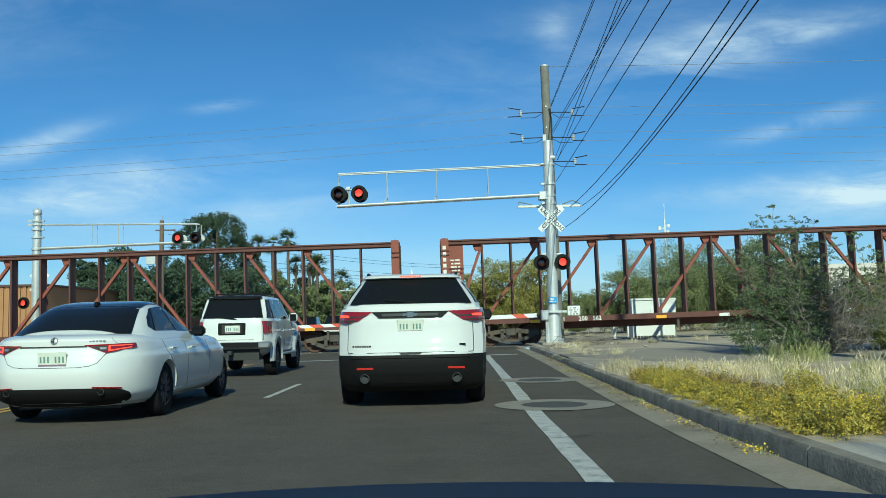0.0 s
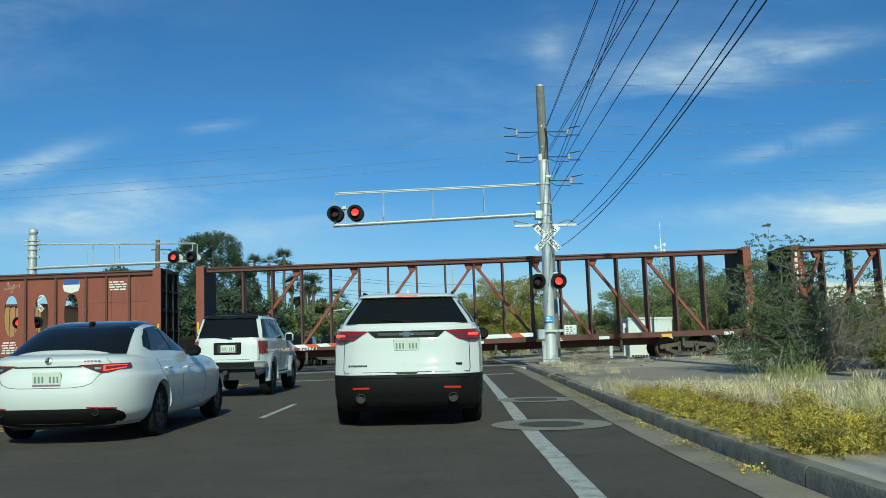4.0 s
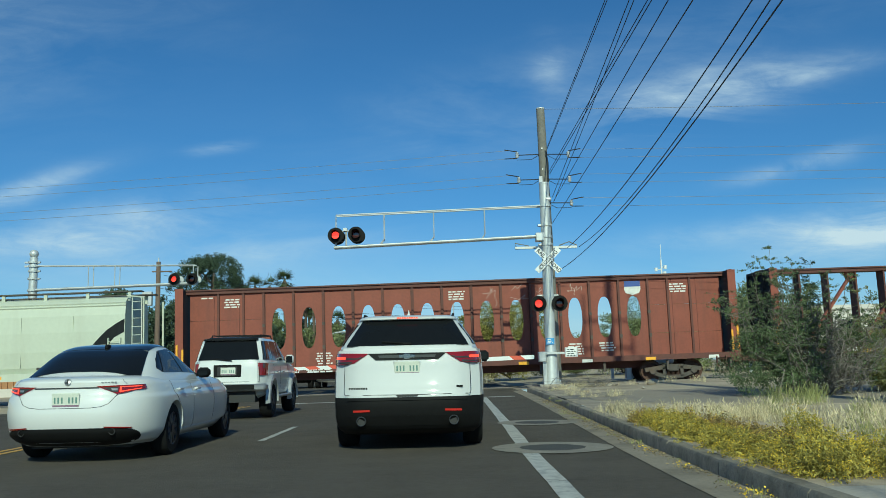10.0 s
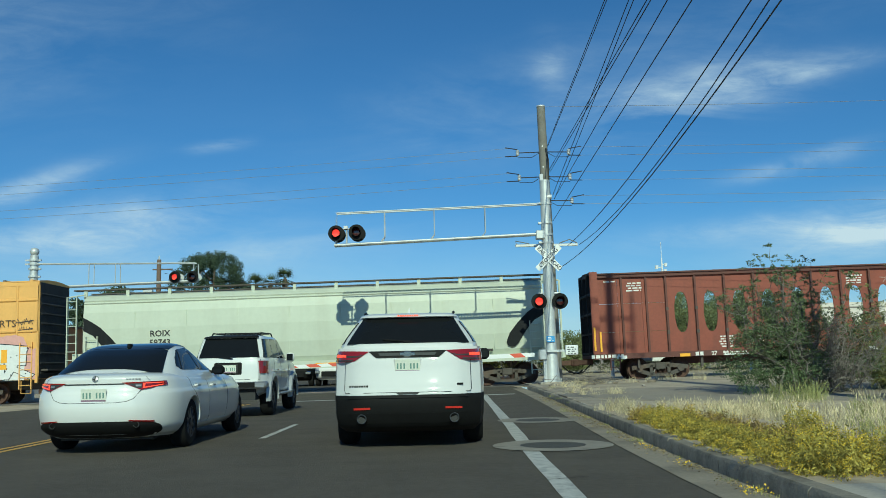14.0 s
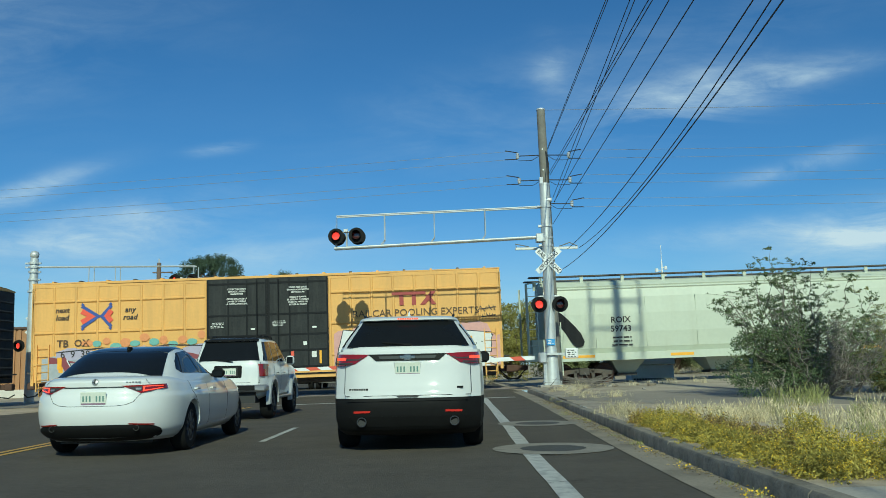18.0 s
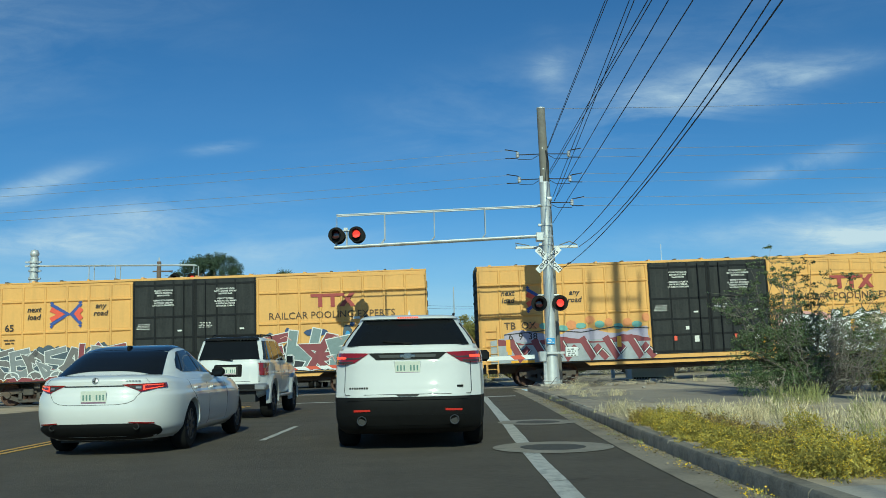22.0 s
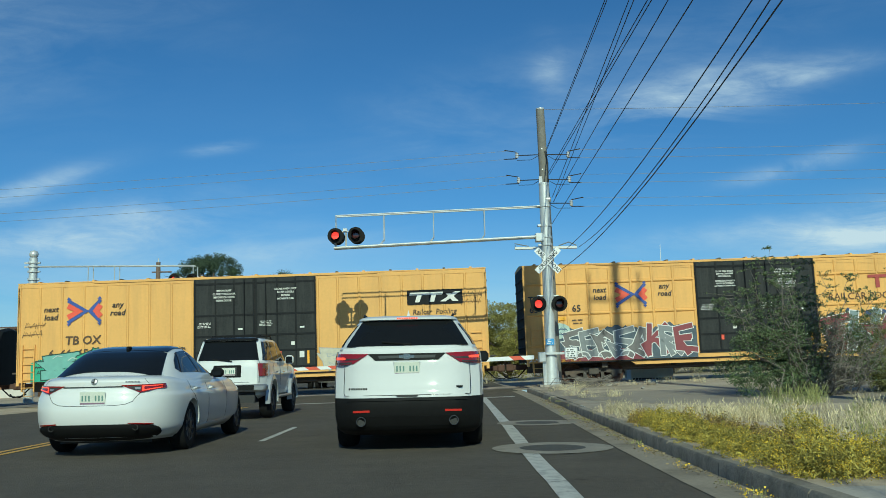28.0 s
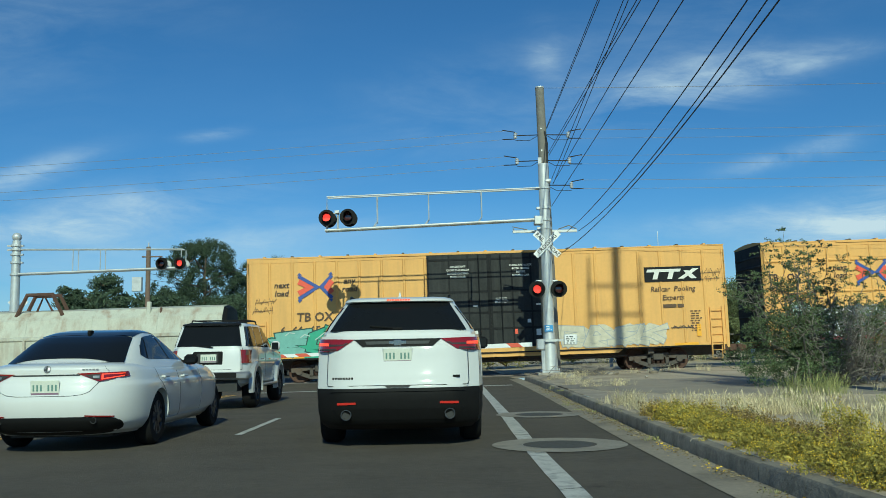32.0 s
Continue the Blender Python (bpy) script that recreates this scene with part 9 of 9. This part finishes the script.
# street lamps on curved masts
def street_lamp(x, y, h, way):
    ob = thing("street_lamp", pose(x, y, gz(x, y)), "pale grey street lamp on a curved mast", "street lamp", "street lamps")
    bm = B(); tube(bm, [(0, 0, 0), (0, 0, h - 1.3), (way * 0.15, 0, h - 0.7), (way * 0.55, 0, h - 0.25), (way * 1.2, 0, h), (way * 2.0, 0, h + 0.05)], 0.09, 8); part("mast", bm, GALV, ob, "", 50)
    bm = B(); box(bm, min(way * 1.9, way * 2.7), max(way * 1.9, way * 2.7), -0.15, 0.15, h - 0.03, h + 0.12, 0.04); part("lamp_head", bm, GALV, ob)
for x, y, h, w in ((-23.2, 100, 7.9, 1), (-13.6, 104, 5.4, 1), (-19.5, 140, 7.6, -1), (-14.2, 170, 7.6, 1), (11.2, 180, 7.6, -1)):
    street_lamp(x, y, h, w)
bm = B(); rod(bm, (1.25, 90, 0), (1.25, 90, 9.0), 0.08, 0.05, n=8)
solo("flag_mast", bm, GALV, "slim pale mast beyond the tracks", "mast")

# relay cabinet
CABW = mat("cabinet_white", (0.74, 0.75, 0.74), 0.45, var=0.06)
cab = thing("relay_cabinet", pose(10.12, 42.8, gz(10.1, 42.8) + 0.1) @ Matrix.Scale(0.89, 4), "white railway relay cabinet on a frame", "cabinet")
bm = B(); box(bm, -1.2, 1.2, 0, 1.8, 0.75, 1.95, 0.02); part("upper_case", bm, CABW, cab, "white steel case")
bm = B(); prism(bm, [(-1.26, 1.95), (1.26, 1.95), (1.2, 2.05), (-1.2, 2.05)], -0.06, 1.86); part("roof", bm, CABW, cab)
for x in (-0.6, 0.6):
    bm = B(); box(bm, x - 0.52, x + 0.52, -0.03, 0.0, 0.82, 1.88, 0.008); d = part("door", bm, CABW, cab); bm = B(); box(bm, x + 0.38, x + 0.42, -0.06, -0.03, 1.25, 1.45); part("handle", bm, GALV, d)
bm = B(); box(bm, -1.15, 1.15, 0.1, 1.7, -0.1, 0.72, 0.02); part("lower_case", bm, CABW, cab)
for k in range(14):
    x = -1.0 + k * 0.154
    bm = B(); box(bm, x - 0.05, x + 0.05, 0.05, 0.1, -0.12, 0.02); part("foot", bm, PLASTIC, cab)
bm = B(); rod(bm, (-1.45, 0, 0), (-1.45, 0, 1.7), 0.05, n=8); part("conduit", bm, CABW, cab); bm = B(); box(bm, -1.5, -1.3, -0.06, 0.06, 1.5, 1.75, 0.02); part("flood_lamp", bm, CABW, cab)

# antenna mast
am = thing("antenna_mast", pose(27.8, 110, gz(27.8, 110)), "slim white antenna mast with dishes", "antenna")
bm = B(); rod(bm, (0, 0, 0), (0, 0, 13.2), 0.15, 0.10, n=12); rod(bm, (0, 0, 13.0), (0, 0, 15.2), 0.04, n=6); part("mast", bm, CABW, am)
for x, z in ((-0.7, 12.0), (0.45, 12.3), (0.35, 11.5)):
    bm = B(); rod(bm, (x, -0.1, z - 0.22), (x, -0.1, z + 0.22), 0.2, n=10); rod(bm, (0, 0, z), (x, -0.1, z), 0.06, n=6); part("dish", bm, CABW, am)

# buildings: ribbed orange-brown wall, low brown roof block, pale block at the far right
ORANGE = mat("ribbed_cladding", (0.36, 0.19, 0.085), 0.7, var=0.12, scale=1.0, island=0.06)
DARKROOF = mat("brown_cladding", (0.10, 0.060, 0.045), 0.8, var=0.15, scale=1.0)
PALEW = mat("pale_stucco", (0.62, 0.58, 0.52), 0.9, var=0.08, scale=1.0)
b = thing("commercial_building", pose(-40.0, 62, -0.6), "low building with orange-brown ribbed metal wall", "building")
bm = B(); box(bm, -9, 11.8, 0.1, 14, 0, 4.9); part("wall", bm, ORANGE, b)
for k in range(52):
    x = -9 + k * 0.4
    bm = B(); box(bm, x, x + 0.24, 0.0, 0.1, 0, 4.9); part("rib", bm, ORANGE, b)
bm = B(); box(bm, -9.2, 12.0, -0.1, 14.2, 4.9, 5.05); part("roof_edge", bm, DARKROOF, b)
bm = B(); box(bm, -9, 11.8, -0.6, 0.0, 0, 0.7); part("plinth", bm, PALEW, b, "pale low plinth wall")
b = thing("commercial_building", pose(-26.0, 70, -0.5), "low dark brown flat-roofed building", "building")
bm = B(); box(bm, -4.2, 4.2, 0, 12, 0, 2.3); part("wall", bm, DARKROOF, b)
bm = B(); box(bm, -4.4, 4.4, -0.2, 12.2, 2.3, 2.5); part("roof_edge", bm, DARKROOF, b)
bm = B(); box(bm, 0.8, 1.8, -0.04, 0.0, 0, 2.1); part("door", bm, RUSTY, b)
b = thing("commercial_building", pose(62, 120, 0.9), "pale stucco building with flat roof", "building")
bm = B(); box(bm, -14, 22, 0, 20, 0, 6.6); part("wall", bm, PALEW, b)
bm = B(); box(bm, -14.3, 22.3, -0.3, 20.3, 6.6, 7.2); part("parapet", bm, PALEW, b)
for k in range(8):
    x = -12 + k * 4
    bm = B(); box(bm, x, x + 2.2, -0.05, 0.05, 3.6, 5.2); w = part("window", bm, CARGLASS, b); bm = B(); box(bm, x - 0.1, x + 2.3, -0.12, -0.04, 3.5, 3.6); part("sill", bm, PALEW, w)

# low fence posts and signs behind the crossing
for x, y, h in ((-13.0, 52, 1.1), (5.4, 46, 1.1), (8.6, 45, 1.0), (16.0, 46, 0.9), (20, 46, 0.9)):
    bm = B(); rod(bm, (0, 0, 0), (0, 0, h), 0.09, 0.09, n=10)
    solo("bollard", bm, CABW, "short white marker post by the track", "post", "marker posts", m=pose(x, y, gz(x, y)))


# vehicles waiting on the far side, seen under the train
def far_car(x, y, paint, label):
    ob = thing("car", pose(x, y, gz(x, y) , 0, 0, 180), label, "car", "waiting cars")
    lo = Shell([(0.35, 0.80, 0.0, 4.6), (0.5, 0.90, -0.1, 4.8), (0.95, 0.93, -0.1, 4.9), (1.12, 0.90, 0.0, 4.8)], 5)
    up = Shell([(1.1, 0.85, 0.6, 3.6), (1.5, 0.74, 0.9, 3.0), (1.78, 0.66, 1.1, 2.6)], 5)
    part("body", lo.mesh(40), paint, ob, "", 35); part("cabin", up.mesh(40), CARGLASS, ob, "", 35)
    for sg in (-1, 1):
        for yw in (0.9, 3.9):
            bm = B(); rod(bm, (sg * 0.66, yw, 0.36), (sg * 0.92, yw, 0.36), 0.36, n=20); part("wheel", bm, TYRE, ob)
        bm = B(); box(bm, sg * 0.72 - 0.16, sg * 0.72 + 0.16, 4.72, 4.86, 0.72, 0.9, 0.03); part("headlamp", bm, CHROME, ob)
    bm = B(); box(bm, -0.5, 0.5, 4.8, 4.92, 0.55, 0.85, 0.03); part("grille", bm, PLASTIC, ob)


far_car(-6.6, 56.6, CARWHITE, "white car waiting beyond the tracks")
far_car(-8.7, 57.2, PLASTIC, "dark car waiting beyond the tracks")


# ---- what moves ----
def motions():
    ts = [k * 0.5 for k in range(65)]
    for ob, mid in train_cars:
        walk(ob, [(t, car_pose(mid + travelled(t))) for t in ts])
    for w, x in wheelsets:
        walk(w, [(t, pose(x, 0, WHEEL_R, 0, math.degrees(travelled(t) / WHEEL_R), 0)) for t in [k * 0.1 for k in range(321)]])
    walk(sedan, [(t, pose(-4.41, 11.16 + d, 0)) for t, d in SEDAN_ROLL])
    for w, x, y in sedan_wheels:
        rows = []
        for (t0, d0), (t1, d1) in zip(SEDAN_ROLL, SEDAN_ROLL[1:]):
            rows.append((t0, d0))
        rows.append(SEDAN_ROLL[-1])
        walk(w, [(t, pose(x, y, 0.335, -math.degrees(d / 0.335), 0, 0)) for t, d in rows])
    walk(own, [(t, pose(0, d, 0)) for t, d in OWN_ROLL])
    # lamps flash by turns, each signal in its own time
    for lens, m, first in flash_lens:
        far_side = lens.parent.parent == far
        beat, on, off = (1.2542, 1.10, 0.46) if far_side else (1.3794, 0.01, 0.77)
        turn = 180.0 if first != far_side else 0.0
        rows = [(0.0, turn)]
        edges = sorted([on + beat * j for j in range(26)] + [off + beat * j for j in range(26)])
        for e in edges:
            if e > 31.9:
                break
            e = max(e, 0.1)
            for dt, da in ((-0.05, 0), (-0.0167, 60), (0.0167, 120), (0.05, 180)):
                rows.append((e + dt, turn + da))
            turn += 180.0
        rows.append((32.0, turn))
        walk(lens, [(t, m @ pose(0, 0, 0, 0, a, 0)) for t, a in rows])


motions()
